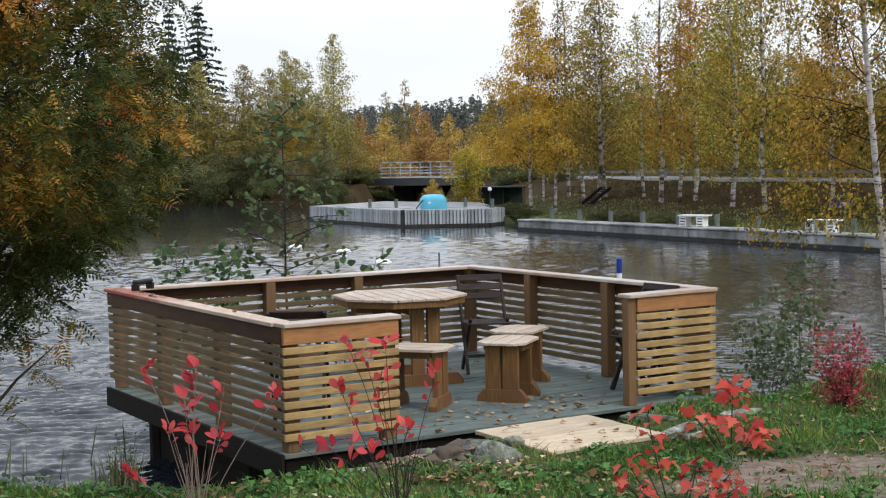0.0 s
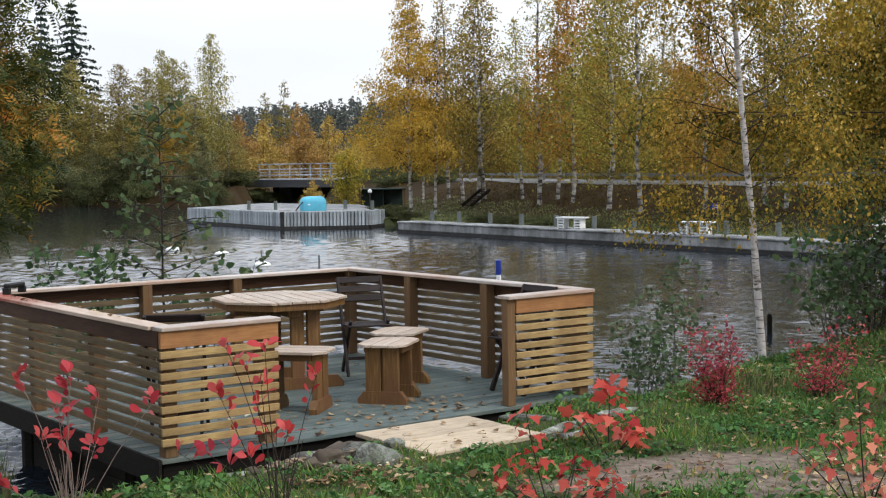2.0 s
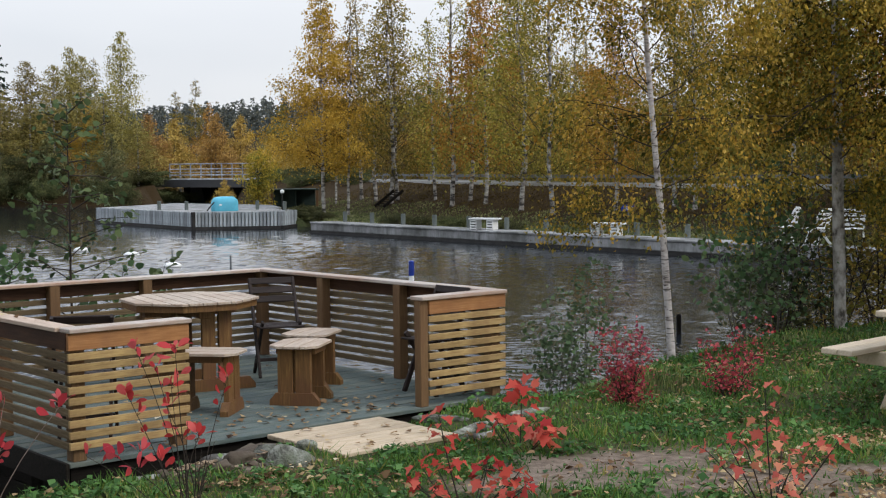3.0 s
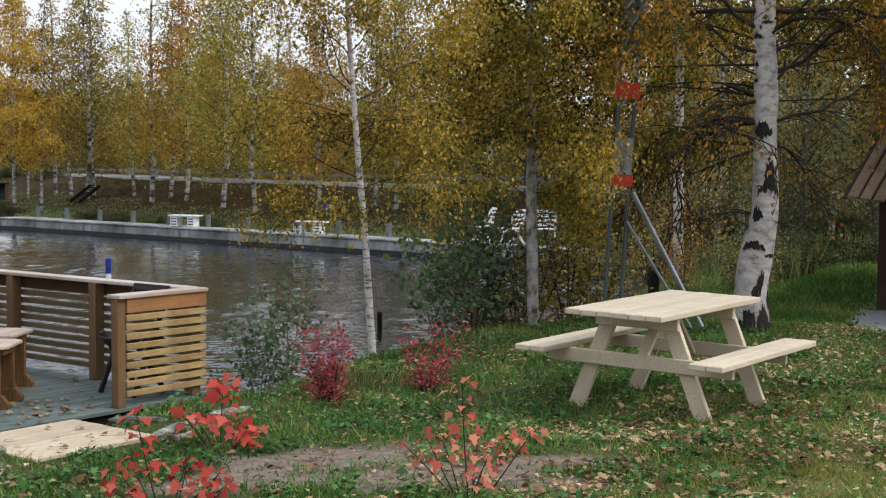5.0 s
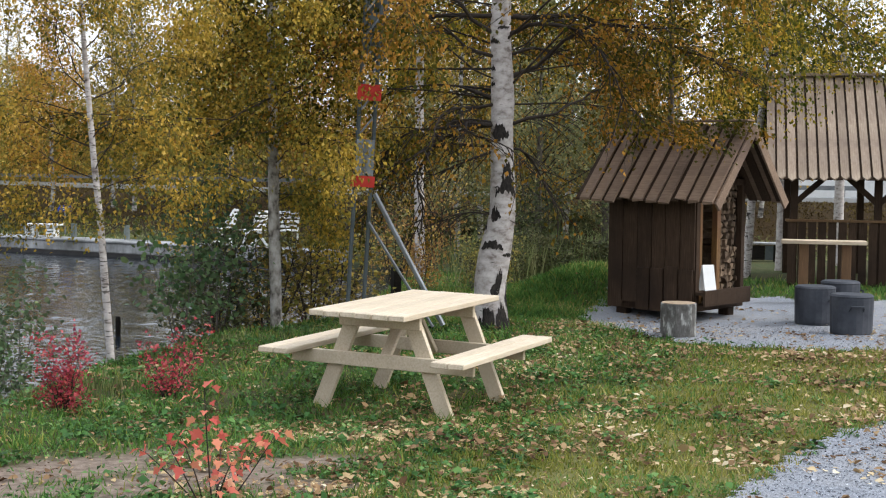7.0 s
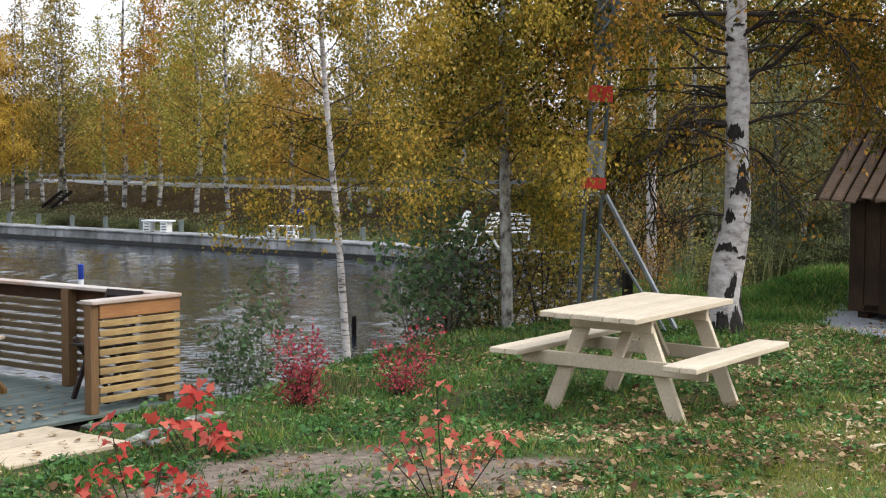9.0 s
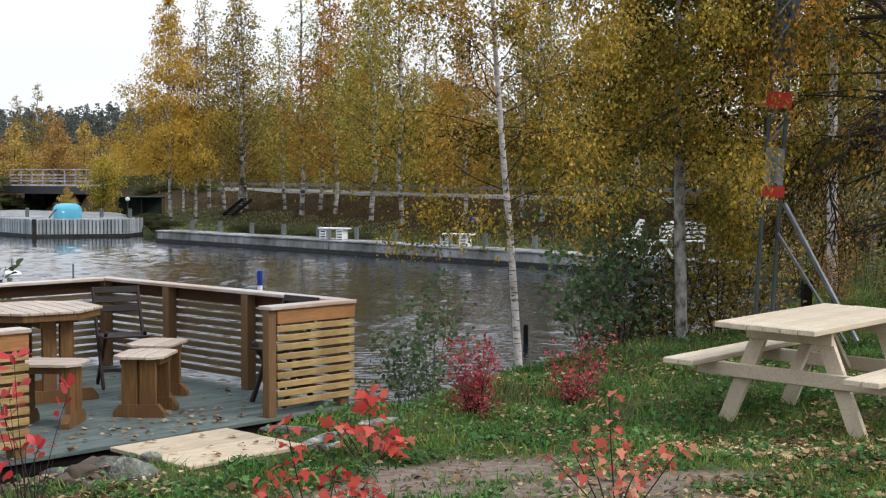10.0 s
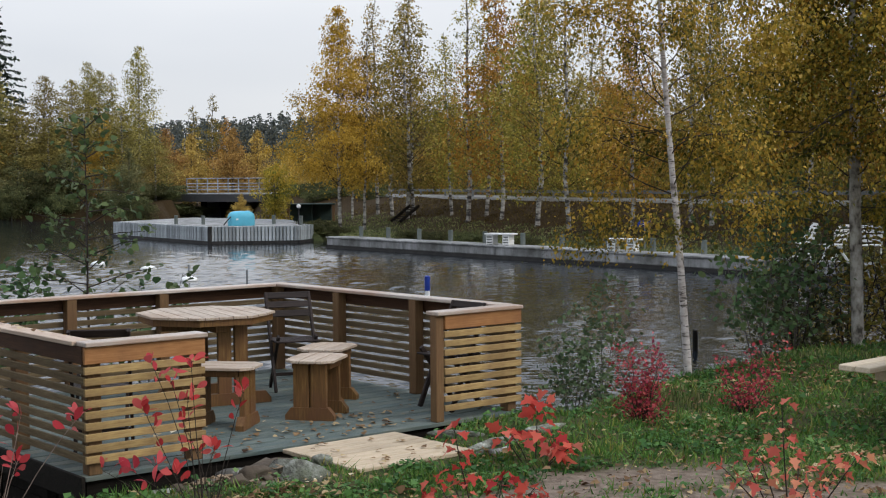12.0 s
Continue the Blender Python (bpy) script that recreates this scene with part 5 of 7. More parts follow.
            if twigs:
                limbs.tube(sline, [br * 0.42, br * 0.34, br * 0.25, br * 0.12], 3, False)
            a = np.array([tuple(x) for x in sline])
            uu = rng.uniform(0.05, 1.0, per) * 3
            ki = np.minimum(uu.astype(int), 2)
            pp = a[ki] + (a[ki + 1] - a[ki]) * (uu - ki)[:, None] + rng.normal(0, jj, (per, 3))
            pos.append(pp)
            way.append(unit(a[ki + 1] - a[ki]) * 0.5 + np.array([0, 0, -0.7]) + rng.normal(0, 0.5, (per, 3)))
    pos, way = np.concatenate(pos), np.concatenate(way)
    if view_side is not None:
        far = np.hypot(pos[:, 0], pos[:, 1])
        ok = rng.uniform(0, 1, len(pos)) < np.interp(far, [0.6, 1.8], [0.12, 1.0]) * np.interp(pos[:, 2], [2.3, 3.2], [0.75, 1.0])
        pos, way = pos[ok], way[ok]
    size = leaf * rng.uniform(0.6, 1.25, len(pos))
    return trunk, limbs, leaves(pos, way, size, rng, outline, 0.8, 0.3)


def tree(name, label, m, bark, leaf_mat, rng, group="", limb_mat=None, category="tree", **kw):
    trunk, limbs, faces = grow(rng, **kw)
    t = thing(name, label, category, m, group)
    part("trunk", trunk, bark, t, smooth=True)
    part("limb_work", limbs, limb_mat or TWIG, t, "thin dark branches", smooth=True)["kind"] = "stuff"
    c = part("crown", quads_mesh("crown", faces, leaf_mat), leaf_mat, t)
    c["kind"] = "stuff"
    return t


def spruce(m, h, rng):
    t = thing("spruce_tree", "tall dark green spruce with drooping boughs", "tree", m, "far spruces")
    part("trunk", Shape().tube([(0, 0, -0.3), (0, 0, h * 0.5), (0, 0, h)], [0.22, 0.13, 0.02], 7), GREY_BARK, t)
    P, A, S = [], [], []
    lev = 26
    for i in range(lev):
        s = (i + 0.5) / lev
        z = h * (0.12 + 0.88 * s)
        L = min(0.33 * h * (1 - s) ** 0.95, 3.0) + 0.10
        for b in range(14):
            az = rng.uniform(0, 6.283)
            LL = L * rng.uniform(0.6, 1.15)
            for u in np.linspace(0.1, 1, max(3, int(LL * 5))):
                for _ in range(2):
                    P.append((math.cos(az) * LL * u + rng.normal(0, 0.08), math.sin(az) * LL * u + rng.normal(0, 0.08), z - LL * (0.42 * u - 0.16 * u * u) + rng.normal(0, 0.05)))
                    A.append((math.cos(az + rng.normal(0, 0.7)), math.sin(az + rng.normal(0, 0.7)), -0.5))
                    S.append(rng.uniform(0.18, 0.36))
    f = leaves(np.array(P), np.array(A), np.array(S), rng, QUAD_OUTLINE, 0.6, 0.2)
    part("needle_mass", quads_mesh("needle_mass", f, SPRUCE_LEAF), SPRUCE_LEAF, t)["kind"] = "stuff"
    return t


def on_land(x, y, turn=0, s=1.0, sz=None):
    return pose(x, y, float(land(x, y)) - 0.03, 0, 0, turn) @ Matrix.Diagonal((s, s, sz or s, 1))


def copy_scaled(ob, m):
    """A copy at the pose and size of m."""
    c = copy_thing(ob, m)
    c.matrix_basis = m
    return c


rng = np.random.default_rng(21)
# prototypes, each standing at a place of its own
FAR = dict(outline=TRI_OUTLINE, sides=6, segs=4, twigs=False, taper=1.15, even=True)
golden = tree("birch_tree", "slender golden birch with white trunk on the far bank", on_land(3.94, 60.3, 0, 1.15, 1.06), BIRCH_BARK_FAR, YELLOW_LEAF, rng, "far birches", h=9.4, r0=0.075, first=0.16, spread=2.5, prim=110, sec=9, per=28, leaf=0.092, rise=40, droop=0.35, hang=0.6, jit=0.17, stub=0.7, low_bias=1.15, **{**FAR, "taper": 0.9})
slim = tree("birch_tree", "tall half-bare birch with white trunk on the far bank", on_land(5.05, 60.0, 0), BIRCH_BARK_FAR, OLIVE_LEAF, rng, "far birches", h=9.4, r0=0.065, first=0.22, wav=0.5, spread=1.2, prim=30, sec=7, per=16, leaf=0.10, rise=50, droop=0.6, jit=0.16, **FAR)
olive = tree("birch_tree", "olive-yellow birch with white trunk on the embankment", on_land(7.15, 62.6, 0, 1.2, 1.0), BIRCH_BARK_FAR, OLIVE_LEAF, rng, "far birches", h=11.0, r0=0.085, first=0.10, spread=3.3, prim=66, sec=11, per=17, leaf=0.115, rise=42, droop=0.55, hang=0.9, jit=0.2, stub=0.6, wav=0.5, low_bias=1.0, **FAR)
amber = tree("birch_tree", "amber birch with white trunk on the embankment", on_land(10.0, 54.0, 40, 1.1, 1.0), BIRCH_BARK_FAR, YELLOW_LEAF, rng, "far birches", h=10.5, r0=0.08, first=0.10, spread=3.1, prim=62, sec=11, per=15, leaf=0.115, rise=42, droop=0.6, hang=0.9, jit=0.2, stub=0.6, wav=0.5, low_bias=1.0, **FAR)
sparse = tree("birch_tree", "thin-leaved tall birch with pale trunk", on_land(11.3, 47.6, 80), BIRCH_BARK_FAR, OLIVE_LEAF, rng, "far birches", h=11.5, r0=0.085, first=0.10, spread=3.1, prim=66, sec=11, per=9, leaf=0.10, rise=46, droop=0.6, hang=1.0, jit=0.16, stub=0.55, wav=0.5, low_bias=1.0, **FAR)
thicket = tree("young_birch", "bushy yellow-olive young birch under the tall trees", on_land(16.5, 61, 0), GREY_BARK, OLIVE_LEAF, rng, "undergrowth birches", h=5.0, r0=0.05, first=0.04, spread=2.0, prim=34, sec=7, per=13, leaf=0.15, rise=40, droop=0.5, profile="round", jit=0.22, **FAR)
pale = tree("birch_tree", "cone-shaped olive-yellow birch on the far shore", on_land(-8.2, 105, 0, 1.0, 1.0), BIRCH_BARK_FAR, PALE_OLIVE_LEAF, rng, "far shore birches", h=11.6, r0=0.12, first=0.20, spread=2.4, prim=110, sec=8, per=10, leaf=0.135, rise=42, droop=0.5, hang=0.7, jit=0.26, stub=0.8, low_bias=1.0, **{**FAR, "taper": 0.75})
green = tree("willow_tree", "dull green broadleaf tree on the far shore", on_land(-22, 103, 0), GREY_BARK, GREEN_LEAF, rng, "far shore trees", h=8.5, r0=0.16, first=0.05, spread=3.4, prim=60, sec=10, per=26, leaf=0.14, rise=45, droop=0.4, jit=0.25, stub=0.85, low_bias=1.2, **FAR)
russet = tree("aspen_tree", "russet-orange broadleaf tree behind the bridge", on_land(-1.5, 121, 0), GREY_BARK, ORANGE_LEAF, rng, "russet trees", h=7.5, r0=0.10, first=0.06, spread=2.9, prim=46, sec=10, per=22, leaf=0.17, rise=45, droop=0.4, jit=0.3, stub=0.85, low_bias=1.2, **FAR)
shrub = tree("shore_bush", "dense dark green bush overhanging the water", on_land(-14, 100.5, 0), GREY_BARK, SHRUB_LEAF, rng, "far shore bushes", category="bush", h=2.6, r0=0.06, first=0.03, spread=2.2, prim=36, sec=9, per=24, leaf=0.14, rise=30, droop=0.8, profile="round", jit=0.2, **FAR)

# birches on the quay side and on the embankment
for src, x, y, s, sz, a in ((sparse, 7.6, 63.2, 0.9, 0.95, 90), (slim, 5.25, 70.0, 0.8, 0.6, 0), (slim, 8.65, 58.9, 0.9, 0.85, 140), (sparse, 8.98, 56.0, 1.0, 0.95, 200), (slim, 9.70, 55.8, 1.1, 0.95, 250), (olive, 10.72, 50.1, 0.95, 0.9, 60),
                            (sparse, 14.5, 43.7, 0.8, 0.9, 20), (olive, 14.75, 42.6, 0.8, 0.85, 310), (olive, 12.4, 58.0, 0.95, 0.95, 30), (slim, 6.9, 66.0, 1.3, 0.9, 45), (sparse, 6.4, 68.5, 1.0, 1.0, 160), (olive, 17.2, 40.2, 0.8, 0.85, 100), (amber, 13.0, 45.6, 0.75, 0.8, 10), (olive, 21.6, 34.0, 0.8, 0.8, 170), (amber, 19.5, 37.5, 0.8, 0.8, 10)):
    copy_scaled(src, on_land(x, y, a, s * 1.15, sz))
# the wood beyond the road
k = 0
rp = [Vector(p) for p in dense(ROAD[2:11], 3.2)]
for i, p in enumerate(rp[:-1]):
    d = (rp[i + 1] - p).normalized()
    q = Vector((-d.y, d.x))
    for o in (5.5, 12.0):
        k += 1
        w = p + q * (o + rng.uniform(-1.5, 1.5)) + d * rng.uniform(-1.4, 1.4)
        if (w.y > 90 and w.x < 8) or (o > 9 and k % 4) or w.x > 31.5:
            continue
        src = (olive, sparse, amber, sparse, sparse, slim)[int(rng.integers(0, 6))]
        s = rng.uniform(0.65, 0.95)
        copy_scaled(src, on_land(w.x, w.y, rng.uniform(0, 360), s * 1.15, s * rng.uniform(0.9, 1.1)))
    for o in (rng.uniform(3.6, 5.0), rng.uniform(6.5, 9.0)):
      w = p + q * o + d * rng.uniform(-1, 1)
      if 5 < w.x < 31.5:
        copy_scaled(thicket, on_land(w.x, w.y, rng.uniform(0, 360), rng.uniform(0.55, 0.95)))
# greenery behind the lawn and the shelters
leafy = tree("broadleaf_tree", "green-brown broadleaf tree behind the lawn", on_land(18.5, 25.5, 0, 1.0, 1.0), GREY_BARK, GREEN_LEAF, rng, "trees behind the lawn", h=6.8, r0=0.09, first=0.14, spread=2.6, prim=70, sec=10, per=12, leaf=0.095, rise=40, droop=0.5, jit=0.2, stub=0.8, low_bias=1.0, **FAR)
for src, x, y, s, sz in ((leafy, 21, 26.2, 1.1, 1.05), (amber, 23.5, 26.5, 0.8, 0.8), (olive, 22, 29, 0.8, 0.85), (sparse, 20.5, 31, 0.85, 0.9), (sparse, 36, 24, 0.9, 0.9), (amber, 20, 28.5, 0.7, 0.75), (leafy, 42, 17.5, 1.3, 1.3), (sparse, 17.2, 27, 0.75, 0.75), (amber, 27.5, 27.5, 0.8, 0.8), (leafy, 15.8, 26.4, 0.8, 0.7)):
    copy_scaled(src, on_land(x, y, rng.uniform(0, 360), s * 1.15, sz))
# far left shore
for src, x, y, s, sz in ((pale, -18.4, 104, 1.1, 0.84), (pale, -15.2, 106, 1.2, 0.82), (pale, -13.0, 104, 1.2, 0.80), (pale, -11.2, 106, 1.25, 0.86), (amber, -10.6, 103, 0.8, 0.62), (pale, -16.8, 103, 1.2, 0.62), (pale, -14.4, 102.5, 1.1, 0.55), (green, -26, 102, 1.1, 1.1), (pale, -21.5, 105, 1.3, 0.9), (pale, -9.2, 103, 1.1, 0.62),
                         (pale, -12.2, 108, 0.9, 0.92), (slim, -10.4, 108, 1.2, 1.05), (green, -30, 101, 1.2, 1.2), (pale, -25, 110, 1.4, 1.0), (green, -35, 103, 1.2, 1.2), (russet, -11.9, 101.8, 0.5, 0.4), (pale, -33, 110, 1.4, 1.0), (green, -16.5, 101.6, 0.8, 0.45), (green, -13.2, 101.2, 0.8, 0.45), (green, -8.6, 100.5, 0.7, 0.5), (green, -19.5, 102.4, 0.9, 0.55), (pale, -6.9, 103.5, 0.8, 0.42)):
    copy_scaled(src, on_land(x, y, rng.uniform(0, 360), s * 1.1, sz))
for x, y in dense([(-7.4, 92), (-9.6, 97), (-20, 101), (-36, 100)], 2.8):
    copy_scaled(shrub, pose(x + rng.uniform(-0.5, 0.3), y + rng.uniform(-0.3, 0.9), -0.55, 0, 0, rng.uniform(0, 360)) @ Matrix.Scale(rng.uniform(0.5, 0.85), 4))
for src, x, y, s, sz in ((slim, -3.4, 128, 1.3, 1.15), (russet, -5.2, 124, 1.0, 0.95), (russet, 0.6, 123, 0.85, 0.95), (amber, -1.9, 126, 0.9, 0.82), (russet, 3.6, 126, 0.9, 0.7), (russet, -7.2, 123, 0.9, 0.9), (russet, 6.4, 120, 1.0, 0.75), (green, 4.8, 132, 1.0, 0.95), (slim, -5.0, 130, 1.4, 1.05)):
    copy_scaled(src, on_land(x, y, rng.uniform(0, 360), s * 1.25, sz))
sp = spruce(on_land(-19.8, 113, 0), 15.0, rng)
copy_scaled(sp, on_land(-22.4, 114, 70, 0.85, 0.97))
copy_scaled(sp, on_land(-26.4, 113, 140, 1.1, 0.95))
# small yellow tree, red bush and shrubs by the pier
tree("young_birch", "small dense golden birch beside the bridge", on_land(1.24, 70.0), GREY_BARK, YOUNG_BIRCH_LEAF, rng, "undergrowth birches", h=2.9, r0=0.035, first=0.05, spread=1.05, prim=44, sec=7, per=14, leaf=0.10, rise=42, droop=0.4, profile="round", jit=0.13, **FAR)
copy_scaled(russet, on_land(-0.5, 74, 0, 0.28, 0.22))
for x, y, s in ((3.4, 94, 0.5), (4.6, 91, 0.55), (6.0, 88, 0.5), (5.4, 95, 0.6), (7.2, 83, 0.5), (2.6, 97, 0.5), (17.0, 41.0, 0.4), (18.6, 39.2, 0.3), (2.9, 58.4, 0.35), (5.9, 49.3, 0.28), (6.6, 48.2, 0.22), (7.6, 46.6, 0.25), (8.9, 43.6, 0.2), (3.6, 56.6, 0.22), (18.4, 31.5, 0.35), (20.2, 32.2, 0.5), (22.5, 30, 0.5), (24, 27.5, 0.45), (13.7, 18.9, 0.5), (-6.4, 104.8, 0.75), (-5.5, 105.3, 0.7), (-4.2, 105.2, 0.6), (-7.3, 103.8, 0.8), (4.2, 86.0, 0.45), (5.6, 85.5, 0.4), (7.0, 80.5, 0.4)):
    copy_scaled(shrub, on_land(x, y, rng.uniform(0, 360), s * 1.1, s * 0.55))


def far_woods():
    P, A, S = [], [], []
    r2 = np.random.default_rng(3)
    for i in range(800):
        az, r = r2.uniform(-0.26, 0.22), r2.uniform(300, 430)
        x, y = r * math.sin(az), r * math.cos(az)
        z, h = float(land(x, y)), r2.uniform(5, 8.5)
        for j in range(130):
            s = r2.uniform(0, 1)
            w = 1.5 * (1 - s) ** 0.9 + 0.05
            a = r2.uniform(0, 6.283)
            P.append((x + math.cos(a) * w * r2.uniform(0.3, 1), y + math.sin(a) * w * r2.uniform(0.3, 1), z + s * h + 0.4))
            A.append((math.cos(a), math.sin(a), -0.6))
            S.append(r2.uniform(0.35, 0.75))
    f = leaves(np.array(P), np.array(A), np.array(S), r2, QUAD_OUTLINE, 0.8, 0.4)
    solo("far_forest", quads_mesh("far_forest", f, FAR_WOOD_HAZE_LEAF), FAR_WOOD_HAZE_LEAF, "distant dark wooded hill behind the lake", "forest", kind="stuff")


far_woods()

# near birches
rng = np.random.default_rng(77)
BIRCH_SPINE = [(-0.15, 0.02, 0.25), (0.05, 0.02, 0.205), (0.5, -0.016, 0.180), (0.95, 0.054, 0.184), (1.33, 0.13, 0.156), (1.75, 0.128, 0.137), (2.2, 0.106, 0.131), (2.6, 0.116, 0.135), (3.0, 0.103, 0.127), (3.4, 0.078, 0.118), (5.0, 0.10, 0.10), (9.0, 0.2, 0.055), (13.0, 0.3, 0.01)]
BOUGHS = [(2.52, 152, 2.2, 2, 0.7), (2.49, 172, 1.8, -4, 0.6), (2.18, 140, 1.5, 10, 0.9), (2.62, -35, 1.9, 24, 0.5), (2.30, -20, 1.3, 6, 0.6), (3.15, 160, 1.9, 28, 0.7), (1.62, 150, 0.9, -14, 0.3), (3.3, -48, 1.7, 30, 0.6),
          (2.62, 148, 2.0, 4, 0.9), (2.58, 164, 2.3, 0, 0.6), (2.46, 144, 1.6, -6, 0.5), (2.32, 156, 1.3, -10, 0.3), (2.88, 142, 2.1, 14, 0.6), (2.70, 176, 1.8, 2, 0.5),
          (3.05, -30, 2.6, 12, 0.5), (3.75, -38, 3.0, 2, 0.4), (3.95, -50, 2.6, 0, 0.4), (3.45, -60, 2.4, 6, 0.4), (3.4, 168, 2.4, 8, 0.5), (3.7, 178, 2.6, 6, 0.5), (3.9, 160, 2.4, 6, 0.4)]
big_birch = tree("birch_tree", "large old birch with black-scarred white trunk beside the picnic table", on_land(8.83, 13.114), NEAR_BARK, NEAR_BIRCH_LEAF, rng, h=13.0, r0=0.17, first=0.21, spread=4.6, prim=80, sec=14, per=130, leaf=0.054, rise=10, droop=0.50, floor=2.45, sides=18, jit=0.075, hang=0.6, stub=0.95, low_bias=1.3, segs=9, spine=BIRCH_SPINE, boughs=BOUGHS, view_side=236)


def bark_scars(t, spine, rows, rng):
    """Black chevrons and cracks where boughs were lost, lying on the trunk's round: height, turn, half width, height of the mark, notch."""
    for z, turn, w, tall, notch in rows:
        n, skew, bow = 18, rng.uniform(-0.3, 0.3), rng.uniform(0.35, 0.9)
        v = []
        for i in range(n + 1):
            u = 2 * i / n - 1
            lift = tall * (1 - abs(u + skew * (1 - u * u))) ** bow
            top, low = z + lift + rng.normal(0, tall * 0.15), z + lift * notch - (1 - notch) * 0.5 * lift - rng.uniform(-0.02, tall * 0.28)
            for zz in (top, (top + low) / 2, low):
                off = float(np.interp(zz, [q[0] for q in spine], [q[1] for q in spine]))
                rr = float(np.interp(zz, [q[0] for q in spine], [q[2] for q in spine])) * 1.03 + 0.004
                a = math.radians(turn) + u * w / rr
                v.append((0.83 * off + rr * math.cos(a), -0.56 * off + rr * math.sin(a), zz))
        f = [(3 * i + k, 3 * i + 3 + k, 3 * i + 4 + k, 3 * i + 1 + k) for i in range(n) for k in range(2)]
        part("bark_scar", Shape().add(v, f), SCAR_BARK, t, "black bark scar")


scar_rng = np.random.default_rng(4)
SCARS = [(2.27, 228, 0.109, 0.148, 0.05), (1.77, 263, 0.092, 0.207, 0.55), (1.58, 251, 0.135, 0.243, 0.5), (1.33, 206, 0.068, 0.116, 0.1), (1.19, 164, 0.042, 0.082, 0.1), (0.96, 220, 0.143, 0.105, 0.45), (0.88, 286, 0.085, 0.029, 0), (0.59, 267, 0.042, 0.129, -0.4), (0.47, 255, 0.051, 0.099, -0.4), (0.4, 308, 0.034, 0.192, -0.5),
         (0.15, 227, 0.075, 0.153, -0.3), (0.14, 273, 0.085, 0.198, -0.4), (0.05, 201, 0.068, 0.143, -0.3), (0.05, 306, 0.068, 0.153, -0.3), (1.66, 205, 0.051, 0.022, 0), (2.83, 182, 0.042, 0.047, 0.1), (3.01, 187, 0.034, 0.058, 0.1), (3.48, 252, 0.075, 0.029, 0), (3.32, 196, 0.068, 0.055, 0.2)]
bark_scars(big_birch, BIRCH_SPINE, SCARS, scar_rng)
YOUNG_SPINE = [(-0.15, 0.0, 0.055), (0.1, 0.0, 0.041), (0.8, -0.05, 0.037), (1.4, -0.09, 0.033), (2.0, -0.15, 0.031), (2.5, -0.19, 0.028), (3.05, -0.235, 0.025), (3.6, -0.27, 0.021), (7.2, -0.5, 0.006)]
tree("birch_tree", "young slender birch with pale trunk on the bank", on_land(4.20, 12.75), YOUNG_BARK, YOUNG_BIRCH_LEAF, rng, h=7.2, r0=0.028, first=0.19, spread=1.5, prim=50, sec=10, per=50, leaf=0.040, rise=34, droop=0.25, wav=0.40, segs=9, sides=9, jit=0.09, hang=0.5, stub=0.8, right=(0.95, -0.31), spine=YOUNG_SPINE)
tree("birch_tree", "young birch with mottled grey trunk at the water's edge", on_land(6.62, 14.2), MOTTLED_BARK, YOUNG_BIRCH_LEAF, rng, h=8.6, r0=0.066, first=0.16, spread=1.65, segs=9, prim=52, sec=14, per=84, leaf=0.047, rise=25, droop=0.6, wav=0.10, lean=(-0.02, 0.0), sides=9, jit=0.10, hang=0.7, stub=0.9)
tree("birch_tree", "birch with white trunk behind the mast", on_land(11.6, 19.3), NEAR_BARK, NEAR_BIRCH_LEAF, rng, h=9.5, r0=0.085, first=0.30, spread=2.4, prim=40, sec=10, per=34, leaf=0.07, rise=35, droop=0.5, sides=9, hang=0.7, lean=(0.0, 0.0))
shelter_birch = tree("birch_tree", "birch with pale trunk behind the shelter", on_land(19.2, 18.6), NEAR_BARK, NEAR_BIRCH_LEAF, rng, h=9.5, r0=0.11, first=0.30, spread=2.6, prim=40, sec=10, per=34, leaf=0.08, rise=35, droop=0.5, sides=9, hang=0.7)
tree("birch_tree", "white birch trunk beside the firewood hut", on_land(17.35, 17.69), YOUNG_BARK, NEAR_BIRCH_LEAF, rng, h=9.0, r0=0.075, first=0.30, spread=2.8, prim=44, sec=12, per=60, leaf=0.052, rise=30, droop=0.7, sides=9, hang=0.7, lean=(0.05, -0.05))
# extra tree, added to close the sky gaps right of the old birch
tree("birch_tree", "added yellowing birch, its low dense crown filling sky gaps behind the firewood hut", on_land(12.54, 14.28), GREY_BARK, NEAR_BIRCH_LEAF, rng, h=8.0, r0=0.05, first=0.34, spread=2.3, prim=60, sec=12, per=46, leaf=0.056, rise=20, droop=0.5, sides=7, jit=0.12, hang=0.6, stub=0.9)
copy_scaled(shelter_birch, on_land(22.3, 20.0, 70))

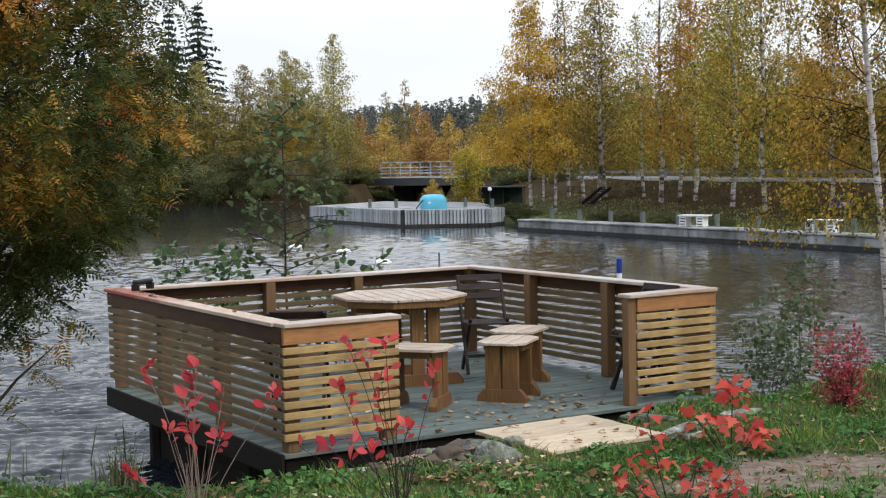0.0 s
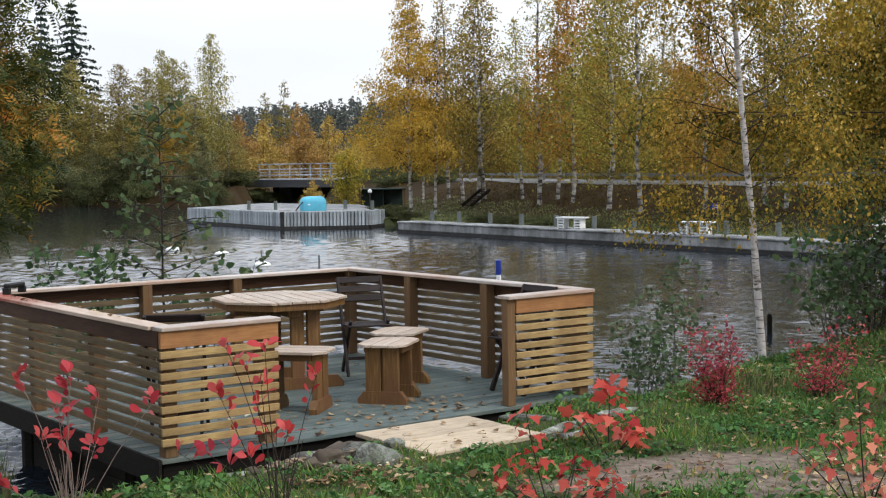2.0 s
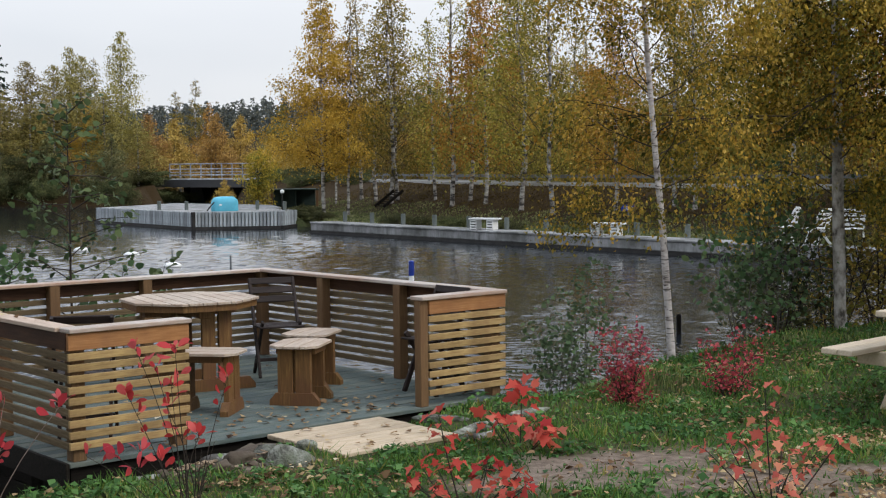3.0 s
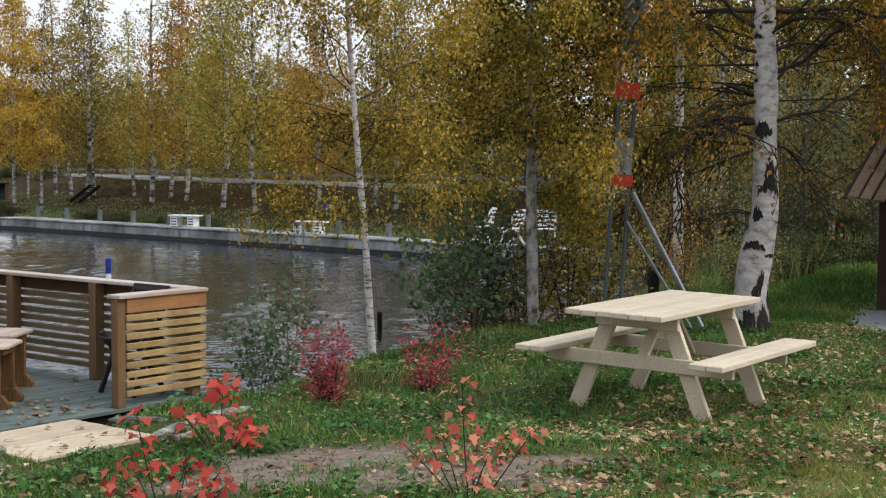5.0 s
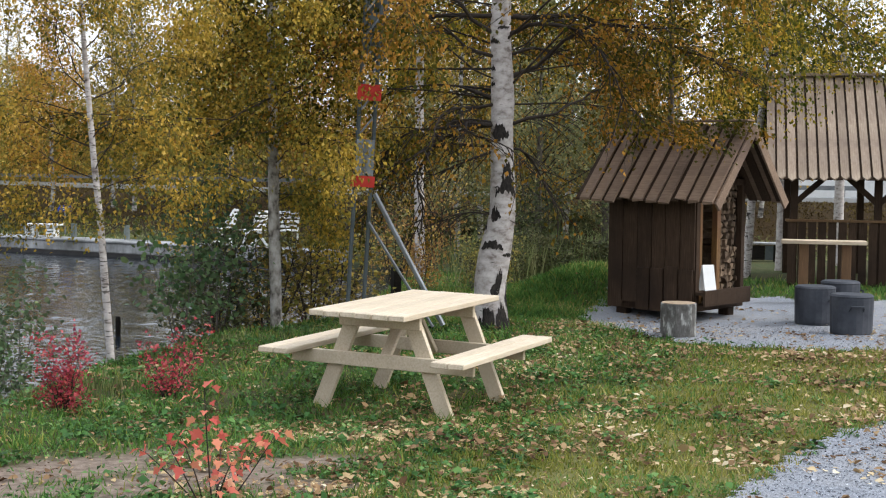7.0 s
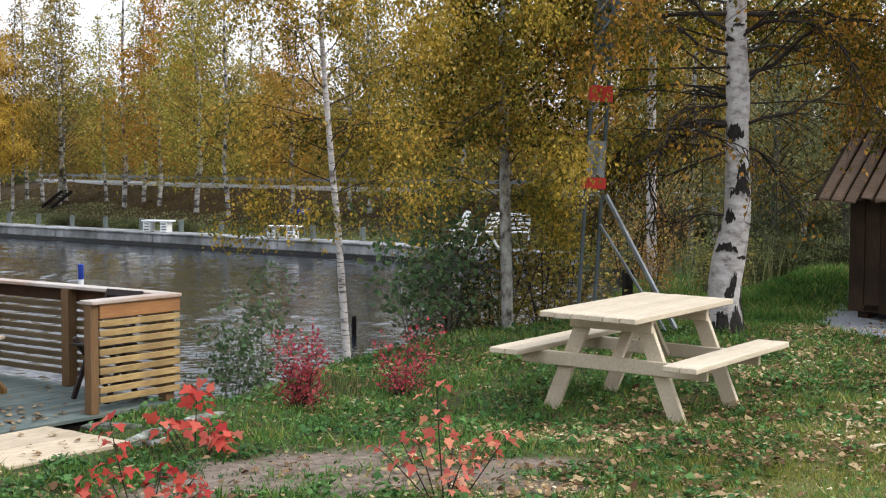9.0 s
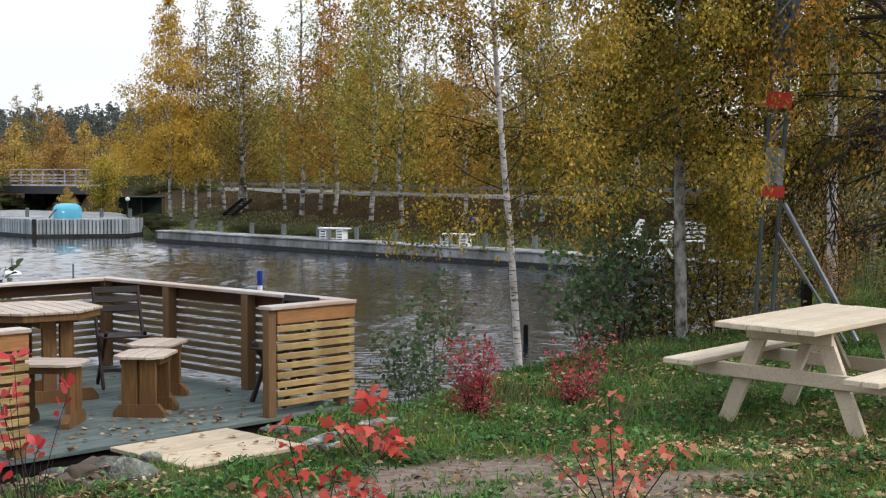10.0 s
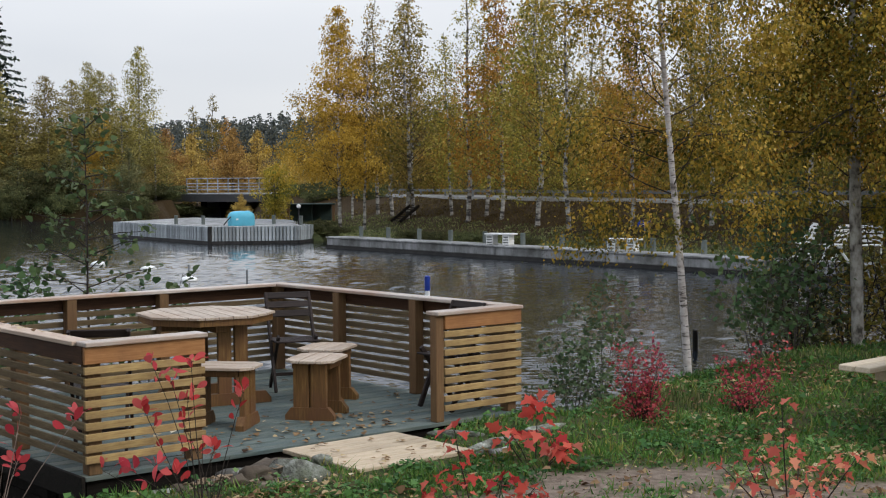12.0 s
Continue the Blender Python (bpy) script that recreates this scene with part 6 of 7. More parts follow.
# rowan at the water's edge: compound leaves of narrow leaflets
def rowan(m, rng):
    """A compact round crown: boughs that end in rosettes of drooping feathered leaves."""
    t = thing("rowan_tree", "rowan with green, yellow and orange feathered leaves over water", "tree", m)
    part("trunk", Shape().tube([(0, 0, -0.3), (0.03, 0, 0.8), (-0.02, 0.04, 1.8), (0.05, 0.02, 3.2), (0.04, 0, 4.4)], [0.12, 0.085, 0.07, 0.045, 0.01], 9), GREY_BARK, t, smooth=True)
    limbs = Shape()
    zs, rs = [0.45, 0.8, 1.15, 1.40, 1.62, 1.85, 2.2, 2.8, 3.4, 4.1, 4.6], [0.25, 0.46, 0.62, 0.80, 1.06, 1.36, 1.40, 1.30, 1.05, 0.6, 0.1]
    P, D = [], []
    for i in range(3100):
        z = 0.55 + 3.7 * (i + rng.uniform()) / 3100
        a = i * GOLD + rng.normal(0, 0.3)
        edge = np.interp(z, zs, rs) * (1 + 0.10 * math.sin(a * 3 + z * 2.1) + 0.08 * math.sin(a * 7 - z * 5.3))
        r = edge * rng.uniform(0.05, 1.0) ** 0.5
        if z < 1.3 and rng.uniform() > (0.3 if z > 1.05 else 0.1):
            continue
        e = Vector((math.cos(a) * r, math.sin(a) * r, z))
        o = Vector((math.cos(a) * r * 0.25, math.sin(a) * r * 0.25, max(0.5, z - 0.25 - 0.35 * r)))
        if i % 7 == 0:
            limbs.tube([o, o.lerp(e, 0.5) + Vector((rng.normal(0, 0.05), rng.normal(0, 0.05), 0.05)), e], [0.012, 0.008, 0.003], 4, False)
        out = np.array([math.cos(a), math.sin(a), 0.15])
        for _ in range(int(rng.integers(7, 12))):
            P.append(np.array(e) + rng.normal(0, 0.035, 3))
            D.append(out * 0.6 + rng.normal(0, 0.65, 3) + np.array([0, 0, -0.12]))
    o, d = np.array(P), unit(np.array(D))
    n = len(o)
    sd = unit(np.cross(d, np.array([0, 0, 1.0]) + rng.normal(0, 0.3, (n, 3))))
    nor = np.cross(sd, d)
    L = rng.uniform(0.09, 0.145, n)[:, None]
    faces = []
    pairs = 6
    for j in range(pairs + 1):
        c = o + d * L * ((j + 0.7) / (pairs + 0.7)) - nor * (0.30 * L * (j / pairs) ** 2)
        for s in (-1, 1) if j < pairs else (0,):
            a = unit(d * (0.55 if s else 1.0) + sd * s - nor * 0.22 * (1 if s else 2))
            w = np.cross(a, nor) * 0.17
            q = L * (0.34 - 0.012 * abs(j - 2)) * rng.uniform(0.85, 1.1, (n, 1))
            faces.append(np.stack([c, c + (a * 0.45 + w) * q, c + a * q, c + (a * 0.45 - w) * q], 1))
    part("limb_work", limbs, GREY_BARK, t, smooth=True)["kind"] = "stuff"
    part("crown", quads_mesh("crown", np.concatenate(faces), ROWAN_LEAF), ROWAN_LEAF, t)["kind"] = "stuff"


rowan(on_land(-2.66, 7.12, 0), np.random.default_rng(8))


def sapling(name, label, m, rng, h, stems, leaf, leaf_mat, n_br, per, reach, outline=LEAF_OUTLINE, r0=0.012, first=0.25, group="", upright=0.8, jit=0.02, tilt=0.7, fan=0.12, stem_mat=None, clumps=False):
    """A shrub or sapling: stems with side shoots, each stem's leaves a part."""
    t = thing(name, label, "shrub", m, group)
    for s in range(stems):
        a = s * GOLD + rng.uniform(-0.4, 0.4)
        hh = h * rng.uniform(0.55, 1.05) if s else h
        f = 0 if stems == 1 else fan * rng.uniform(0.4, 1.4)
        pts = [Vector((math.cos(a) * f * hh * (i / 7) + rng.normal(0, 0.006), math.sin(a) * f * hh * (i / 7) + rng.normal(0, 0.006), hh * i / 7 - 0.04)) for i in range(8)]
        sh = Shape().tube(pts, [r0 * (1 - 0.8 * i / 7) for i in range(8)], 6)
        P, A = [], []
        for b in range(n_br):
            u = (first + (1 - first) * (b + rng.uniform(0, 1)) / n_br) * 7
            k = min(int(u), 6)
            o = pts[k].lerp(pts[k + 1], u - k)
            az = b * GOLD + rng.uniform(-0.5, 0.5)
            L = reach * (1.1 - 0.75 * u / 7) * rng.uniform(0.6, 1.2)
            d = Vector((math.cos(az), math.sin(az), upright + rng.normal(0, 0.2))).normalized()
            e1, e2 = o + d * L * 0.55, o + d * L + Vector((0, 0, -0.08 * L))
            sh.tube([o, e1, e2], [r0 * 0.35, r0 * 0.28, r0 * 0.15], 4, False)
            for j in range(per):
                w = 1.0 if clumps else rng.uniform(0.25, 1.0)
                q = (o.lerp(e1, w * 2) if w < 0.5 else e1.lerp(e2, w * 2 - 1))
                P.append(np.array(q) + rng.normal(0, jit, 3))
                A.append(np.array(d) * 0.5 + rng.normal(0, 0.7, 3) + np.array([0, 0, -0.15]))
        part("stem", sh, stem_mat or TWIG, t)["kind"] = "stuff"
        S = leaf * rng.uniform(0.6, 1.15, len(P))
        part("leaves", quads_mesh("leaves", leaves(np.array(P), np.array(A), S, rng, outline, tilt, 0.25), leaf_mat), leaf_mat, t)["kind"] = "stuff"
    return t


rng = np.random.default_rng(99)
PALE_TWIG = surface("pale_twig_bark", [(0.3, (0.16, 0.11, 0.09)), (0.8, (0.32, 0.25, 0.21))], 12, (1, 1, 1), 0.8, 0.2)
# alder saplings at the water
sapling("alder_sapling", "young alder with round dark green leaves behind the terrace", pose(-1.68, 14.5, -0.7), rng, 3.25, 1, 0.088, DARK_GREEN_LEAF, 36, 12, 1.15, r0=0.02, first=0.30, upright=0.35, jit=0.05, group="alder saplings")
sapling("alder_sapling", "low alder shoots with dark green leaves behind the rail", pose(-2.6, 14.4, -0.7), rng, 1.75, 5, 0.09, DARK_GREEN_LEAF, 13, 9, 0.7, r0=0.012, first=0.5, upright=0.35, jit=0.05, fan=0.35, group="alder saplings")
sapling("alder_sapling", "low alder shoots with dark green leaves behind the rail", pose(-1.2, 14.9, -0.7), rng, 1.65, 4, 0.10, DARK_GREEN_LEAF, 9, 6, 0.6, r0=0.012, first=0.5, upright=0.35, jit=0.05, fan=0.3, group="alder saplings")
sapling("alder_sapling", "bushy alder with small dark green leaves on the bank", on_land(2.80, 11.75), rng, 1.22, 6, 0.050, LIGHT_ALDER_LEAF, 14, 9, 0.48, stem_mat=GREY_BARK, r0=0.006, first=0.1, upright=0.5, jit=0.05, fan=0.22, group="alder saplings")
sapling("alder_sapling", "bushy alder with small dark green leaves on the bank", on_land(3.15, 12.1), rng, 1.38, 5, 0.050, LIGHT_ALDER_LEAF, 13, 9, 0.48, stem_mat=GREY_BARK, r0=0.006, first=0.1, upright=0.5, jit=0.05, fan=0.14, group="alder saplings")
sapling("alder_sapling", "broad alder bush with large dark leaves at the water", on_land(5.35, 13.9), rng, 1.75, 5, 0.075, DARK_GREEN_LEAF, 12, 10, 0.7, stem_mat=GREY_BARK, r0=0.009, first=0.22, upright=0.5, jit=0.07, fan=0.25, group="alder saplings")
sapling("alder_sapling", "broad alder bush with dark leaves at the water", on_land(5.95, 14.4), rng, 2.1, 5, 0.072, DARK_GREEN_LEAF, 12, 10, 0.8, stem_mat=GREY_BARK, r0=0.009, first=0.2, upright=0.5, jit=0.08, fan=0.25, group="alder saplings")
for x, y, h, mat, lab in ((6.2, 14.9, 1.7, SHRUB_LEAF, "brown-green twiggy bush on the bank"), (6.95, 15.2, 2.0, OLIVE_LEAF, "brown-green twiggy bush on the bank"), (7.6, 15.3, 2.3, OLIVE_LEAF, "brown-green twiggy bush on the bank"), (8.6, 16.6, 2.0, OLIVE_LEAF, "brown-green twiggy bush on the bank"), (12.4, 21.6, 2.4, ORANGE_LEAF, "orange-leaved bush at the end of the water"), (13.6, 22.4, 2.0, ORANGE_LEAF, "orange-leaved bush at the end of the water"), (16.5, 23.5, 2.2, SHRUB_LEAF, "green bush at the lawn's end"), (18.2, 22.0, 2.4, SHRUB_LEAF, "green bush at the lawn's end"), (14.6, 20.6, 1.6, SHRUB_LEAF, "green bush at the lawn's end")):
    sapling("bank_bush", lab, on_land(x, y), rng, h, 8, 0.075, mat, 16, 9, 0.8, QUAD_OUTLINE, 0.012, 0.05, "bank bushes", 0.5, 0.09, 0.8, 0.3)

sapling("shore_willow", "small grey-green willow shoots at the shore edge", on_land(-2.72, 8.55), rng, 0.34, 7, 0.035, DARK_GREEN_LEAF, 9, 6, 0.14, LEAF_OUTLINE, 0.004, 0.1, "shore willows", 0.5, 0.03, 0.8, 0.5)
sapling("shore_willow", "thin grey-green willow shoots beside the terrace", pose(-2.40, 9.9, -0.62), rng, 0.62, 6, 0.04, DARK_GREEN_LEAF, 10, 5, 0.14, NARROW_OUTLINE, 0.004, 0.15, "shore willows", 0.7, 0.02, 0.8, 0.2)
for x, y, h, mat in ((11.1, 16.9, 1.0, PALE_OLIVE_LEAF), (11.7, 17.2, 0.9, PALE_OLIVE_LEAF), (10.6, 17.6, 1.1, ORANGE_LEAF), (12.6, 18.0, 0.9, SHRUB_LEAF)):
    sapling("bank_bush", "loose olive and brown weeds and shrub at the lawn's end", on_land(x, y), rng, h, 7, 0.05, mat, 14, 8, 0.35, QUAD_OUTLINE, 0.007, 0.05, "bank bushes", 0.7, 0.06, 0.8, 0.3, GREY_BARK)
# red-leaved shrubs on the lawn
def chokeberry(label, m, rng, tips, stem_mat):
    """Leggy shoots from one foot; each bears a tuft of a few upright leaves and some below it."""
    t = thing("chokeberry_shrub", label, "shrub", m, "red shrubs")
    for dx, h in tips:
        dy = rng.uniform(-0.25, 0.25)
        top = Vector((dx, dy, h))
        bend = Vector((dx * 0.30 + rng.normal(0, 0.03), dy * 0.4, h * 0.5))
        foot = Vector((rng.normal(0, 0.025), rng.normal(0, 0.025), -0.05))
        pts = [foot.lerp(bend, u).lerp(bend.lerp(top, u), u) for u in (0, 0.2, 0.4, 0.6, 0.8, 1.0)]
        sh = Shape().tube(pts, [0.0036, 0.0032, 0.0028, 0.0024, 0.002, 0.0014], 5)
        P, A = [], []
        for u, c in ((1.0, int(rng.integers(3, 6))), (0.95, int(rng.integers(1, 3))), (rng.uniform(0.84, 0.92), int(rng.integers(1, 3))), (rng.uniform(0.66, 0.82), int(rng.integers(0, 3)))):
            k = min(int(u * 5), 4)
            o = pts[k].lerp(pts[k + 1], u * 5 - k)
            for _ in range(c):
                w = Vector((rng.normal(0, 0.5), rng.normal(0, 0.5), rng.uniform(0.1, 1.1))).normalized()
                e = o + w * 0.02
                sh.tube([o, e], [0.0014, 0.001], 4, False)
                P.append(np.array(e))
                A.append(np.array(w))
        part("stem", sh, stem_mat, t)["kind"] = "stuff"
        S = rng.uniform(0.045, 0.092, len(P))
        part("leaves", quads_mesh("leaves", leaves(np.array(P), np.array(A), S, rng, BROAD_OUTLINE, 1.1, 0.15), RED_LEAF), RED_LEAF, t)["kind"] = "stuff"
    for _ in range(6):
        a, top = rng.uniform(0, 6.283), rng.uniform(0.25, 0.6)
        fork = Vector((0.06 * math.cos(a), 0.06 * math.sin(a), top * 0.45))
        bare = Shape().tube([(0, 0, -0.05), fork, (0.12 * math.cos(a) + rng.normal(0, 0.03), 0.12 * math.sin(a), top)], [0.0034, 0.0026, 0.0012], 5)
        for _ in range(3):
            bare.tube([fork, fork + Vector((rng.normal(0, 0.05), rng.normal(0, 0.05), rng.uniform(0.08, 0.2)))], [0.0018, 0.0008], 4, False)
        part("bare_stem", bare, stem_mat, t)
    return t


chokeberry("leggy shrub with crimson leaves and pale bare stems", on_land(-1.33, 7.2), rng, [(-0.28, 0.83), (0.05, 0.87), (-0.015, 0.71), (0.0, 0.53), (-0.18, 0.48), (-0.33, 0.31), (0.45, 0.71), (0.125, 0.68), (0.1, 0.43), (-0.05, 0.62), (0.03, 0.78)], PALE_TWIG)
chokeberry("leggy shrub with crimson leaves on thin stems", on_land(-0.26, 7.17), rng, [(-0.49, 0.46), (-0.34, 0.44), (-0.30, 0.70), (-0.26, 0.93), (-0.05, 0.97), (-0.10, 0.63), (-0.24, 0.44), (-0.13, 0.41), (0.21, 0.78), (0.055, 0.49), (-0.16, 0.85), (-0.08, 0.74)], TWIG)
def maple(label, m, rng, h, leaf, mat, shoots, fan, lean=(0, 0)):
    """A maple sapling: a leader and low side shoots; at each node an opposite pair of lobed leaves on long stalks."""
    t = thing("maple_sapling", label, "shrub", m, "maple saplings")
    for s in range(shoots + 1):
        a = s * GOLD + rng.uniform(-0.5, 0.5)
        hh = h if s == 0 else h * rng.uniform(0.28, 0.62)
        f = 0.0 if s == 0 else fan * rng.uniform(0.5, 1.2)
        foot = Vector((0.05 * math.cos(a) * min(s, 1), 0.05 * math.sin(a) * min(s, 1), -0.04))
        tip = Vector((foot.x + math.cos(a) * f + lean[0] * (s == 0), foot.y + math.sin(a) * f + lean[1] * (s == 0), hh))
        bow = foot.lerp(tip, 0.5) + Vector((rng.normal(0, 0.015), rng.normal(0, 0.015), 0.05 * hh))
        pts = [foot.lerp(bow, u).lerp(bow.lerp(tip, u), u) for u in (0, 0.2, 0.4, 0.6, 0.8, 1.0)]
        sh = Shape().tube(pts, [0.005, 0.0045, 0.004, 0.0035, 0.003, 0.002], 6)
        P, A = [], []
        nodes = max(2, int(hh / 0.09))
        for b in range(nodes):
            u = (0.42 + 0.58 * (b + 0.6) / nodes) * 4.99 if s == 0 else (0.55 + 0.45 * (b + 0.8) / nodes) * 4.99
            k = min(int(u), 4)
            o = pts[k].lerp(pts[k + 1], u - k)
            az = b * 1.57 + a
            for side in (0, math.pi, 1.2, 4.1):
                if rng.uniform() < (0.12 if side in (0, math.pi) else 0.45):
                    continue
                w = Vector((math.cos(az + side), math.sin(az + side), rng.uniform(0.1, 0.5)))
                e = o + w * rng.uniform(0.03, 0.085)
                sh.tube([o, e], [0.0014, 0.001], 4, False)
                P.append(np.array(e))
                A.append(np.array([w.x, w.y, rng.uniform(-0.9, -0.1)]))
        P.append(np.array(tip))
        A.append(np.array([rng.normal(0, 0.4), rng.normal(0, 0.4), 0.4]))
        part("stem", sh, TWIG, t)["kind"] = "stuff"
        S = leaf * rng.uniform(0.6, 1.15, len(P))
        part("leaves", quads_mesh("leaves", leaves(np.array(P), np.array(A), S, rng, MAPLE_OUTLINE, 0.5, 0.2), mat), mat, t)["kind"] = "stuff"
    return t


maple("low maple sapling with scarlet leaves in the grass", on_land(1.20, 7.15), rng, 0.58, 0.068, MAPLE_RED_LEAF, 11, 0.30, (-0.14, 0.0))
maple("small maple sapling with scarlet leaves beside the platform", on_land(1.86, 8.85), rng, 0.46, 0.105, MAPLE_RED_LEAF, 5, 0.27, (0.02, 0.0))
maple("maple sapling with orange and red lobed leaves", on_land(2.86, 6.95), rng, 0.66, 0.066, MAPLE_ORANGE_LEAF, 8, 0.30, (-0.05, 0.0))
sapling("barberry_bush", "small dense dark red bush on the grassy bank", on_land(2.99, 10.2), rng, 0.66, 11, 0.034, BARBERRY_LEAF, 13, 8, 0.24, QUAD_OUTLINE, 0.005, 0.05, "red bushes", 0.7, 0.035, 0.9, 0.30)
sapling("barberry_bush", "loose dark red bush with orange tips on the bank", on_land(3.95, 10.55), rng, 0.40, 8, 0.034, BARBERRY_LEAF, 10, 5, 0.20, QUAD_OUTLINE, 0.005, 0.12, "red bushes", 0.6, 0.035, 0.9, 0.5)
sapling("barberry_bush", "loose dark red bush with orange tips on the bank", on_land(4.12, 10.95), rng, 0.58, 6, 0.040, BARBERRY_LEAF, 9, 4, 0.26, QUAD_OUTLINE, 0.004, 0.5, "red bushes", 0.6, 0.04, 0.9, 0.45)


# ---- grass, weeds, reeds and fallen leaves ----
DECK_RECT = (-0.05, W + 0.05, -0.02, D + 0.05)
RAMP_RECT = (1.38, 2.41, -1.04, 0.0)


def blocked(x, y):
    c, s = math.cos(radians(U_ANG)), math.sin(radians(U_ANG))
    u, v = (x + 1.051) * c + (y - 8.815) * s, -(x + 1.051) * s + (y - 8.815) * c
    b = np.zeros(x.shape, bool)
    for x0, x1, y0, y1 in (DECK_RECT, RAMP_RECT):
        b |= (u > x0) & (u < x1) & (v > y0) & (v < y1)
    edge = 0.07 + 0.10 * wobble(x, y, 0.16) + 0.08 * wobble(y, x, 0.06)
    for line in (YARD, PATH):
        b |= inside(x, y, line) & (seg_dist(x, y, line, True) > edge)
    return b


def scatter(n, rng, r0, r1, power=1.0, a0=-22, a1=56):
    az = np.radians(rng.uniform(a0, a1, n))
    r = r0 + (r1 - r0) * rng.uniform(0, 1, n) ** power
    return r * np.sin(az), r * np.cos(az)


def lawn():
    rng = np.random.default_rng(31)
    x, y = scatter(340000, rng, 5.2, 24, 1.25)
    z = land(x, y)
    tuft = wobble(x, y, 0.35) * 0.5 + wobble(x, y, 0.13) * 0.5
    ok = ~blocked(x, y) & (z > WATER_Z + 0.12) & (rng.uniform(0, 1, len(x)) > bare(x, y) * 0.93) & (rng.uniform(-0.9, 1, len(x)) < 1.5 * tuft + 0.35 + 0.9 * parched(x, y))
    x, y, z, tuft = x[ok], y[ok], z[ok], tuft[ok]
    sx, sy = rng.uniform(8.6, 14.5, 60000), rng.uniform(13.2, 17.4, 60000)
    on = ~blocked(sx, sy)
    x, y, z, tuft = np.concatenate([x, sx[on]]), np.concatenate([y, sy[on]]), np.concatenate([z, land(sx[on], sy[on])]), np.concatenate([tuft, wobble(sx[on], sy[on], 0.35) * 0.5])
    n = len(x)
    hgt = (0.02 + 0.045 * rng.uniform(0, 1, n) ** 2) * (1 + 0.8 * tuft) * (1 + 0.04 * np.hypot(x, y)) * (1 - 0.25 * parched(x, y))
    a = rng.uniform(0, 6.283, n)
    wid = 0.004 + 0.0004 * np.hypot(x, y)
    base = np.stack([x, y, z - 0.005], -1)
    side = np.stack([np.cos(a), np.sin(a), np.zeros(n)], -1) * wid[:, None]
    tip = base + np.stack([rng.normal(0, 0.5, n) * hgt, rng.normal(0, 0.5, n) * hgt, hgt], -1)
    blades = np.stack([base - side, base + side, tip], 1)
    dry = rng.uniform(0, 1, n) < parched(x, y) * (0.62 + 0.5 * wobble(x, y, 0.55)) + 0.12
    solo("grass", quads_mesh("grass", blades[~dry], GRASS_BLADE), GRASS_BLADE, "short green autumn lawn grass with weeds", "grass", kind="stuff")
    solo("dry_grass", quads_mesh("dry_grass", blades[dry], DRY_BLADE), DRY_BLADE, "short yellowing trodden grass beside the gravel", "grass", kind="stuff")
    # rosettes of broad-leaved weeds
    cx, cy = scatter(11000, rng, 5.2, 17, 1.15)
    keep = (rng.uniform(0, 1, len(cx)) > parched(cx, cy) * 0.8) & (wobble(cx, cy, 0.6) + wobble(cy, cx, 0.23) > -0.25)
    cx, cy = cx[keep], cy[keep]
    per = 15
    big = np.repeat(0.5 + 1.1 * rng.uniform(0, 1, len(cx)) ** 2, per)
    a, r = rng.uniform(0, 6.283, len(cx) * per), rng.uniform(0, 1, len(cx) * per) ** 0.6
    x, y = np.repeat(cx, per) + np.cos(a) * r * 0.065 * big, np.repeat(cy, per) + np.sin(a) * r * 0.065 * big
    z = land(x, y)
    ok = ~blocked(x, y) & (z > WATER_Z + 0.15) & (rng.uniform(0, 1, len(x)) > bare(x, y) * 0.97)
    x, y, z, a, r, big = x[ok], y[ok], z[ok], a[ok], r[ok], big[ok]
    n = len(x)
    p = np.stack([x, y, z + 0.012 + (1 - r) * 0.045 * big], -1)
    way = np.stack([np.cos(a), np.sin(a), 0.5 - r + rng.normal(0, 0.2, n)], -1)
    f = leaves(p, way, rng.uniform(0.025, 0.05, n) * big, rng, QUAD_OUTLINE, 0.35, 0.25)
    solo("weeds", quads_mesh("weeds", f, WEED_LEAF), WEED_LEAF, "low broad-leaved green weeds in the lawn", "weeds", kind="stuff")


lawn()


def bank_growth():
    """Rough brown-green tussocks on the far embankment."""
    rng = np.random.default_rng(71)
    x, y = scatter(170000, rng, 34, 75, 1.0, -2, 50)
    z = land(x, y)
    road = seg_dist(x, y, ROAD, False)
    ok = (z > -0.32) & (road > 2.9) & (wobble(x, y, 1.1) + wobble(y, x, 0.37) + rng.uniform(-0.6, 0.6, len(x)) > -0.8)
    x, y, z = x[ok], y[ok], z[ok]
    n = len(x)
    h = rng.uniform(0.03, 0.10, n)
    a = rng.uniform(0, 6.283, n)
    b = np.stack([x, y, z - 0.02], -1)
    side = np.stack([np.cos(a), np.sin(a), np.zeros(n)], -1) * 0.04
    tip = b + np.stack([rng.normal(0, 0.4, n) * h, rng.normal(0, 0.4, n) * h, h], -1)
    blades = np.stack([b - side, b + side, tip], 1)
    low = road[ok] + 0.8 * wobble(x, y, 1.7) > 6.3
    solo("quay_grass", quads_mesh("quay_grass", blades[low], REED_BLADE), REED_BLADE, "olive-green grass strip behind the quay", "grass", kind="stuff")
    blades = blades[~low]
    solo("bank_grass", quads_mesh("bank_grass", blades, BANK_BLADE), BANK_BLADE, "rough brown-green tussock grass on the far embankment", "grass", kind="stuff")


bank_growth()


